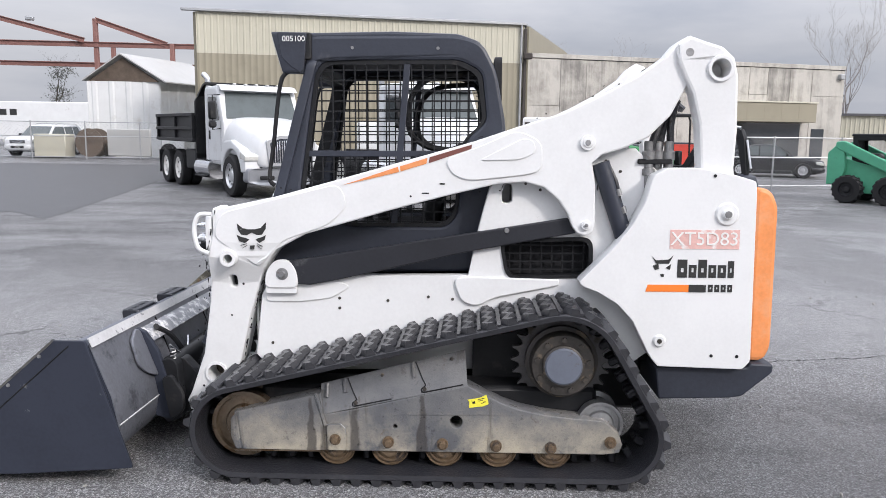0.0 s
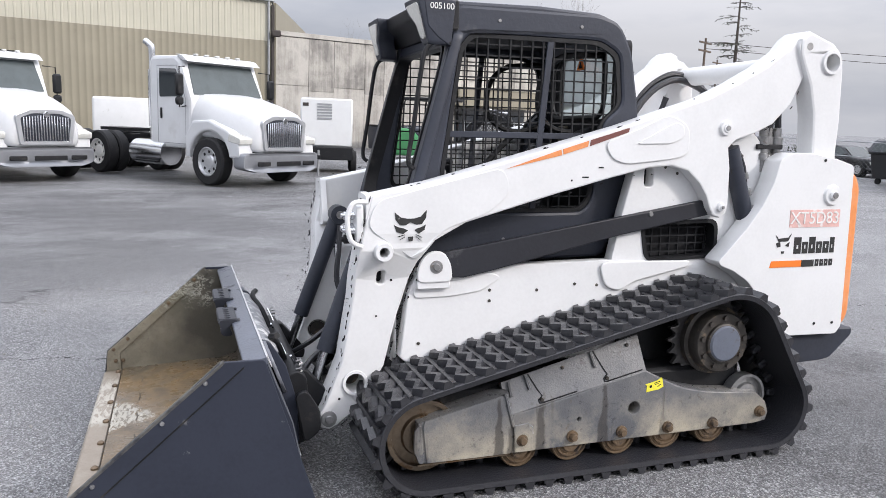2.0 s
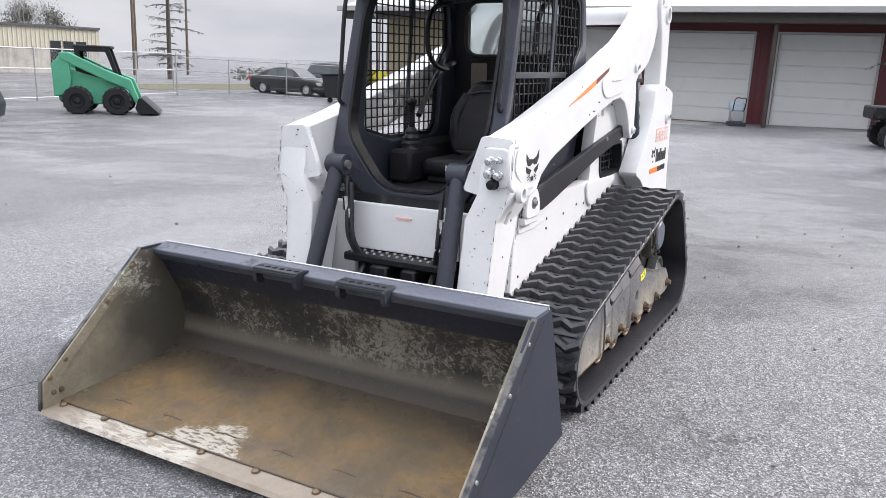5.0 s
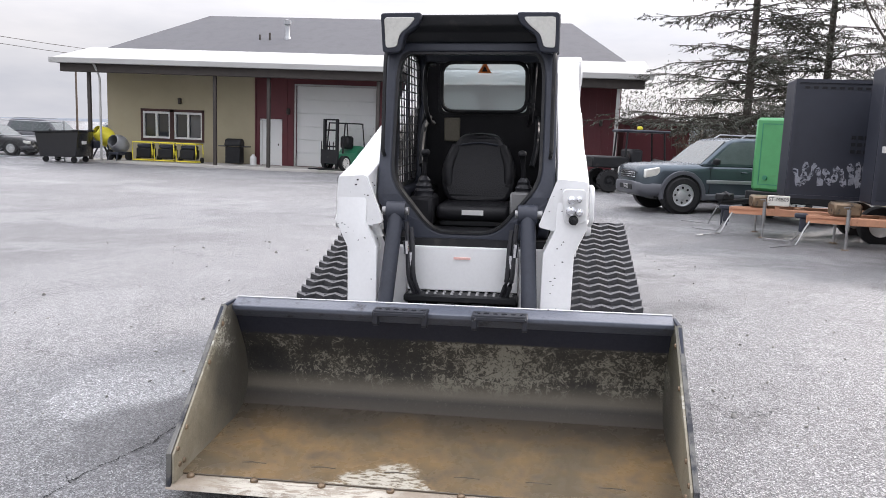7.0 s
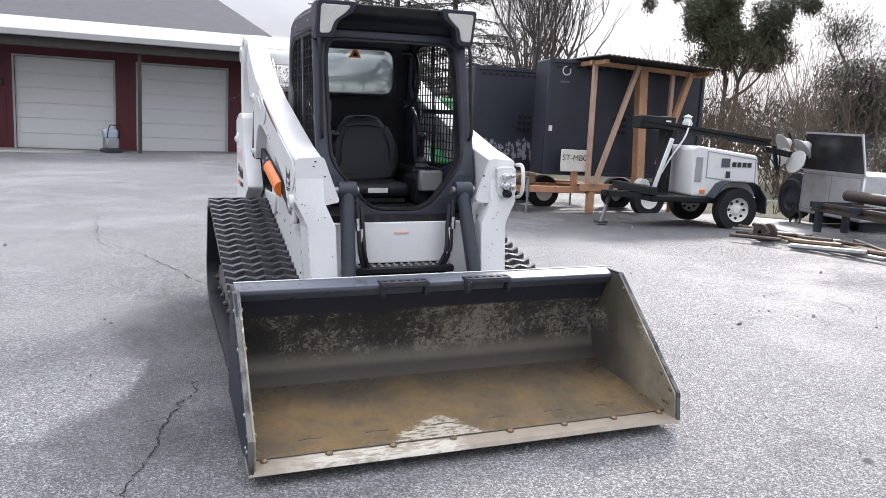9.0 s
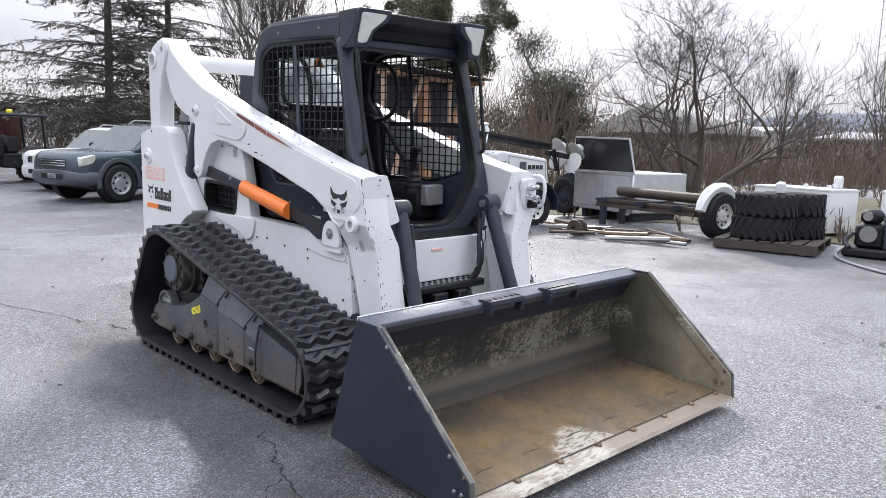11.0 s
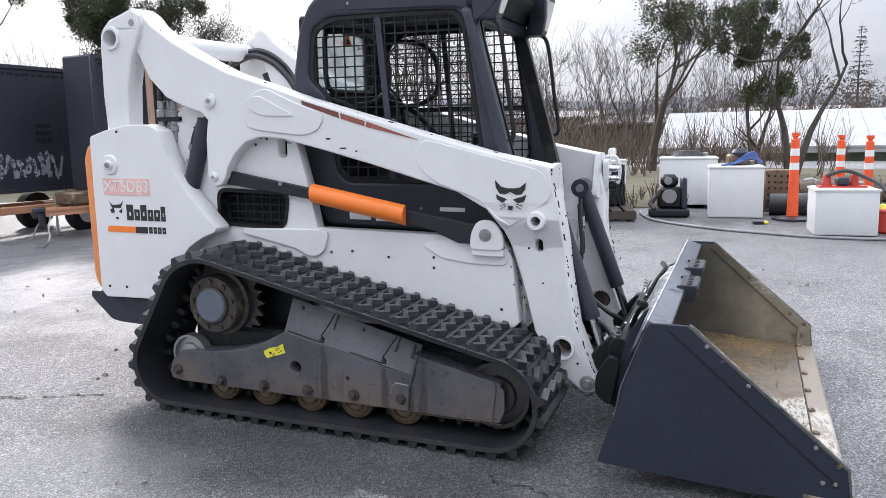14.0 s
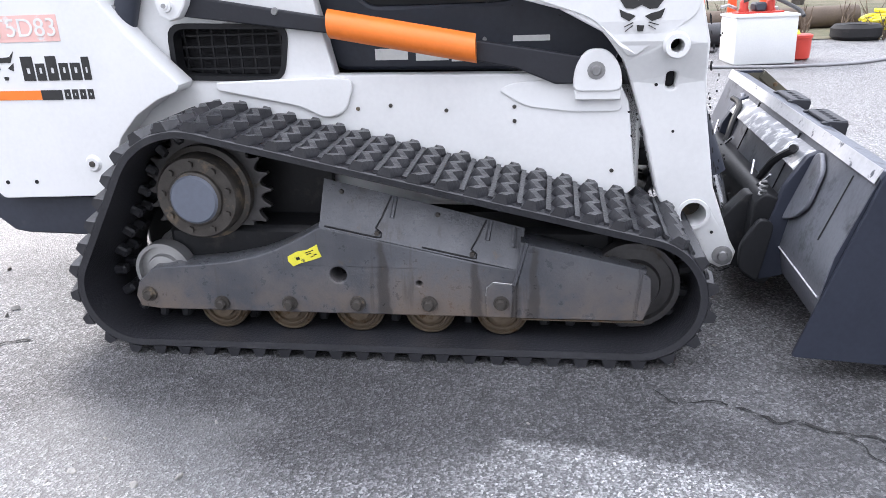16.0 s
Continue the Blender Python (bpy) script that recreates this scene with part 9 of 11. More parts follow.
    for s in (1, -1):
        part("side_window", plate(fillet([(-0.90, 1.90), (-1.12, 2.50), (-1.72, 2.52), (-1.72, 1.88)], 0.05), s * 1.078, s * 1.086), M_WINDOW, cab)
        part("door_seam", plate([(-0.80, 0.85), (-0.80, 1.85), (-1.10, 2.58), (-1.80, 2.58), (-1.80, 0.85)], s * 1.079, s * 1.084, holes=[[(-0.815, 0.865), (-0.815, 1.84), (-1.11, 2.565), (-1.785, 2.565), (-1.785, 0.865)]]), M_CARSILVER, cab)
        part("door_handle", box((-1.66, s * 1.09, 1.52), (0.06, 0.03, 0.24), 0.01), M_BLACK, cab)
        mr = part("mirror", box((-0.70, s * 1.32, 2.15), (0.12, 0.20, 0.46), 0.04), M_BLACK, t, "black mirror on a bracket")
        part("mirror", box((-0.70, s * 1.32, 1.80), (0.10, 0.20, 0.18), 0.04), M_BLACK, mr)
        part("bracket", tube([(-0.85, s * 1.06, 2.55), (-0.72, s * 1.30, 2.53), (-0.70, s * 1.32, 1.66), (-0.80, s * 1.06, 1.7)], 0.015, 6), M_BLACK, mr)
        part("fuel_tank", rod((-1.55, s * 0.92, 0.62), (-2.75, s * 0.92, 0.62), 0.29, 20), M_CHROME, t, "polished fuel tank")
        part("tank_step", span(-2.6, -1.7, s * 1.1, s * 1.24, 0.40, 0.44, 0.01), M_BLACK, t)
    for i, y in enumerate((-0.6, -0.3, 0.0, 0.3, 0.6)):
        part("marker_lamp", box((-1.05, y, 2.84), (0.14, 0.07, 0.04), 0.015), M_LAMP, cab)
    part("exhaust_stack", tube(smooth_path([(-2.2, -0.92, 0.9), (-2.2, -0.92, 2.0), (-2.2, -0.92, 2.9), (-2.24, -0.94, 3.05), (-2.36, -0.98, 3.14)], 4), 0.075, 12), M_CHROME, t, "chromed exhaust stack")
    part("heat_shield", rod((-2.2, -0.92, 1.2), (-2.2, -0.92, 2.5), 0.10, 14), M_CHROME, t)
    for s in (1, -1):
        part("frame_rail", span(tail, 0.9, s * 0.33, s * 0.43, 0.72, 0.98, 0.01), M_BLACK, t)
        add_wheel(t, 0.0, s * 1.02, 0.52, 0.52, 0.30, s)
        for xr in rear:
            add_wheel(t, xr, s * 0.98, 0.52, 0.52, 0.28, s, M_RIM_WHITE)
            add_wheel(t, xr, s * 0.66, 0.52, 0.52, 0.28, s, M_RIM_WHITE)
    return t


def heading(x, y, dx, dy, dz=0.0, size=1.0):
    return on_ground(x, y, math.degrees(math.atan2(dy, dx)), dz) @ Matrix.Scale(size, 4)


# Front axles stand where the wheels meet the lot; the noses point back towards the loader.
dump = highway_truck("dump_truck", "white dump truck with a black tipping body", heading(5.5, -17.6, -0.60, 0.80, size=1.1), -6.6, (-4.6, -5.9))
part("tipping_body", plate([(-2.75, 1.30), (-2.75, 2.10), (-6.35, 2.10), (-6.55, 1.30)], -1.16, 1.16), M_BLACK, dump, "black steel tipping body")
for s in (1, -1):
    for z in (1.36, 1.68, 2.06):
        part("body_rail", span(-6.45, -2.72, s * 1.15, s * 1.24, z - 0.045, z + 0.045, 0.012), M_BLACK, dump)
    for x in (-2.80, -4.5, -6.35):
        part("body_post", span(x - 0.06, x + 0.06, s * 1.15, s * 1.23, 1.32, 2.08, 0.01), M_BLACK, dump)
part("headboard", plate(fillet([(-1.14, 1.0), (-1.14, 2.45), (-0.95, 2.70), (0.95, 2.70), (1.14, 2.45), (1.14, 1.0)], 0.06), -2.76, -2.68, "x"), M_BLACK, dump, "tall black headboard")
part("cab_shield", plate([(-2.76, 2.60), (-2.3, 2.86), (-2.05, 2.92), (-2.05, 2.86), (-2.3, 2.80), (-2.76, 2.52)], -1.05, 1.05), M_BLACK, dump)
part("side_box", span(-3.75, -2.85, -1.12, -0.55, 0.55, 1.10, 0.03), M_BLACK, dump)
part("mud_flap", span(-6.62, -6.59, -1.12, -0.5, 0.30, 1.0), M_RUBBER, dump)
tractor = highway_truck("semi_tractor", "white semi tractor with bare rear frame", heading(0.15, -16.3, -0.60, 0.80, size=1.1), -5.9, (-4.2, -5.5))
part("fifth_wheel", plate(fillet([(-4.0, -0.45), (-5.3, -0.40), (-5.3, 0.40), (-4.0, 0.45)], 0.2), 1.02, 1.10, "z"), M_BLACK, tractor, "greasy fifth wheel")
part("rear_deck", span(-3.2, -2.3, -0.6, 0.6, 0.98, 1.03), M_BLACK, tractor)
part("mud_flap", span(-6.0, -5.97, -1.1, 1.1, 0.35, 0.95), M_RUBBER, tractor)
part("hose_stand", tube(smooth_path([(-2.4, 0.1, 1.0), (-2.45, 0.1, 1.9), (-2.9, 0.1, 1.6), (-3.3, 0.1, 1.15)]), 0.03), M_YELLOW, tractor)

# White generator trailer.
gen = thing("generator_trailer", "white towable generator on a black trailer", "generator", heading(-2.2, -19.9, 0.15, 0.99))
part("canopy", span(-2.1, 0.0, -0.52, 1.05, 0.80, 2.25, 0.05), M_TANK, gen)
part("skid", span(-2.15, 0.08, -0.55, 1.08, 0.40, 0.80, 0.03), M_BLACK, gen)
for i in range(6):
    part("louvre", span(0.0, 0.02, -0.02, 0.42, 1.62 + i * 0.085, 1.67 + i * 0.085), M_GALV, gen)
part("control_label", span(0.0, 0.012, -0.45, -0.28, 2.0, 2.1), M_DARKBEAM, gen)
part("drawbar", box((0.8, 0, 0.55), (1.5, 0.12, 0.12), 0.01), M_BLACK, gen)
part("jack", rod((1.35, 0.0, 0.0), (1.35, 0.0, 0.75), 0.035, 8), M_GALV, gen)
for s, yw in ((1, 1.12), (-1, -0.58)):
    add_wheel(gen, -0.75, yw, 0.33, 0.33, 0.2, s, M_RIM_WHITE)
    add_wheel(gen, -1.45, yw, 0.33, 0.33, 0.2, s, M_RIM_WHITE)

# Mini excavator.
ex = thing("mini_excavator", "green mini excavator with black boom resting its bucket", "excavator", heading(-6.15, -21.0, -0.62, 0.78, size=1.05))
TURN = Matrix.Rotation(radians(22.0), 4, "Z")
for s in (1, -1):
    tr = hull([p for cx, cz, r in ((-0.85, 0.24, 0.24), (0.85, 0.24, 0.24)) for p in circle(cx, cz, r, 24)])
    tk = part("crawler_track", plate(tr, s * 0.50, s * 0.82, bevel=0.02), M_RUBBER, ex, "black rubber crawler track", TURN)
    part("track_frame", plate(hull([p for cx, cz, r in ((-0.8, 0.24, 0.15), (0.8, 0.24, 0.15)) for p in circle(cx, cz, r, 20)]), s * 0.80, s * 0.835), M_CHARCOAL, tk)
part("slew_base", lathe([(0.45, 0.40), (0.45, 0.62), (0.3, 0.64)], (0, 0, 0), "z", 24), M_BLACK, ex)
part("upper_body", plate(fillet([(-0.88, 0.64), (-0.95, 1.30), (-0.80, 1.52), (-0.25, 1.46), (0.08, 1.15), (0.14, 0.92), (0.30, 0.86), (0.30, 0.64)], 0.08), -0.75, 0.75, bevel=0.07), M_LIME, ex, "rounded green engine cover")
part("counterweight_trim", plate(fillet([(-0.93, 1.30), (-0.84, 1.54), (-0.24, 1.50), (0.05, 1.22), (-0.3, 1.30)], 0.05), -0.62, 0.62, bevel=0.03), M_CHARCOAL, ex)
part("floor", span(0.1, 0.85, -0.7, 0.7, 0.88, 0.93), M_BLACK, ex)
part("seat", plate(fillet([(-0.15, 1.0), (-0.2, 1.65), (-0.08, 1.68), (0.02, 1.15), (0.35, 1.12), (0.35, 1.0)], 0.05), -0.24, 0.24, bevel=0.03), M_SEAT, ex)
for x, s in ((-0.65, 1), (-0.65, -1), (0.65, 1), (0.65, -1)):
    part("canopy_post", tube([(x, s * 0.62, 0.95 if x > 0 else 1.35), (x * 0.97, s * 0.60, 2.25), (x * 0.9, s * 0.58, 2.38)], 0.03, 8), M_BLACK, ex)
part("canopy_roof", box((0, 0, 2.41), (1.55, 1.32, 0.10), 0.04, None, 2), M_BLACK, ex, "black canopy roof")
part("control_console", span(0.30, 0.5, 0.32, 0.5, 0.93, 1.35, 0.03), M_BLACK, ex)
bl = part("dozer_blade", plate(fillet([(1.35, 0.02), (1.42, 0.20), (1.35, 0.40), (1.40, 0.40), (1.48, 0.20), (1.41, 0.02)], 0.01), -0.85, 0.85), M_GALV, ex, "scraped dozer blade", TURN)
for s in (1, -1):
    part("blade_arm", beam(bmesh.new(), (0.6, s * 0.3, 0.35), (1.38, s * 0.4, 0.22), 0.08, 0.12), M_BLACK, bl)
boomp = [(0.72, 0.85), (0.95, 0.95), (1.35, 1.55), (1.75, 1.98), (2.15, 2.08), (2.75, 1.90), (2.80, 1.78), (2.70, 1.72), (2.20, 1.84), (1.92, 1.78), (1.55, 1.42), (1.10, 0.80), (0.85, 0.70)]
part("boom", plate(fillet(boomp, 0.06), -0.10, 0.10, bevel=0.02), M_BLACK, ex, "black curved boom")
part("boom_cylinder", rod((0.95, 0, 0.72), (1.72, 0, 1.65), 0.05, 12), M_CHARCOAL, ex)
part("stick", plate(fillet([(2.60, 1.92), (2.80, 2.02), (2.92, 1.75), (3.05, 0.78), (2.92, 0.72), (2.72, 1.60)], 0.04), -0.085, 0.085, bevel=0.015), M_BLACK, ex, "black dipper stick")
part("stick_cylinder", rod((1.95, 0, 2.16), (2.75, 0, 2.05), 0.045, 12), M_CHROME, ex)
part("bucket_cylinder", rod((2.95, 0, 1.72), (3.12, 0, 0.95), 0.04, 12), M_CHROME, ex)
part("digging_bucket", plate(fillet([(2.92, 0.80), (3.12, 0.72), (3.24, 0.40), (3.18, 0.08), (2.92, 0.0), (2.52, 0.14), (2.62, 0.30), (2.86, 0.42)], 0.04), -0.30, 0.30, bevel=0.02), M_CHARCOAL, ex, "black toothed digging bucket")

# Green wheeled skid loader.
sk = thing("skid_loader", "green wheeled skid loader with a black cab", "skid loader", heading(-12.7, -20.2, -0.72, 0.70, size=1.05))
M_MINT = mat("mint_machine_paint", (0.075, 0.33, 0.20), 0.42, var=0.1, bump=0.03, dirt=(0.06, 0.18, 0.12), amt=0.2, dscale=4, edge=(0.03, 0.15))
part("chassis", plate(fillet([(-1.1, 0.35), (-1.15, 1.15), (-0.9, 1.35), (-0.4, 1.2), (0.75, 0.9), (0.85, 0.45), (0.6, 0.28), (-0.9, 0.28)], 0.06), -0.48, 0.48, bevel=0.04), M_MINT, sk)
for s in (1, -1):
    part("rear_upright", plate(fillet([(-1.2, 0.5), (-1.22, 1.45), (-0.95, 1.72), (-0.75, 1.6), (-0.7, 1.0), (-0.8, 0.55)], 0.05), s * 0.48, s * 0.66, bevel=0.03), M_MINT, sk)
    part("lift_arm", plate(fillet([(-1.0, 1.78), (-0.75, 1.8), (0.2, 1.35), (0.95, 1.05), (1.18, 0.40), (1.05, 0.32), (0.85, 0.75), (0.0, 1.12), (-0.6, 1.40), (-1.0, 1.6)], 0.05), s * 0.52, s * 0.68, bevel=0.03), M_MINT, sk, "green lift arm")
    for x in (-0.55, 0.55):
        add_wheel(sk, x, s * 0.72, 0.40, 0.40, 0.30, s, M_BLACK, 0.55, 16)
    part("cab_side", plate(fillet([(-0.55, 1.1), (-0.62, 1.95), (0.35, 1.98), (0.62, 1.1)], 0.06), s * 0.40, s * 0.46, holes=[fillet([(-0.42, 1.25), (-0.48, 1.82), (0.25, 1.84), (0.45, 1.25)], 0.05)], bevel=0.015), M_BLACK, sk)
part("cab_roof", span(-0.65, 0.42, -0.47, 0.47, 1.93, 2.02, 0.03), M_BLACK, sk)
part("cab_back", span(-0.60, -0.55, -0.44, 0.44, 1.1, 1.95), M_INSIDE, sk)
part("seat", span(-0.4, 0.1, -0.25, 0.25, 0.95, 1.45, 0.08), M_SEAT, sk)
part("stripe", span(-0.2, 0.25, 0.681, 0.685, 1.16, 1.24), M_ORANGE, sk)
part("bucket", plate(fillet([(1.15, 0.50), (1.25, 0.52), (1.75, 0.05), (1.15, 0.03), (1.05, 0.2)], 0.02), -0.85, 0.85, bevel=0.01), M_BLACK, sk, "black bucket on the ground")


def loft(secs):
    """A closed skin through cross-sections that all have the same number of (x, y, z) points."""
    bm = bmesh.new()
    rings = [[bm.verts.new(p) for p in sec] for sec in secs]
    for r0, r1 in zip(rings, rings[1:]):
        n = len(r0)
        for i in range(n):
            bm.faces.new((r0[i], r0[(i + 1) % n], r1[(i + 1) % n], r1[i]))
    bm.faces.new(rings[0][::-1])
    bm.faces.new(rings[-1])
    return bm


def car_section(x, hw, zb, zs, zt):
    """A car body's outline across: sill, flank, shoulder and rounded top."""
    half = [(hw * 0.84, zb), (hw * 0.97, zb + 0.07), (hw, zb + 0.45 * (zs - zb)), (hw, zs - 0.08), (hw * 0.985, zs), (hw * 0.94, zs + 0.55 * (zt - zs)), (hw * 0.84, zt - 0.008), (hw * 0.45, zt + 0.012)]
    return [(x, y, z) for y, z in half] + [(x, -y, z) for y, z in half[::-1]]


def road_car(name, label, m, L, W, H, paint, low, group="parked cars", suv=True, wheel_r=0.38):
    """A car: rounded body, glasshouse leaning inward, panes, flared arches, lamps and wheels. Front is +x, origin mid ground."""
    t = thing(name, label, "car", m, group)
    f, r = L * 0.305, -L * 0.285
    hw, g0 = W / 2 - 0.045, wheel_r * (0.80 if suv else 0.62)
    belt = H * (0.63 if suv else 0.635)
    hood = H * (0.635 if suv else 0.62)
    nose = hood * (0.90 if suv else 0.80)
    tail = belt if suv else belt * 1.04
    secs = [(L / 2 + 0.02, hw * 0.72, g0 + 0.14, nose * 0.72, nose * 0.86), (L / 2 - 0.03, hw * 0.86, g0 + 0.05, nose * 0.82, nose), (L / 2 - 0.16, hw * 0.94, g0, nose * 0.86, nose * 1.05),
            (L / 2 - 0.45, hw * 0.985, g0, hood * 0.88, hood * 0.97), (f, hw, g0, hood * 0.90, hood * 0.99), (L * 0.24, hw, g0, belt * 0.91, hood * 1.01), (L * 0.20, hw, g0, belt * 0.93, belt * 1.01),
            (0.0, hw, g0, belt * 0.94, belt * 1.01), (r, hw, g0, belt * 0.94, tail), (-L / 2 + 0.22, hw * 0.98, g0 + 0.02, tail * 0.92, tail), (-L / 2 + 0.05, hw * 0.92, g0 + 0.08, tail * 0.88, tail * 0.98), (-L / 2, hw * 0.84, g0 + 0.14, tail * 0.80, tail * 0.92)]
    part("body", loft([car_section(*q) for q in secs]), paint, t, angle=50)
    # Glasshouse, narrower towards the roof.
    if suv:
        top = [(L * 0.225, belt * 0.97), (L * 0.075, H * 0.955), (L * 0.01, H * 0.99), (-L * 0.2, H), (-L * 0.42, H * 0.975), (-L * 0.485, belt * 0.97)]
    else:
        top = [(L * 0.225, belt * 0.97), (L * 0.06, H * 0.95), (-L * 0.03, H), (-L * 0.16, H * 0.975), (-L * 0.30, H * 0.83), (-L * 0.43, belt * 0.98)]

    def lean_in(bm):
        for v in bm.verts:
            v.co.y *= 1.0 - 0.20 * max(0.0, (v.co.z - belt) / (H - belt))
        return bm

    gy = hw * 0.955
    part("glasshouse", lean_in(plate(fillet(top, 0.10), -gy, gy, bevel=0.06)), paint, t, angle=50)
    wz0, wz1 = belt * 1.03, H * 0.935
    n = 3 if suv else 2
    x0, x1 = L * 0.055, (-L * 0.43 if suv else -L * 0.27)
    for s in (1, -1):
        for i in range(n):
            xa, xb = x0 + (x1 - x0) * i / n, x0 + (x1 - x0) * (i + 1) / n
            lo_a = xa + (L * 0.125 if i == 0 else 0.0)
            hi_b = xb + (0.25 if i == n - 1 else 0.0)
            pane = fillet([(lo_a - 0.04, wz0), (xa - 0.03, wz1), (hi_b + 0.03, wz1 if suv or i == 0 else wz1 * 0.985), (xb + 0.03, wz0)], 0.05)
            part("side_window", lean_in(plate(pane, s * (gy - 0.01), s * (gy + 0.006))), M_WINDSCREEN, t)
        for xd in (L * 0.17, -L * 0.055, -L * 0.25):
            part("door_line", span(xd - 0.006, xd + 0.006, s * (hw - 0.02), s * (hw + 0.002), g0 + 0.12, belt * 0.93), M_BLACK, t)
        for xd in (L * 0.0, -L * 0.21):
            part("door_handle", box((xd, s * (hw + 0.012), belt * 0.86), (0.15, 0.03, 0.03), 0.01), paint, t)
        mir = part("mirror", box((L * 0.155, s * (hw + 0.10), belt * 1.07), (0.13, 0.20, 0.15), 0.05, None, 2), M_BLACK, t)
        part("mirror_stalk", box((L * 0.155, s * (hw + 0.01), belt * 1.03), (0.06, 0.10, 0.04), 0.01), M_BLACK, mir)
        part("headlamp", plate(fillet([(L / 2 - 0.40, nose * 0.84), (L / 2 - 0.035, nose * 0.76), (L / 2 - 0.05, nose * 0.95), (L / 2 - 0.38, nose * 1.02)], 0.04), s * hw * 0.56, s * (hw * 0.955 + 0.01), bevel=0.02), M_LAMP, t)
        part("tail_lamp", box((-L / 2 + 0.05, s * hw * 0.86, tail * 0.84), (0.10, 0.14, 0.28), 0.02), M_RED, t)
        part("fog_lamp", box((L / 2 + 0.015, s * hw * 0.66, g0 + 0.24), (0.05, 0.20, 0.08), 0.015), M_LAMP, t)
        for xw in (f, r):
            arc = [math.radians(-12 + 204 * i / 16) for i in range(17)]
            ro, ri = wheel_r + (0.15 if suv else 0.08), wheel_r + 0.055
            part("wheel_well", rod((xw, s * (hw - 0.2), wheel_r + 0.01), (xw, s * (hw + 0.004), wheel_r + 0.01), ri + 0.01, 28), M_BLACK, t)
            part("arch_flare", plate([(xw + ro * math.cos(q), wheel_r + ro * math.sin(q)) for q in arc] + [(xw + ri * math.cos(q), wheel_r + ri * math.sin(q)) for q in arc[::-1]], s * (hw - 0.03), s * (hw + 0.045), bevel=0.012), low, t)
            add_wheel(t, xw, s * (hw - 0.045), wheel_r, wheel_r, 0.24, s, None, 0.62)
        part("sill", span(r + wheel_r + 0.10, f - wheel_r - 0.10, s * (hw - 0.06), s * (hw + 0.03), g0 - 0.02, g0 + 0.12, 0.03), low, t)
        if suv:
            part("side_moulding", span(r + wheel_r + 0.16, f - wheel_r - 0.16, s * (hw - 0.01), s * (hw + 0.014), g0 + 0.36, g0 + 0.44, 0.008), M_CARSILVER, t)
            part("roof_rail", tube([(L * 0.0, s * gy * 0.74, H * 0.985), (-L * 0.03, s * gy * 0.74, H + 0.06), (-L * 0.36, s * gy * 0.74, H + 0.05), (-L * 0.40, s * gy * 0.74, H * 0.98)], 0.018, 6), M_CARSILVER, t)
    zw0, zw1 = belt * 1.015, H * 0.945
    part("windscreen", plate([(-gy * 0.93, 0.0), (gy * 0.93, 0.0), (gy * 0.78, 1.0), (-gy * 0.78, 1.0)], 0.0, 0.014, "x", warp=lambda y, z: Vector((L * 0.212 - z * L * 0.128, 0, zw0 + z * (zw1 - zw0) - z))), M_WINDSCREEN, t)
    part("rear_window", plate([(-gy * 0.8, 0.0), (gy * 0.8, 0.0), (gy * 0.70, 1.0), (-gy * 0.70, 1.0)], -0.014, 0.0, "x", warp=lambda y, z: Vector((top[-1][0] + z * (top[-2][0] - top[-1][0]) - 0.004, 0, belt * 1.06 + z * (top[-2][1] - belt * 1.06) * 0.85 - z))), M_WINDSCREEN, t)
    bp = part("bumper", loft([car_section(L / 2 + 0.06, hw * 0.70, g0 + 0.10, nose * 0.58, nose * 0.64), car_section(L / 2 + 0.01, hw * 0.88, g0 + 0.04, nose * 0.60, nose * 0.66), car_section(L / 2 - 0.22, hw * 1.0, g0, nose * 0.62, nose * 0.68), car_section(f + wheel_r + 0.10, hw * 1.02, g0, nose * 0.62, nose * 0.68)][::-1]), low, t, angle=50)
    part("bumper_intake", span(L / 2 + 0.04, L / 2 + 0.068, -hw * 0.42, hw * 0.42, g0 + 0.14, g0 + 0.26, 0.01), M_BLACK, bp)
    gr2 = part("grille", span(L / 2 - 0.02, L / 2 + 0.028, -hw * 0.50, hw * 0.50, nose * 0.72, nose * 0.90, 0.012), M_BLACK, t)
    for z in (0.76, 0.81, 0.86):
        part("grille_bar", span(L / 2 + 0.02, L / 2 + 0.036, -hw * 0.49, hw * 0.49, nose * z - 0.010, nose * z + 0.010, 0.004), M_CHROME if suv else M_BLACK, gr2)
    part("number_plate", span(L / 2 + 0.055, L / 2 + 0.068, -0.15, 0.15, nose * 0.48, nose * 0.58), M_PAPER, t)
    part("underbody", span(-L / 2 + 0.3, L / 2 - 0.3, -hw * 0.9, hw * 0.9, g0 - 0.04, g0 + 0.2), M_BLACK, t)
    return t


suv_m = heading(-14.3, 4.6, 0.27, -0.96)
road_car("suv", "blue-grey SUV with grey lower cladding and roof rails", suv_m, 4.75, 1.90, 1.74, M_SUV, M_SUV_GREY, wheel_r=0.40)
road_car("hatchback", "white small car parked behind the SUV", heading(-17.3, 4.9, 0.27, -0.96), 4.2, 1.75, 1.62, M_WHITE_CLEAN, M_WHITE_CLEAN, suv=True, wheel_r=0.32)
road_car("sedan", "dark blue-grey saloon parked beyond the yard fence", heading(-29.6, -26.4, -0.10, 0.99), 4.7, 1.8, 1.45, M_CARBLACK, M_CARBLACK, suv=False, wheel_r=0.33)
road_car("suv", "grey boxy SUV parked beyond the yard fence", heading(-34.0, -26.3, 0.05, 0.99), 4.6, 1.85, 1.75, M_SUV_GREY, M_SUV_GREY, wheel_r=0.36)
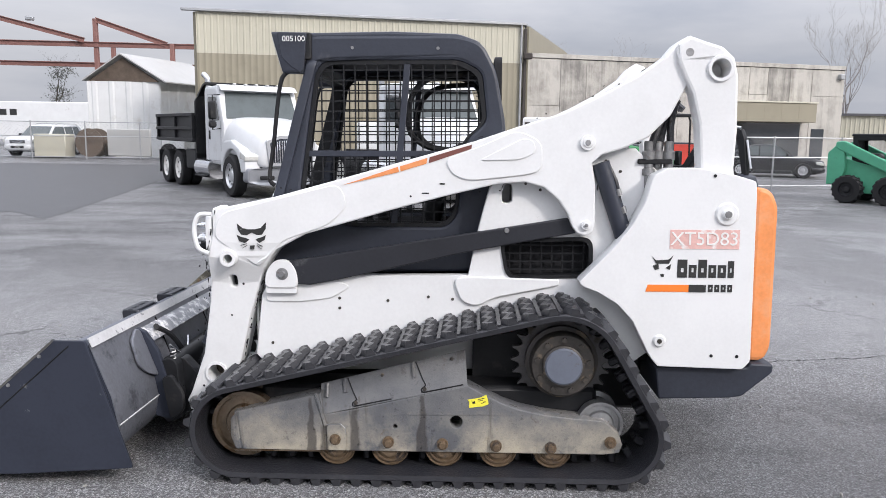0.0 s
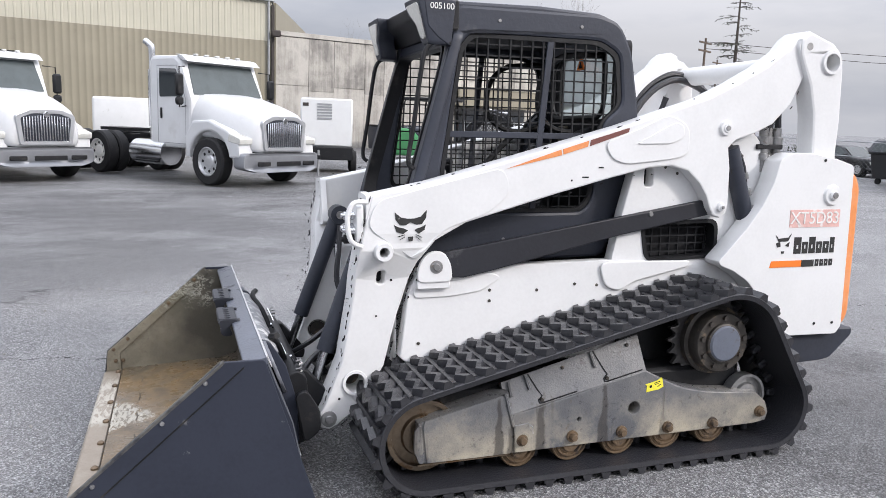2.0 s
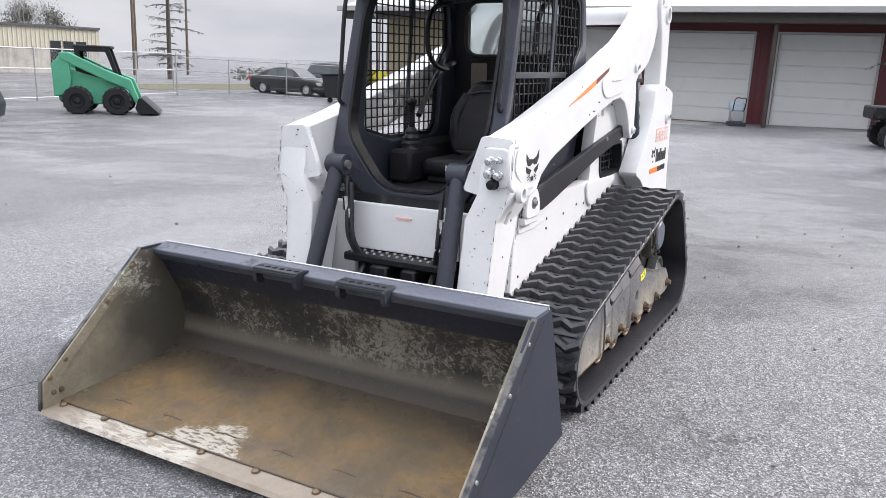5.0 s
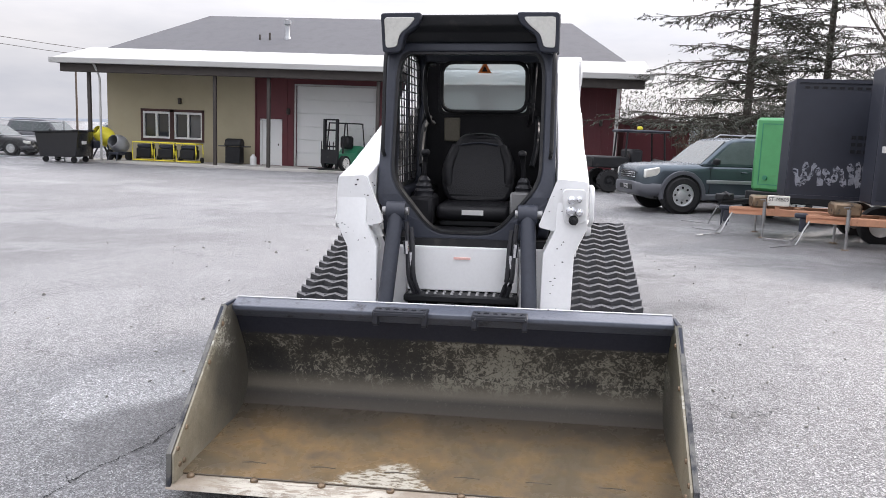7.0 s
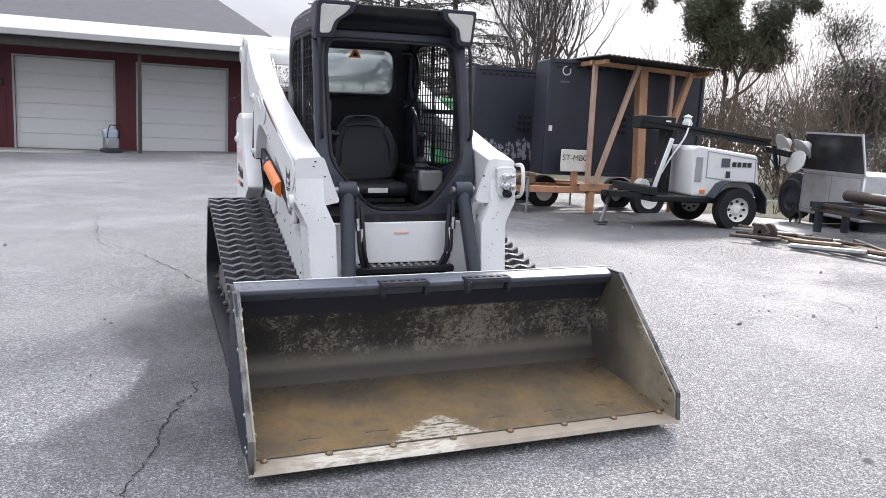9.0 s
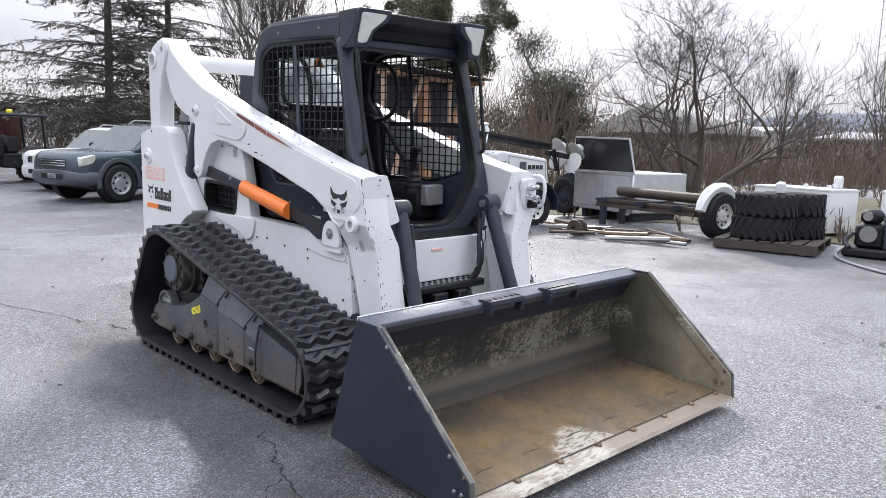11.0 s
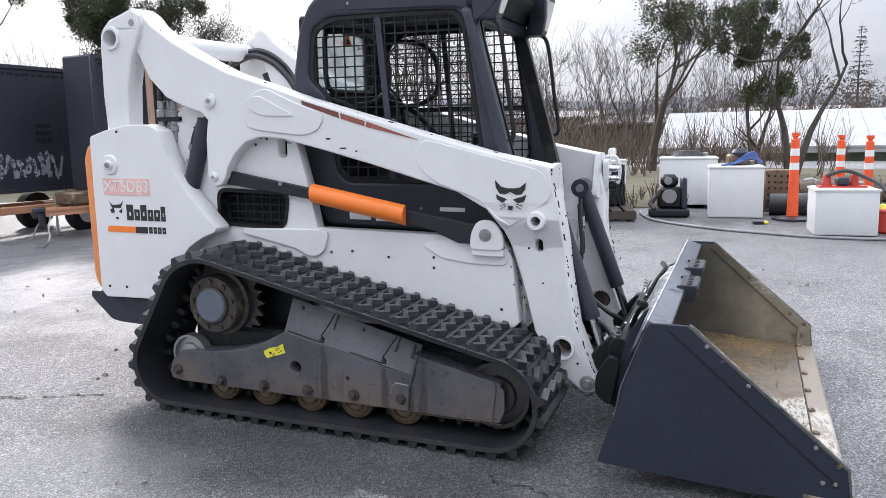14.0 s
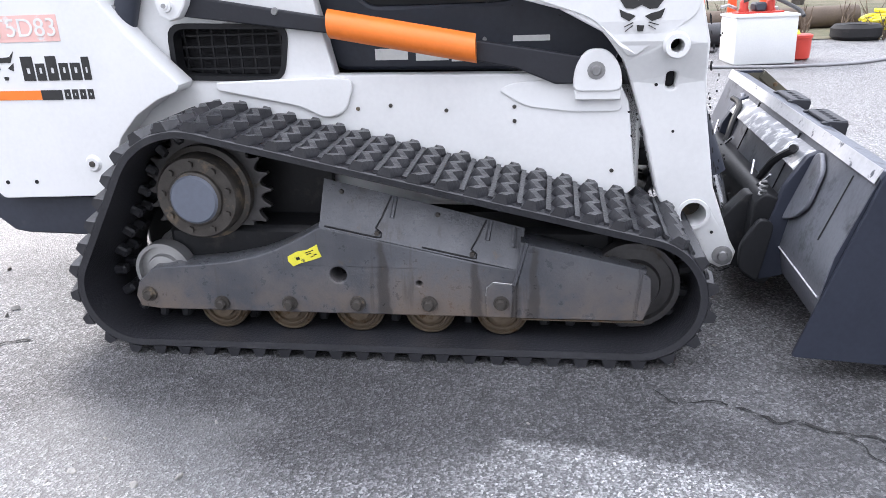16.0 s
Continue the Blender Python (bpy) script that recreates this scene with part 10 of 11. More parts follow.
road_car("suv", "light grey SUV parked beyond the shop corner", heading(-38.0, -23.5, 0.2, 0.97), 4.6, 1.85, 1.7, M_CARSILVER, M_CARSILVER, wheel_r=0.36)
road_car("sedan", "dark grey car parked behind the chain-link fence", heading(-14.0, -32.5, -0.9, 0.3), 4.5, 1.8, 1.5, M_CARBLACK, M_CARBLACK, suv=False, wheel_r=0.33)
road_car("pickup", "white pickup nose standing in the scrap yard", heading(23.6, -38.3, 0.1, 1.0), 4.8, 1.9, 1.7, M_WHITE_CLEAN, M_WHITE_CLEAN, wheel_r=0.38)

# Utility vehicle by the shop corner.
utv = thing("utility_vehicle", "black four-wheel utility vehicle with a cargo bed and canopy", "utility vehicle", heading(-20.6, 3.1, -0.2, 0.98))
part("cargo_bed", span(-1.5, -0.35, -0.72, 0.72, 0.75, 1.10, 0.04), M_BLACK, utv)
part("body", plate(fillet([(-0.4, 0.45), (-0.4, 0.85), (0.7, 0.85), (0.9, 1.05), (1.5, 0.95), (1.55, 0.55), (1.3, 0.4)], 0.06), -0.70, 0.70, bevel=0.04), M_BLACK, utv)
part("roof", box((0.2, 0, 1.92), (1.5, 1.35, 0.08), 0.03), M_CHARCOAL, utv)
for x, s in ((-0.45, 1), (-0.45, -1), (0.85, 1), (0.85, -1)):
    part("roll_bar", rod((x, s * 0.62, 0.85), (x * 0.9, s * 0.60, 1.9), 0.03, 8), M_BLACK, utv)
part("beacon", box((0.2, 0.1, 2.02), (0.16, 0.12, 0.12), 0.03), M_YELLOW, utv)
part("seat", span(-0.25, 0.15, -0.55, 0.55, 0.85, 1.35, 0.06), M_SEAT, utv)
for s in (1, -1):
    for x in (-0.95, 1.0):
        add_wheel(utv, x, s * 0.68, 0.34, 0.34, 0.28, s, M_BLACK, 0.55, 14)

# Forklift before the roller door.
fk = thing("forklift", "green forklift with a black mast before the roller door", "forklift", heading(-28.6, -8.6, 0.90, -0.42, 0.0))
fk.location.z = SZ + 0.03
part("body", plate(fillet([(-1.1, 0.25), (-1.15, 0.95), (-0.6, 1.1), (-0.2, 0.75), (0.55, 0.72), (0.65, 0.25)], 0.08), -0.5, 0.5, bevel=0.05), M_GREEN, fk)
for s in (1, -1):
    part("mast", span(0.78, 0.92, s * 0.30, s * 0.40, 0.08, 2.2, 0.01), M_BLACK, fk)
    part("fork", span(0.95, 1.95, s * 0.20, s * 0.32, 0.06, 0.11, 0.01), M_BLACK, fk)
    part("guard_post", tube([(0.6, s * 0.46, 0.75), (0.45, s * 0.45, 2.05), (-0.75, s * 0.45, 2.05), (-0.9, s * 0.46, 1.0)], 0.035, 8), M_BLACK, fk)
    add_wheel(fk, 0.5, s * 0.48, 0.33, 0.33, 0.2, s, M_RIM_WHITE, 0.7)
    add_wheel(fk, -0.8, s * 0.46, 0.26, 0.26, 0.18, s, M_RIM_WHITE, 0.5)
for z in (0.3, 1.0, 1.7, 2.15):
    part("mast_tie", span(0.76, 0.80, -0.35, 0.35, z, z + 0.07), M_BLACK, fk)
part("guard_roof", span(-0.78, 0.47, -0.45, 0.45, 2.03, 2.08), M_BLACK, fk)
part("carriage", span(0.92, 0.97, -0.48, 0.48, 0.30, 0.9, 0.01), M_BLACK, fk)
for i in range(5):
    part("load_guard", span(0.94, 0.97, -0.45 + i * 0.22, -0.42 + i * 0.22, 0.85, 1.25), M_BLACK, fk)
part("seat", span(-0.45, 0.0, -0.25, 0.25, 0.95, 1.5, 0.08), M_SEAT, fk)
# Small grey compactor at the door post.
cpct = thing("floor_machine", "small grey and blue plate machine by the post", "machine", pose(-28.3, -3.0, SZ + 0.03, 0, 0, 20))
part("base", span(-0.4, 0.5, -0.3, 0.3, 0.0, 0.16, 0.03), M_CHARCOAL, cpct)
part("engine", span(-0.25, 0.3, -0.25, 0.25, 0.16, 0.62, 0.06), M_GALV, cpct)
part("cover", span(-0.3, 0.1, -0.28, 0.28, 0.55, 0.95, 0.08), mat("pale_blue_cover", (0.42, 0.50, 0.58), 0.5), cpct)
part("handle", tube(smooth_path([(0.2, 0.2, 0.5), (0.5, 0.2, 1.05), (0.6, 0.0, 1.1), (0.5, -0.2, 1.05), (0.2, -0.2, 0.5)]), 0.02), M_BLACK, cpct)

# Dumpster.
dm = thing("dumpster", "dark steel rubbish container on castors", "dumpster", heading(-26.6, -20.6, -0.1, 1.0))
part("bin", plate(fillet([(-0.75, 0.25), (-0.95, 1.25), (0.95, 1.35), (0.80, 0.25)], 0.04), -0.7, 0.7, bevel=0.02, axis="y"), M_CARBLACK, dm)
part("lid", plate(fillet([(-1.0, 1.25), (1.0, 1.36), (1.0, 1.42), (-1.0, 1.31)], 0.02), -0.75, 0.75), M_BLACK, dm)
for x in (-0.6, 0.65):
    for s in (1, -1):
        part("castor", rod((x, s * 0.5 - 0.04, 0.13), (x, s * 0.5 + 0.04, 0.13), 0.13, 12), M_TYRE, dm)
        part("castor_fork", span(x - 0.05, x + 0.05, s * 0.5 - 0.06, s * 0.5 + 0.06, 0.13, 0.27), M_BLACK, dm)
part("sticker", span(0.9, 0.915, -0.3, 0.1, 0.8, 0.95), M_PAPER, dm)
fence("chain_link_fence", "galvanised chain-link fence before the parked cars", (-24.5, -30.0), (-27.0, -20.9), 1.7, 0.2)
# Dark and red bins by the hall.
for x, y, mt, lab in ((-8.8, -36.9, M_CHARCOAL, "dark wheeled waste container behind the fence"), (-11.0, -37.7, M_RED, "red waste container behind the fence")):
    o = thing("waste_container", lab, "container", heading(x, y, 0.95, 0.3), "waste containers")
    part("bin", plate(fillet([(-0.8, 0.1), (-0.9, 1.3), (0.9, 1.3), (0.8, 0.1)], 0.05), -0.55, 0.55, bevel=0.03), mt, o)
    part("lid", span(-0.95, 0.95, -0.6, 0.6, 1.3, 1.38, 0.03), M_CHARCOAL if mt == M_RED else M_BLACK, o)

# Things on the porch: generators, mixers, grill.
gn = thing("portable_generator", "black portable generator in a yellow tube frame", "generator", pose(-28.6, -17.9, SZ + 0.03), "generators on the porch")
part("engine", span(-0.28, 0.28, -0.36, 0.36, 0.15, 0.62, 0.06), M_BLACK, gn)
part("tank", span(-0.25, 0.25, -0.33, 0.33, 0.62, 0.78, 0.05), M_CHARCOAL, gn)
for x in (-0.36, 0.36):
    part("frame", tube(fillet([(0, -0.46), (0, -0.46)], 0.0)[0:0] or [(x, -0.46, 0.06), (x, 0.46, 0.06), (x, 0.48, 0.45), (x, 0.46, 0.86), (x, -0.46, 0.86), (x, -0.48, 0.45)], 0.028, 7, True), M_YELLOW, gn)
for y in (-0.46, 0.46):
    for z in (0.06, 0.86):
        part("frame_tie", rod((-0.36, y, z), (0.36, y, z), 0.026, 7), M_YELLOW, gn)
for s in (1, -1):
    part("wheel", lathe([(0.03, -0.04), (0.13, -0.04), (0.13, 0.04), (0.03, 0.04)], (-0.2, s * 0.5, 0.13), "y", 14), M_TYRE, gn)
for i in (1, 2):
    copy_thing(gn, pose(-28.6, -17.9 + 1.05 * i, SZ + 0.03))
mx = thing("cement_mixer", "yellow drum cement mixer standing on the porch", "cement mixer", pose(-28.2, -19.7, SZ + 0.03, 0, 0, 60), "cement mixers")
part("drum", lathe([(0.0, -0.45), (0.32, -0.42), (0.42, -0.15), (0.42, 0.1), (0.25, 0.48), (0.22, 0.50), (0.22, 0.40)], (0, 0, 0), "z", 20), M_YELLOW, mx, "", pose(0, 0, 1.05, 55, 0, 0))
for a in (0, 120, 240):
    part("leg", rod((0.1 * math.cos(radians(a)), 0.1 * math.sin(radians(a)), 0.95), (0.55 * math.cos(radians(a)), 0.55 * math.sin(radians(a)), 0.0), 0.035, 8), M_CHARCOAL, mx)
part("motor", span(-0.2, 0.2, -0.55, -0.3, 0.5, 0.85, 0.05), M_CHARCOAL, mx)
part("wheel", lathe([(0.05, -0.06), (0.24, -0.06), (0.24, 0.06), (0.05, 0.06)], (0.45, 0.0, 0.24), "y", 16), M_TYRE, mx)
mx2 = thing("cement_mixer", "grey open-mouthed cement mixer on the porch", "cement mixer", pose(-28.0, -18.9, SZ + 0.03, 0, 0, -10), "cement mixers")
part("drum", lathe([(0.0, -0.4), (0.3, -0.38), (0.4, -0.1), (0.4, 0.1), (0.28, 0.40), (0.26, 0.41), (0.25, 0.2)], (0, 0, 0), "z", 20), M_GALV, mx2, "", pose(0, 0, 0.75, 0, 70, 0))
part("frame", span(-0.4, 0.4, -0.25, 0.25, 0.25, 0.38, 0.03), M_CHARCOAL, mx2)
for s in (1, -1):
    part("wheel", lathe([(0.05, -0.06), (0.2, -0.06), (0.2, 0.06), (0.05, 0.06)], (-0.3, s * 0.3, 0.2), "y", 16), M_TYRE, mx2)
    part("leg", rod((0.35, s * 0.2, 0.3), (0.45, s * 0.25, 0.0), 0.03, 8), M_CHARCOAL, mx2)
gr = thing("barbecue_grill", "black barbecue grill with side shelves on the porch", "grill", pose(-29.3, -14.3 + 0.35, SZ + 0.03))
part("cabinet", span(-0.25, 0.25, -0.35, 0.35, 0.05, 0.80, 0.02), M_BLACK, gr)
part("hood", plate(fillet([(-0.27, 0.82), (-0.27, 1.0), (-0.1, 1.18), (0.15, 1.15), (0.28, 0.95), (0.28, 0.82)], 0.06), -0.38, 0.38, bevel=0.03), M_BLACK, gr)
for s in (1, -1):
    part("shelf", span(-0.2, 0.2, s * 0.36, s * 0.72, 0.80, 0.84, 0.01), M_CHARCOAL, gr)
part("gas_bottle", lathe([(0.14, 0.0), (0.15, 0.05), (0.15, 0.35), (0.06, 0.45), (0.06, 0.5)], (0.0, 0.9, 0), "z", 16), M_TANK, gr)

M_BOARD = mat("rust_stained_board", (0.66, 0.64, 0.58), 0.6, var=0.1, dirt=(0.36, 0.17, 0.06), amt=0.22, dscale=7)


# ---- trailers along the lot's far edge ----


def message_board(name, label, m, length, top, group, number, board):
    """A dark message panel on an orange trailer; its drawbar points along -y, the panel faces +x."""
    t = thing(name, label, "message board trailer", m, group)
    pn = part("panel", span(-0.45, 0.22, 0.0, length, 0.70, top, 0.03), M_NAVY, t, "dark navy panel box")
    part("panel_rim", plate([(0.0, 0.70), (length, 0.70), (length, top), (0.0, top)], 0.22, 0.25, "x", holes=[[(0.06, 0.76), (length - 0.06, 0.76), (length - 0.06, top - 0.06), (0.06, top - 0.06)]]), M_NAVY, pn)
    for i in range(3):
        for j in range(3):
            part("vent_slot", span(0.22, 0.232, length * 0.42 + i * 0.10, length * 0.42 + 0.07 + i * 0.10, 1.5 + j * 0.12, 1.56 + j * 0.12), M_BLACK, pn)
    for i in range(14):
        part("louvre_slot", span(0.22, 0.231, 0.15 + i * (length - 0.4) / 14, 0.23 + i * (length - 0.4) / 14, top - 0.16, top - 0.12), M_BLACK, pn)
    for s in (-0.40, 0.40):
        part("chassis_rail", span(s - 0.05, s + 0.05, -0.3, length + 0.3, 0.38, 0.50, 0.01), M_TRAILER_ORANGE, t)
    for y in (-0.25, 0.3, length * 0.6, length + 0.2):
        part("cross_member", span(-0.4, 0.4, y, y + 0.08, 0.39, 0.49), M_TRAILER_ORANGE, t)
    part("drawbar", beam(bmesh.new(), (0.03, -0.85, 0.42), (0.37, 0.3, 0.44), 0.08, 0.12), M_TRAILER_ORANGE, t)
    part("drawbar", beam(bmesh.new(), (-0.03, -0.85, 0.42), (-0.37, 0.3, 0.44), 0.08, 0.12), M_TRAILER_ORANGE, t)
    part("coupling", span(-0.045, 0.045, -1.02, -0.82, 0.42, 0.50, 0.02), M_CHARCOAL, t)
    part("hitch_bracket", span(-0.02, 0.02, -0.94, -0.84, 0.20, 0.42, 0.008), M_CHARCOAL, t)
    for x, y, top_z in ((0.47, -0.35, 0.62), (-0.47, -0.3, 0.62), (0.47, length * 0.92, 0.55)):
        jk = part("jack", rod((x, y, 0.30), (x, y, top_z), 0.030, 10), M_STEEL, t, "dull steel jack leg")
        part("inner_tube", rod((x, y, 0.015), (x, y, 0.32), 0.020, 8), M_STEEL, jk)
        part("crank", tube([(x, y, top_z), (x + 0.02, y, top_z + 0.04), (x + 0.10, y - 0.10, top_z + 0.04)], 0.010, 6), M_STEEL, jk)
        part("foot", lathe([(0.0, 0.015), (0.06, 0.012), (0.065, 0.0)], (x, y, 0.0), "z", 10), M_RUST, jk)
    for s in (1, -1):
        w = lathe([(0.18, -0.1), (0.31, -0.1), (0.33, -0.06), (0.33, 0.06), (0.31, 0.1), (0.18, 0.1)], (s * 0.62, length * 0.62, 0.33), "x", 24)
        wl2 = part("wheel", w, M_TYRE, t)
        part("rim", lathe([(0.19, s * 0.08), (0.1, s * 0.04), (0.0, s * 0.05)], (s * 0.62, length * 0.62, 0.33), "x", 18), M_RIM_WHITE, wl2)
    by, bw, bz, bh = board
    sg = part("number_board", span(0.46, 0.49, by, by + bw, bz, bz + bh, 0.01), M_BOARD, t, "white number board, rust-stained")
    part("board_post", span(0.41, 0.458, by + bw * 0.4, by + bw * 0.6, 0.45, bz + bh * 0.8), M_TRAILER_ORANGE, sg)
    lettering("board_number", number, bw * 0.25, M_DECAL, sg, Matrix.Translation((0.493, by + bw / 2, bz + bh * 0.62)) @ pose(0, 0, 0, 90, 0, 90))
    part("battery_box", span(-0.22, 0.22, -0.50, -0.1, 0.50, 0.70, 0.03), M_RUST, t)
    part("safety_chain", tube([(0.06 + 0.05 * i + 0.02 * math.sin(i * 2), -0.80 - 0.045 * i, 0.40 - 0.385 * min(1, i / 5)) for i in range(16)], 0.013, 5), M_STEEL, t)
    part("safety_chain", tube([(-0.04 - 0.03 * i + 0.02 * math.sin(i * 2.4), -0.80 - 0.05 * i, 0.40 - 0.385 * min(1, i / 4)) for i in range(13)], 0.013, 5), M_STEEL, t)
    return t


b1 = message_board("message_board", "dark message panel with pale graffiti on an orange trailer", on_ground(-9.3, 4.52, -4), 2.3, 2.72, "message board trailers", "ST-MB09", (-0.32, 0.36, 0.56, 0.18))
random.seed(31)
gf_mat = mat("pale_graffiti", (0.21, 0.22, 0.25), 0.8, var=0.3, dirt=(0.022, 0.025, 0.036), amt=0.52, dscale=16)
for i in range(11):
    y, z = 0.16 + i * 0.122, 1.12 + random.uniform(-0.05, 0.05)
    lean, tall, w2 = random.uniform(-0.06, 0.06), random.uniform(0.12, 0.22), random.uniform(0.030, 0.060)
    smear = [(y + lean * v + w2 * u * random.uniform(0.6, 1.3), z + tall * v + random.uniform(-0.02, 0.02)) for u, v in ((-1, -1), (-0.1, -1.05), (0.9, -0.9), (1.1, -0.4), (0.7, 0.1), (1.1, 0.6), (0.5, 1.0), (-0.5, 0.95), (-1.1, 0.5), (-0.6, 0.0), (-1.1, -0.5))]
    part("graffiti_stroke", plate(smear, 0.221, 0.2235, "x"), gf_mat, b1, "pale sprayed smear")
b2 = message_board("message_board", "dark message panel box on a rusty orange trailer", on_ground(-7.85, 5.38, -6), 3.2, 2.80, "message board trailers", "ST-MB06", (0.25, 0.60, 0.78, 0.40))
part("brand_mark", plate(circle(0.35, 2.60, 0.085, 20), 0.221, 0.224, "x", holes=[circle(0.35, 2.60, 0.070, 20)]), M_PAPER, b2)
part("lettering_bar", span(0.22, 0.224, 0.24, 0.42, 2.38, 2.42), M_SUV_GREY, b2)
part("notice", span(0.22, 0.226, 0.06, 0.14, 1.50, 1.60), M_PAPER, b2)
part("brand_mark", span(0.22, 0.224, 2.24, 2.36, 1.60, 1.68), M_SUV_GREY, b2)

# Timber lean-to with a corrugated roof.
lt_f = thing("timber_frame", "orange timber lean-to frame under a corrugated sheet roof", "timber frame")
gz = ground_z(-7.1, 7.0)


def timber(a, b, r, mt):
    a, b = Vector(a), Vector(b)
    part("timber", box((0, 0, 0), (r * 2, r * 2, (b - a).length), 0.006, Matrix.Translation((a + b) / 2) @ (b - a).to_track_quat("Z", "Y").to_matrix().to_4x4()), mt, lt_f)


for a, b, r, mt in (((-7.1, 6.02, 0.5), (-7.1, 6.0, 2.64), 0.04, M_WOOD_PALE), ((-7.1, 7.10, 0.5), (-7.1, 6.98, 2.58), 0.085, M_WOOD), ((-7.02, 6.12, 0.5), (-7.02, 6.85, 2.66), 0.04, M_WOOD_PALE),
                    ((-7.1, 7.67, 0.5), (-7.1, 7.66, 2.6), 0.035, M_WOOD_PALE), ((-7.02, 7.45, 0.9), (-7.02, 8.0, 2.6), 0.05, M_WOOD), ((-7.1, 5.9, 2.66), (-7.1, 8.3, 2.58), 0.04, M_WOOD),
                    ((-7.9, 6.0, 2.66), (-6.7, 6.0, 2.66), 0.04, M_WOOD), ((-7.9, 8.2, 2.6), (-6.7, 8.2, 2.6), 0.04, M_WOOD), ((-7.1, 5.9, 0.44), (-7.1, 8.1, 0.44), 0.07, M_WOOD), ((-7.1, 6.1, gz), (-7.1, 6.1, 0.40), 0.06, M_WOOD), ((-7.1, 7.9, gz), (-7.1, 7.9, 0.40), 0.06, M_WOOD)):
    timber(a, b, r, mt)
cr = bmesh.new()
prof = []
for i in range(25):
    y = 5.88 + i * 0.1
    zc = 2.755 - 0.035 * (y - 5.88)
    prof += [(y, zc), (y + 0.05, zc + 0.022)]
add_plate(cr, prof + [(a, b - 0.012) for a, b in prof[::-1]], -8.0, -6.55, "x")
part("sheet_roof", cr, mat("dark_corrugated_sheet", (0.07, 0.065, 0.06), 0.6, 0.2, var=0.3), lt_f, "dark corrugated roofing sheet")

# Green generator housing on a trailer.
gb = thing("generator_housing", "bright green steel generator housing on a trailer", "generator", on_ground(-12.0, 5.8, -38))
part("housing", span(-0.85, 0.85, -0.85, 0.85, 0.62, 2.12, 0.06), M_LIME, gb)
part("door_seam", plate([(-0.7, 0.75), (0.7, 0.75), (0.7, 2.0), (-0.7, 2.0)], 0.85, 0.856, "x", holes=[[(-0.68, 0.77), (0.68, 0.77), (0.68, 1.98), (-0.68, 1.98)]]), M_GREEN, gb)
part("door_knob", rod((0.85, -0.55, 0.9), (0.89, -0.55, 0.9), 0.05, 12), M_GREEN, gb)
for i in range(6):
    part("louvre", span(0.3, 0.7, -0.862, -0.85, 0.85 + i * 0.06, 0.88 + i * 0.06), M_GREEN, gb)
part("skid", span(-0.95, 0.95, -0.9, 0.9, 0.42, 0.62, 0.02), M_BLACK, gb)
for s in (1, -1):
    add_wheel(gb, -0.1, s * 0.8, 0.34, 0.34, 0.2, s, M_RIM_WHITE)
part("drawbar", beam(bmesh.new(), (0.9, -0.2, 0.48), (2.75, -0.55, 0.45), 0.1, 0.1), M_BLACK, gb)
part("hitch_frame", span(2.35, 2.8, -0.64, -0.46, 0.50, 0.62, 0.02), M_BLACK, gb)
part("hitch_bar", tube([(2.3, -0.75, 0.58), (2.55, -0.55, 0.64), (2.75, -0.35, 0.60)], 0.022, 6), M_BLACK, gb)
for x in (2.42, 2.62):
    part("jack", rod((x, -0.55, 0.0), (x, -0.55, 0.52), 0.022, 8), M_CHARCOAL, gb)
part("safety_chain", tube([(2.62 + 0.03 * math.sin(i), -0.6 - 0.055 * i, 0.45 - 0.43 * min(1, i / 4)) for i in range(15)], 0.013, 5), M_STEEL, gb)

# Light tower.
M_LAMPSHELL = mat("weathered_lamp_shell", (0.46, 0.46, 0.45), 0.4, var=0.15, bump=0.05, dirt=(0.12, 0.11, 0.10), amt=0.3, dscale=10)
lt = thing("light_tower", "white towable light tower with its black mast laid down", "light tower", on_ground(-5.15, 6.68, -8))
part("housing", plate(fillet([(-0.44, 0.50), (-0.46, 1.20), (-0.38, 1.25), (0.62, 1.14), (0.70, 0.60), (0.6, 0.50)], 0.05), -0.1, 0.92, "x", bevel=0.03), M_TANK, lt, "white engine housing")
part("door_seam", plate([(-0.22, 0.78), (0.62, 0.70), (0.60, 1.09), (-0.22, 1.18)], 0.92, 0.925, "x", holes=[[(-0.205, 0.795), (0.605, 0.715), (0.585, 1.075), (-0.205, 1.165)]]), M_GALV, lt)
for i in range(4):
    part("lettering_bar", span(0.925, 0.931, 0.20 + i * 0.085, 0.265 + i * 0.085, 0.96, 1.03), M_DECAL, lt)
part("brand_mark", span(0.925, 0.931, 0.02, 0.16, 0.95, 1.08), M_SUV_GREY, lt)
part("vent_grille", span(0.921, 0.93, -0.40, -0.29, 0.72, 1.08), M_GALV, lt)
part("lamp_marker", span(0.921, 0.935, -0.30, -0.22, 0.55, 0.60), M_ORANGE, lt)
part("chassis", span(-0.2, 0.95, -1.1, 0.75, 0.40, 0.50, 0.02), M_BLACK, lt)
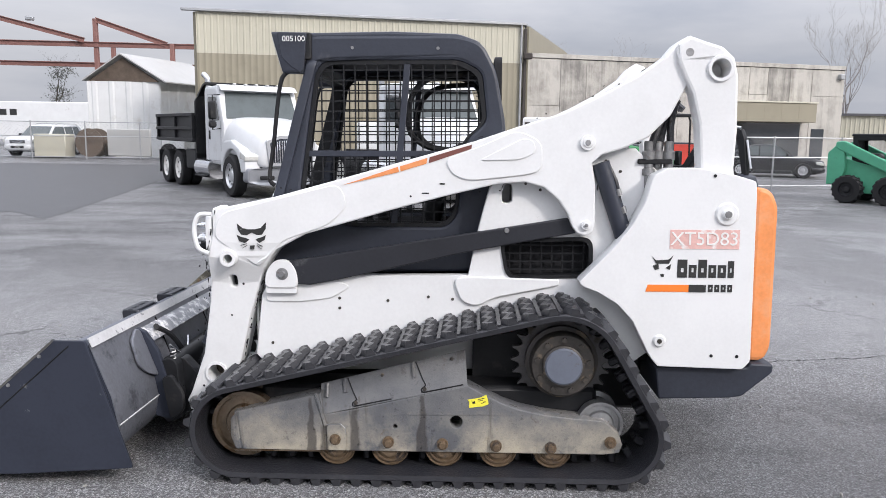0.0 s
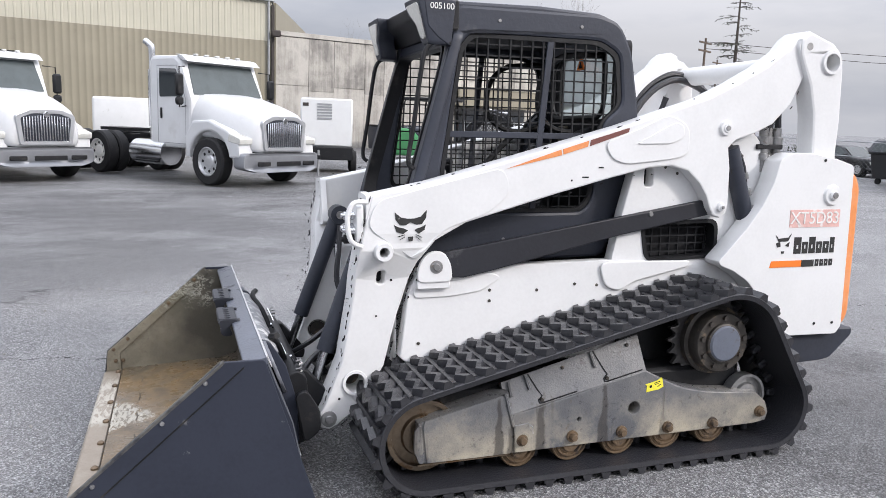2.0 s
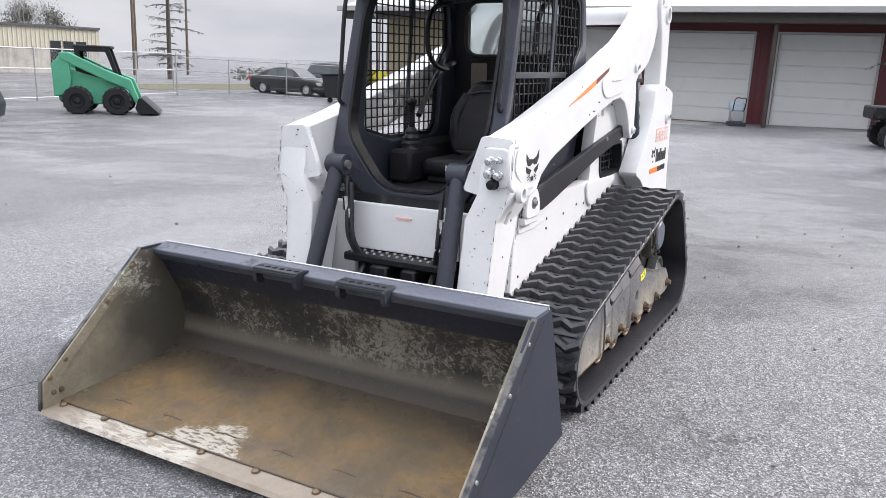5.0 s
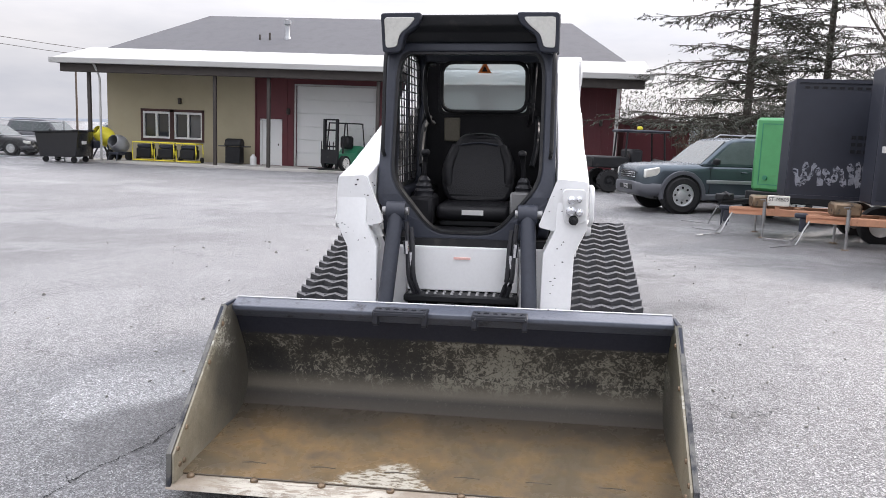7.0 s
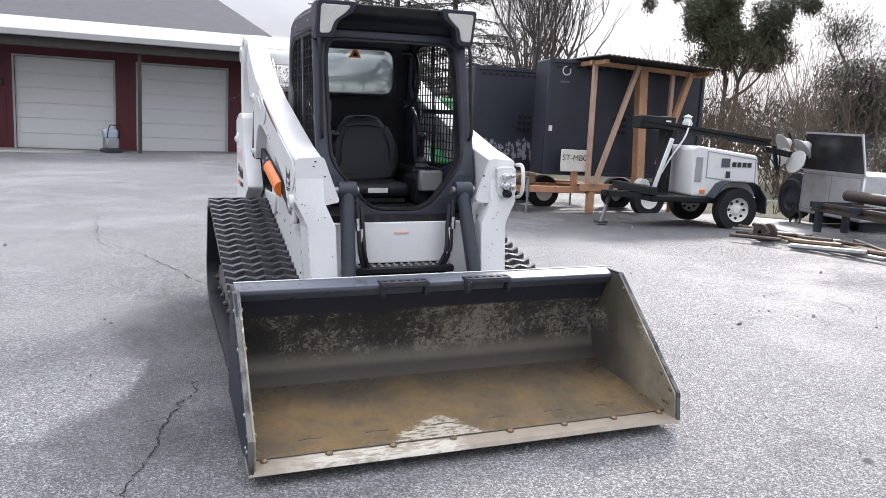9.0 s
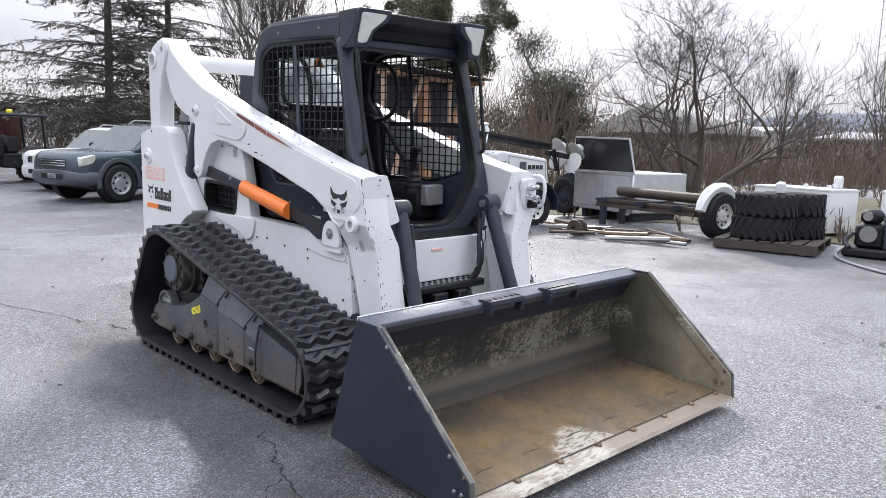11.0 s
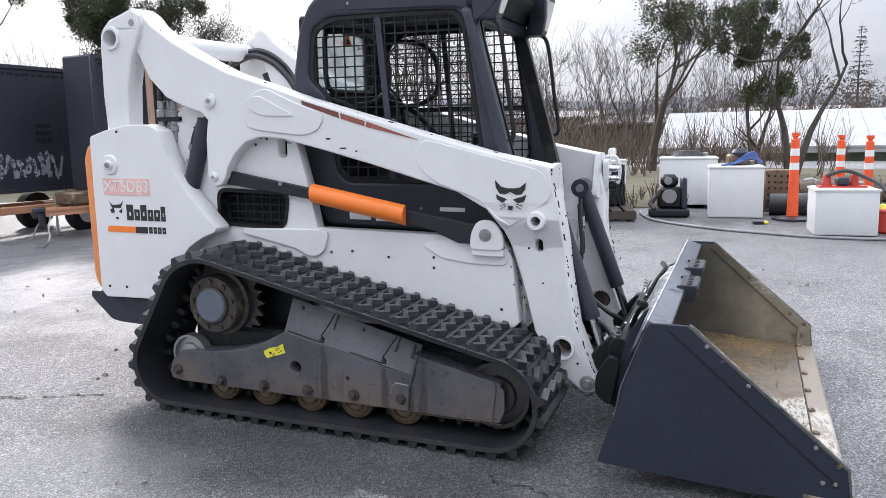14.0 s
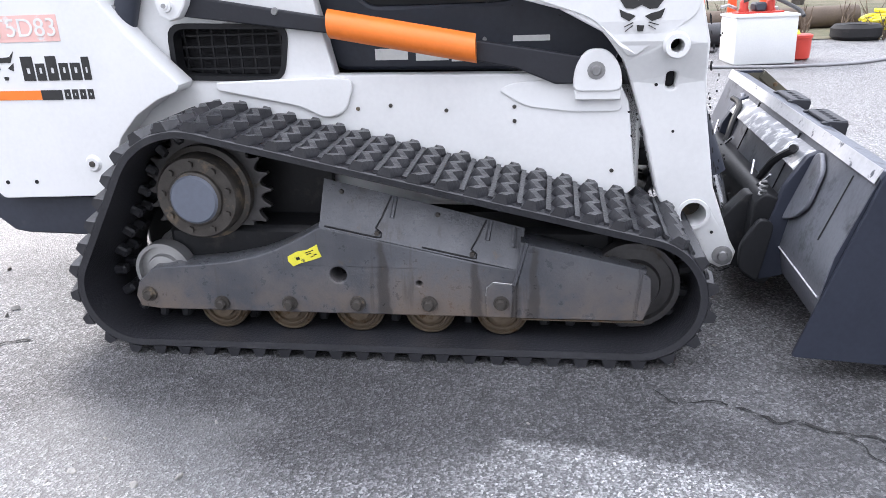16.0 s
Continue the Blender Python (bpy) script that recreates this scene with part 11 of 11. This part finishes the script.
for x in (-0.32, 1.02):
    w = part("wheel", lathe([(0.18, -0.1), (0.31, -0.1), (0.33, -0.06), (0.33, 0.06), (0.31, 0.1), (0.18, 0.1)], (x, 0.25, 0.33), "x", 24), M_TYRE, lt)
    part("rim", lathe([(0.19, 0.08), (0.15, 0.05), (0.1, 0.04), (0.05, 0.07), (0.0, 0.07)], (x, 0.25, 0.33), "x", 18), M_RIM_WHITE, w)
    guard = [(0.46, 0.30), (0.44, 0.52), (0.30, 0.70), (0.20, 0.75), (-0.20, 0.75), (-0.30, 0.70), (-0.44, 0.50)]
    part("mudguard", plate([(0.25 + u, v) for u, v in guard] + [(0.25 + u * 0.955, v - 0.012) for u, v in guard[::-1]], x - 0.13, x + 0.13, "x", bevel=0.004), M_CHARCOAL, lt)
    for i in range(8):
        a = 2 * math.pi * i / 8
        part("rim_hole", rod((x + 0.048, 0.25 + 0.125 * math.cos(a), 0.33 + 0.125 * math.sin(a)), (x + 0.062, 0.25 + 0.125 * math.cos(a), 0.33 + 0.125 * math.sin(a)), 0.022, 8), M_BLACK, w)
part("drawbar", box((0.35, -1.25, 0.46), (0.10, 0.7, 0.10), 0.01), M_BLACK, lt)
part("drawbar", beam(bmesh.new(), (0.9, -0.75, 0.46), (0.4, -1.5, 0.46), 0.08, 0.08), M_BLACK, lt)
part("jack", tube([(0.35, -1.58, 0.02), (0.35, -1.50, 0.34)], 0.026, 8), M_STEEL, lt)
part("jack_tube", tube([(0.35, -1.51, 0.28), (0.35, -1.45, 0.58)], 0.034, 8), M_CHARCOAL, lt)
part("jack_foot", span(0.26, 0.44, -1.66, -1.50, 0.0, 0.025), M_CHARCOAL, lt)
part("winch", lathe([(0.02, -0.07), (0.10, -0.07), (0.10, -0.04), (0.05, -0.035), (0.05, 0.035), (0.10, 0.04), (0.10, 0.07), (0.02, 0.07)], (0.35, -0.95, 0.60), "x", 16), M_TANK, lt)
part("mast_post", box((0.35, -0.62, 1.0), (0.20, 0.16, 1.15), 0.01), M_BLACK, lt)
part("mast_brace", beam(bmesh.new(), (0.62, -0.92, 0.5), (0.55, -0.60, 1.45), 0.07, 0.07), M_BLACK, lt)
for s in (-0.12, 0.12):
    part("mast_rail", beam(bmesh.new(), (0.35 + s, -1.10, 1.56), (0.35 + s, 1.10, 1.34), 0.09, 0.11), M_BLACK, lt)
for i in range(6):
    part("mast_tie", box((0.35, -1.05 + i * 0.42, 1.555 - i * 0.042), (0.30, 0.05, 0.07), 0.005), M_BLACK, lt)
part("mast_head", span(0.20, 0.50, -1.13, -0.55, 1.46, 1.66, 0.015), M_BLACK, lt)
part("mast_label", span(0.50, 0.506, -0.72, -0.64, 1.54, 1.60), M_PAPER, lt)
part("brace_cover", box((0.66, -0.80, 0.93), (0.03, 0.07, 0.85), 0.01, Matrix.Translation((0.66, -0.80, 0.93)) @ Matrix.Rotation(radians(-17), 4, "X") @ Matrix.Translation((-0.66, 0.80, -0.93))), M_TANK, lt)
part("outrigger", span(-0.3, 1.0, -1.15, -1.02, 0.5, 0.62, 0.01), M_BLACK, lt)
for x, y, z, tip in ((0.30, 1.50, 1.34, -62), (0.62, 1.62, 1.30, -50), (0.36, 1.42, 1.10, -118), (0.66, 1.50, 1.06, -110)):
    fl2 = part("flood_lamp", lathe([(0.0, 0.11), (0.05, 0.10), (0.09, 0.04), (0.17, -0.02), (0.19, -0.03), (0.18, -0.04), (0.0, -0.02)], (0, 0, 0), "z", 20), M_LAMPSHELL, lt, "white flood lamp head", pose(x, y, z, tip, 12, 0))
    part("yoke", rod((0, -0.02, 0.12), (0, -0.16, 0.10), 0.022, 6), M_BLACK, fl2)
part("lamp_bar", beam(bmesh.new(), (0.20, 1.26, 1.24), (0.72, 1.30, 1.18), 0.07, 0.09), M_BLACK, lt)
part("lamp_bar", beam(bmesh.new(), (0.42, 1.22, 1.30), (0.45, 1.30, 0.92), 0.06, 0.06), M_BLACK, lt)
part("cable_loop", tube(smooth_path([(0.5, 0.95, 1.28), (0.62, 1.12, 1.02), (0.55, 1.26, 0.86), (0.45, 1.34, 1.05), (0.5, 1.28, 1.20)]), 0.012, 6), M_BLACK, lt)
part("hose", tube(smooth_path([(0.46, -0.30, 1.60), (0.56, -0.42, 1.36), (0.60, -0.66, 1.02), (0.62, -0.86, 0.66)]), 0.014, 6), M_TANK, lt)
part("latch", box((0.932, 0.14, 0.84), (0.014, 0.07, 0.10), 0.004), M_CHARCOAL, lt)
part("insulator", lathe([(0.07, 0.0), (0.08, 0.05), (0.05, 0.11), (0.07, 0.15), (0.0, 0.18)], (0.35, -0.28, 1.53), "z", 14), M_TANK, lt)

# Service body off a truck, with its dark lid raised.
sb = thing("service_body", "aluminium diamond-plate truck body with raised dark lid", "truck body", on_ground(-3.75, 8.9, -12))
part("box", span(-0.75, 0.75, -0.55, 0.75, 0.16, 0.85, 0.02), M_DIAMOND, sb)
part("door_seam", plate([(-0.70, 0.22), (0.70, 0.22), (0.70, 0.80), (-0.70, 0.80)], -0.556, -0.55, "y", holes=[[(-0.685, 0.235), (0.0, 0.235), (0.0, 0.785), (-0.685, 0.785)], [(0.015, 0.235), (0.685, 0.235), (0.685, 0.785), (0.015, 0.785)]]), M_GALV, sb)
part("lid", plate([(-0.72, 0.86), (0.78, 0.86), (0.62, 1.40), (-0.70, 1.42)], -0.60, -0.55, "y", bevel=0.01), M_CARBLACK, sb, "raised dark lid panel")
part("lid_rim", plate([(-0.75, 0.84), (0.81, 0.84), (0.64, 1.43), (-0.72, 1.45)], -0.59, -0.57, "y", holes=[[(-0.70, 0.88), (0.75, 0.88), (0.60, 1.38), (-0.68, 1.40)]]), M_DIAMOND, sb)
part("wing", plate(fillet([(-1.35, 0.28), (-1.3, 0.62), (-1.1, 0.75), (-0.8, 0.78), (-0.8, 0.28)], 0.08), -0.5, -0.2), M_CHARCOAL, sb)
add_wheel(sb, -1.05, -0.42, 0.34, 0.34, 0.24, -1, M_CHARCOAL)
for x in (-0.6, 0.6):
    part("leg", span(x - 0.05, x + 0.05, -0.4, 0.6, 0.0, 0.16), M_CHARCOAL, sb)

# Bare axle chassis.
M_DARKRUST = mat("dark_rusty_steel", (0.060, 0.046, 0.038), 0.6, 0.3, var=0.35, bump=0.3, dirt=(0.13, 0.085, 0.055), amt=0.3, dscale=7)
ac = thing("axle_chassis", "bare rusty axle chassis with a single white-winged wheel", "trailer chassis", on_ground(-1.25, 7.4, 80))
for y in (-0.22, 0.22):
    part("chassis_rail", beam(bmesh.new(), (y, 0.12, 0.36), (y, 2.1, 0.36), 0.09, 0.13), M_DARKRUST, ac)
for y in (0.4, 1.1, 1.9):
    part("cross_member", beam(bmesh.new(), (-0.4, y, 0.40), (0.4, y, 0.40), 0.08, 0.08), M_CHARCOAL, ac)
part("axle", rod((0.0, -0.05, 0.33), (0.0, 2.0, 0.33), 0.055, 10), M_DARKRUST, ac)
add_wheel(ac, 0.0, -0.1, 0.33, 0.33, 0.20, -1, M_RIM_WHITE, 0.55)
part("mudguard", tube([(0.40 * math.cos(a), -0.08, 0.33 + 0.40 * math.sin(a)) for a in [math.radians(30 + 140 * i / 8) for i in range(9)]], 0.08, 6), M_TANK, ac)
part("pipe", rod((0.35, 0.25, 0.52), (0.38, 2.2, 0.52), 0.08, 14), M_DARKRUST, ac)
for x in (-0.22, 0.22):
    part("prop", span(x - 0.04, x + 0.04, 1.92, 2.0, 0.0, 0.30), M_CHARCOAL, ac)
sc2 = thing("scrap_pile", "pale and rusty axle scraps lying on the lot", "scrap", on_ground(-2.2, 5.95, 10))
random.seed(17)
for i in range(20):
    x, y, a = random.uniform(-0.7, 0.8), random.uniform(-0.2, 0.7), random.uniform(-0.5, 0.5)
    L = random.uniform(0.3, 1.3)
    part("bar", rod((x - L / 2 * math.cos(a), y - L / 2 * math.sin(a), 0.04 + 0.02 * (i % 4)), (x + L / 2 * math.cos(a), y + L / 2 * math.sin(a), 0.05 + 0.035 * (i % 3)), random.uniform(0.015, 0.035), 7), (M_STEEL, M_DARKRUST, M_RUST, M_DARKRUST)[i % 4], sc2)
for y in (0.0, 0.16):
    part("hub", lathe([(0.03, -0.03), (0.11, -0.03), (0.12, 0.0), (0.09, 0.03), (0.03, 0.04)], (-0.35, y, 0.12), "y", 16), M_DARKRUST, sc2)

# Tyres on a pallet.
pal = thing("pallet", "dark timber pallet on the lot", "pallet", on_ground(-0.33, 7.36, 14))
for i in range(7):
    part("deck_board", span(-0.62 + i * 0.182, -0.48 + i * 0.182, -0.72, 0.72, 0.105, 0.125), M_PALLET, pal)
for y in (-0.68, 0.0, 0.68):
    part("bearer", span(-0.62, 0.62, y - 0.045, y + 0.045, 0.012, 0.105), M_PALLET, pal)
for i in range(4):
    part("base_board", span(-0.60 + i * 0.36, -0.48 + i * 0.36, -0.72, 0.72, 0.0, 0.012), M_PALLET, pal)


def stack_tyre(m, label):
    t = thing("machine_tyre", label, "tyre", m, "tyres on the pallet")
    body2 = part("carcass", lathe([(0.20, 0.02), (0.33, 0.0), (0.375, 0.04), (0.385, 0.14), (0.375, 0.26), (0.33, 0.30), (0.20, 0.28), (0.19, 0.15), (0.20, 0.02)], (0, 0, 0), "z", 36), M_TYRE, t)
    b = bmesh.new()
    for i in range(22):
        for hz, sk2 in ((0.08, 0.5), (0.22, -0.5)):
            a = 2 * math.pi * (i + (0.5 if hz > 0.1 else 0)) / 22
            mm = Matrix.Rotation(a, 4, "Z") @ Matrix.Translation((0.376, 0, hz)) @ Matrix.Rotation(sk2, 4, "X")
            add_box(b, (0, 0, 0), (0.03, 0.05, 0.15), 0.0, mm)
    part("tread", b, M_TYRE, t)
    return t


pz = ground_z(-0.33, 7.36) + 0.125
t0 = stack_tyre(pose(-0.38, 7.08, pz), "worn black lugged machine tyre stacked flat")
copy_thing(t0, pose(-0.36, 7.09, pz + 0.30, 0, 0, 8))
copy_thing(t0, pose(-0.24, 7.72, pz, 0, 0, 20))
copy_thing(t0, pose(-0.25, 7.71, pz + 0.30, 0, 0, 3))
ct = thing("filter_can", "small white canister lying on the tyres", "canister", pose(-0.3, 7.36, pz + 0.60))
part("can", lathe([(0.06, 0.0), (0.065, 0.02), (0.065, 0.12), (0.03, 0.15), (0.0, 0.15)], (0, 0, 0), "z", 14), M_TANK, ct)

# ---- white tanks and small machines ----


def white_tank(x, y, rz, sx, sy, sz, label, feet=True):
    t = thing("fuel_tank", label, "tank", on_ground(x, y, rz), "white steel tanks")
    z0 = 0.05 if feet else 0.0
    part("body", box((0, 0, z0 + sz / 2), (sx, sy, sz), 0.018, None, 2), M_TANK, t)
    part("top_flange", plate([(-sx / 2 - 0.012, -sy / 2 - 0.012), (sx / 2 + 0.012, -sy / 2 - 0.012), (sx / 2 + 0.012, sy / 2 + 0.012), (-sx / 2 - 0.012, sy / 2 + 0.012)], z0 + sz - 0.03, z0 + sz - 0.01, "z"), M_TANK, t)
    if feet:
        for fx in (-sx * 0.35, sx * 0.35):
            part("skid", span(fx - 0.05, fx + 0.05, -sy / 2, sy / 2, 0.0, 0.052), M_BLACK, t)
    part("filler_cap", lathe([(0.05, 0.0), (0.05, 0.05), (0.035, 0.06), (0.0, 0.06)], (sx * 0.3, sy * 0.2, z0 + sz), "z", 14), M_STEEL, t)
    return t, z0 + sz


wt_a, za = white_tank(0.95, 9.0, 5, 0.86, 0.75, 0.74, "white square steel tank with coiled cable on top")
cb = bmesh.new()
for k in range(5):
    add_tube(cb, [((0.24 - 0.02 * k + 0.02 * math.sin(i * 2.1 + k)) * math.cos(2 * math.pi * i / 20), (0.22 - 0.015 * k) * math.sin(2 * math.pi * i / 20), za + 0.02 + 0.016 * k) for i in range(20)], 0.013, 5, True)
part("cable_coil", cb, M_HOSE, wt_a, "coil of dark cable")
wt_b, zb = white_tank(1.68, 7.85, 4, 0.72, 0.66, 0.72, "white steel tank with engine and blue straps on top", False)
en = thing("small_engine", "small rusty engine with blue straps on a tank", "engine", pose(1.72, 7.9, ground_z(1.68, 7.85) + zb, 0, 0, 15))
part("block", span(-0.16, 0.12, -0.12, 0.12, 0.0, 0.16, 0.03), M_RUST, en)
part("fan_cover", lathe([(0.02, 0.0), (0.11, 0.0), (0.12, 0.04), (0.08, 0.09), (0.0, 0.09)], (0.0, -0.05, 0.14), "z", 16), M_CHARCOAL, en)
for k in range(4):
    part("strap", tube(smooth_path([(-0.3 + 0.05 * k, -0.28, 0.012 + 0.01 * k), (-0.1, -0.2 + 0.04 * k, 0.03), (0.12, -0.16 - 0.03 * k, 0.10 + 0.03 * k), (0.3, -0.05 + 0.05 * k, 0.05), (0.33, 0.1, 0.015)]), 0.014, 6), M_BLUE, en)
white_tank(1.55, 9.1, -6, 0.62, 0.6, 0.62, "white steel tank standing behind the others")
wt_c, zc2 = white_tank(-0.85, 9.55, -14, 1.34, 0.7, 0.66, "long white steel tank with lifting lugs")
for x in (-0.4, 0.0, 0.4):
    part("lifting_lug", plate(circle(x, zc2 + 0.02, 0.035, 12), -0.012, 0.012, "y"), M_TANK, wt_c)
part("filter_head", box((0.55, 0.0, zc2 + 0.10), (0.12, 0.12, 0.20), 0.03), M_TANK, wt_c)
wt_d, zd = white_tank(2.92, 6.42, 4, 0.68, 0.64, 0.55, "white steel tank carrying a red pump and hose", False)
pm = thing("transfer_pump", "red transfer pump with black hose on a tank", "pump", pose(2.92, 6.42, ground_z(2.92, 6.42) + zd, 0, 0, 5))
for x in (-0.18, 0.12):
    part("pump_body", lathe([(0.055, 0.0), (0.06, 0.03), (0.045, 0.06), (0.05, 0.12), (0.03, 0.16), (0.0, 0.17)], (x, 0.0, 0.0), "z", 14), M_RED, pm)
part("pump_tray", span(-0.28, 0.24, -0.12, 0.12, 0.0, 0.02), M_RED, pm)
part("engine", span(-0.08, 0.05, -0.1, 0.1, 0.02, 0.12, 0.02), M_CHARCOAL, pm)
part("hose", tube(smooth_path([(-0.2, -0.05, 0.14), (0.0, -0.08, 0.20), (0.2, -0.1, 0.13), (0.38, -0.2, 0.02), (0.40, -0.28, -0.04)]), 0.022, 8), M_HOSE, pm)
part("nozzle", tube([(-0.26, 0.02, 0.06), (-0.36, 0.0, 0.10), (-0.44, 0.0, 0.08)], 0.02, 6), M_STEEL, pm)
rbk = thing("red_bucket", "red plastic bucket with a yellow lid scrap", "bucket", on_ground(3.40, 6.55))
part("pail", lathe([(0.12, 0.0), (0.15, 0.02), (0.16, 0.24), (0.17, 0.25), (0.17, 0.28), (0.14, 0.29), (0.0, 0.29)], (0, 0, 0), "z", 22), M_RED, rbk)
part("lid_scrap", lathe([(0.07, 0.29), (0.05, 0.33), (0.0, 0.35)], (-0.03, 0.02, 0), "z", 10), M_YELLOW, rbk)
bmach = thing("black_engine_unit", "black engine unit on a small skid base", "engine", on_ground(0.80, 7.55, 8))
part("skid", span(-0.28, 0.28, -0.22, 0.22, 0.0, 0.12, 0.03), M_BLACK, bmach)
part("block", span(-0.16, 0.18, -0.16, 0.16, 0.12, 0.42, 0.04), M_BLACK, bmach)
part("radiator", span(0.16, 0.24, -0.18, 0.18, 0.12, 0.56, 0.02), M_CHARCOAL, bmach)
part("head", span(-0.12, 0.12, -0.13, 0.13, 0.42, 0.60, 0.05), M_BLACK, bmach)
part("pulley", lathe([(0.0, -0.20), (0.10, -0.20), (0.10, -0.165), (0.0, -0.165)], (0.0, 0, 0.30), "y", 18), M_STEEL, bmach)
part("pulley", lathe([(0.0, -0.20), (0.055, -0.20), (0.055, -0.165), (0.0, -0.165)], (-0.02, 0, 0.52), "y", 18), M_STEEL, bmach)
part("manifold", tube(smooth_path([(-0.18, -0.1, 0.3), (-0.26, -0.15, 0.2), (-0.2, -0.2, 0.12)]), 0.03), M_HOSE, bmach)
rbx = thing("perforated_box", "rusty perforated steel box beside the tanks", "box", on_ground(2.25, 8.6, 6))
part("box", span(-0.18, 0.18, -0.18, 0.18, 0.0, 0.62, 0.01), M_RUST, rbx)
for i in range(4):
    for j in range(6):
        part("hole", rod((-0.13 + i * 0.085, -0.183, 0.08 + j * 0.09), (-0.13 + i * 0.085, -0.179, 0.08 + j * 0.09), 0.018, 8), M_BLACK, rbx)


def delineator(x, y, h, label):
    t = thing("traffic_delineator", label, "traffic cone", on_ground(x, y), "traffic delineators")
    part("base", lathe([(0.26, 0.0), (0.26, 0.03), (0.20, 0.05), (0.06, 0.06)], (0, 0, 0), "z", 8), M_RUBBER, t, "black rubber base")
    part("tube", lathe([(0.075, 0.05), (0.06, h * 0.6), (0.052, h * 0.92), (0.03, h * 0.93), (0.03, h * 0.95), (0.05, h * 0.96), (0.05, h), (0.0, h)], (0, 0, 0), "z", 18), M_CONE, t)
    for f0, f1 in ((0.58, 0.66), (0.74, 0.82)):
        r0, r1 = 0.0615 + (0.6 - f0) * 0.02, 0.0575 + (0.66 - f1) * 0.02
        part("band", lathe([(r0 - 0.002, h * f0), (r0 + 0.001, h * f0), (r1 + 0.001, h * f1), (r1 - 0.002, h * f1)], (0, 0, 0), "z", 18), M_CONE_BAND, t)
    return t


delineator(2.43, 7.5, 1.18, "tall orange delineator with white bands")
delineator(3.12, 8.9, 1.12, "orange delineator standing behind the tanks")
delineator(3.42, 8.3, 1.12, "orange delineator standing behind the tanks")
# Hose across the lot.
hp = [(0.35, 7.95), (0.42, 7.55), (0.62, 7.0), (1.05, 6.55), (1.6, 6.2), (2.1, 6.0), (2.6, 5.85), (3.3, 5.85), (4.0, 6.05), (4.6, 6.5), (5.4, 6.7), (6.4, 6.6)]
solid("ground_hose", tube(smooth_path([(x, y, ground_z(x, y) + 0.018) for x, y in hp], 6), 0.017, 8), M_GREYHOSE, "worn grey hose lying across the lot", "hose")
gl = thing("glove", "dark glove with a yellow cuff on the lot", "glove", on_ground(2.0, 6.95, 20))
part("palm", box((0, 0, 0.02), (0.14, 0.09, 0.04), 0.018, None, 2), M_BLACK, gl)
part("cuff", box((0.09, 0.0, 0.02), (0.07, 0.08, 0.04), 0.015), M_YELLOW, gl)
# Logs, pipe and litter on the verge.
for x, y, L, r, a, lab, mt in ((3.6, 10.4, 3.6, 0.17, 4, "long brown pipe lying on the verge", M_WEATHERED), (2.55, 8.05, 0.8, 0.16, 0, "dark rubber mat rolled on the ground", M_RUBBER), (7.2, 10.8, 2.6, 0.14, -5, "brown log lying on the verge", M_WEATHERED)):
    solid("log" if mt != M_RUBBER else "rubber_roll", rod((-L / 2, 0, r), (L / 2, 0, r), r, 14), mt, lab, "log" if mt != M_RUBBER else "rubber roll", on_ground(x, y, a))
yp = thing("hose_pile", "pile of yellow hoses on the verge", "hose pile", on_ground(5.6, 9.6))
random.seed(23)
for k in range(9):
    a0 = random.uniform(0, 6)
    part("hose", tube(smooth_path([(random.uniform(-0.7, 0.7), random.uniform(-0.3, 0.3), 0.03 + 0.03 * k), (random.uniform(-0.5, 0.5), random.uniform(-0.3, 0.3), 0.04 + 0.035 * k), (random.uniform(-0.8, 0.8), random.uniform(-0.3, 0.3), 0.03 + 0.02 * k)]), 0.028, 6), M_YELLOW, yp)
for x, y, r in ((4.75, 8.6, 0.33), (5.5, 8.4, 0.36)):
    o = thing("old_tyre", "old tyre lying flat on the verge", "tyre", on_ground(x, y), "old tyres")
    part("carcass", lathe([(r * 0.55, 0.02), (r * 0.85, 0.0), (r, 0.05), (r, 0.16), (r * 0.85, 0.21), (r * 0.55, 0.19), (r * 0.52, 0.1), (r * 0.55, 0.02)], (0, 0, 0), "z", 28), M_TYRE, o)
# Small stones and twigs on the asphalt near the loader.
random.seed(5)
st3 = bmesh.new()
for i in range(420):
    a, d2 = random.uniform(0, 2 * math.pi), random.uniform(1.4, 8.0)
    x, y = d2 * math.cos(a), d2 * math.sin(a)
    s = random.uniform(0.004, 0.012) if random.random() < 0.9 else random.uniform(0.012, 0.022)
    m = Matrix.Translation((x, y, ground_z(x, y) + s * 0.3)) @ Euler((random.random() * 3, random.random() * 3, random.random() * 3)).to_matrix().to_4x4()
    bmesh.ops.create_icosphere(st3, subdivisions=1, radius=s, matrix=m @ Matrix.Diagonal((1.4, 1.0, 0.6, 1)))
solid("gravel", st3, mat("pale_grit", (0.30, 0.29, 0.27), 0.85, var=0.4, scale=40), "loose pale grit scattered on the asphalt", "gravel", kind="stuff")
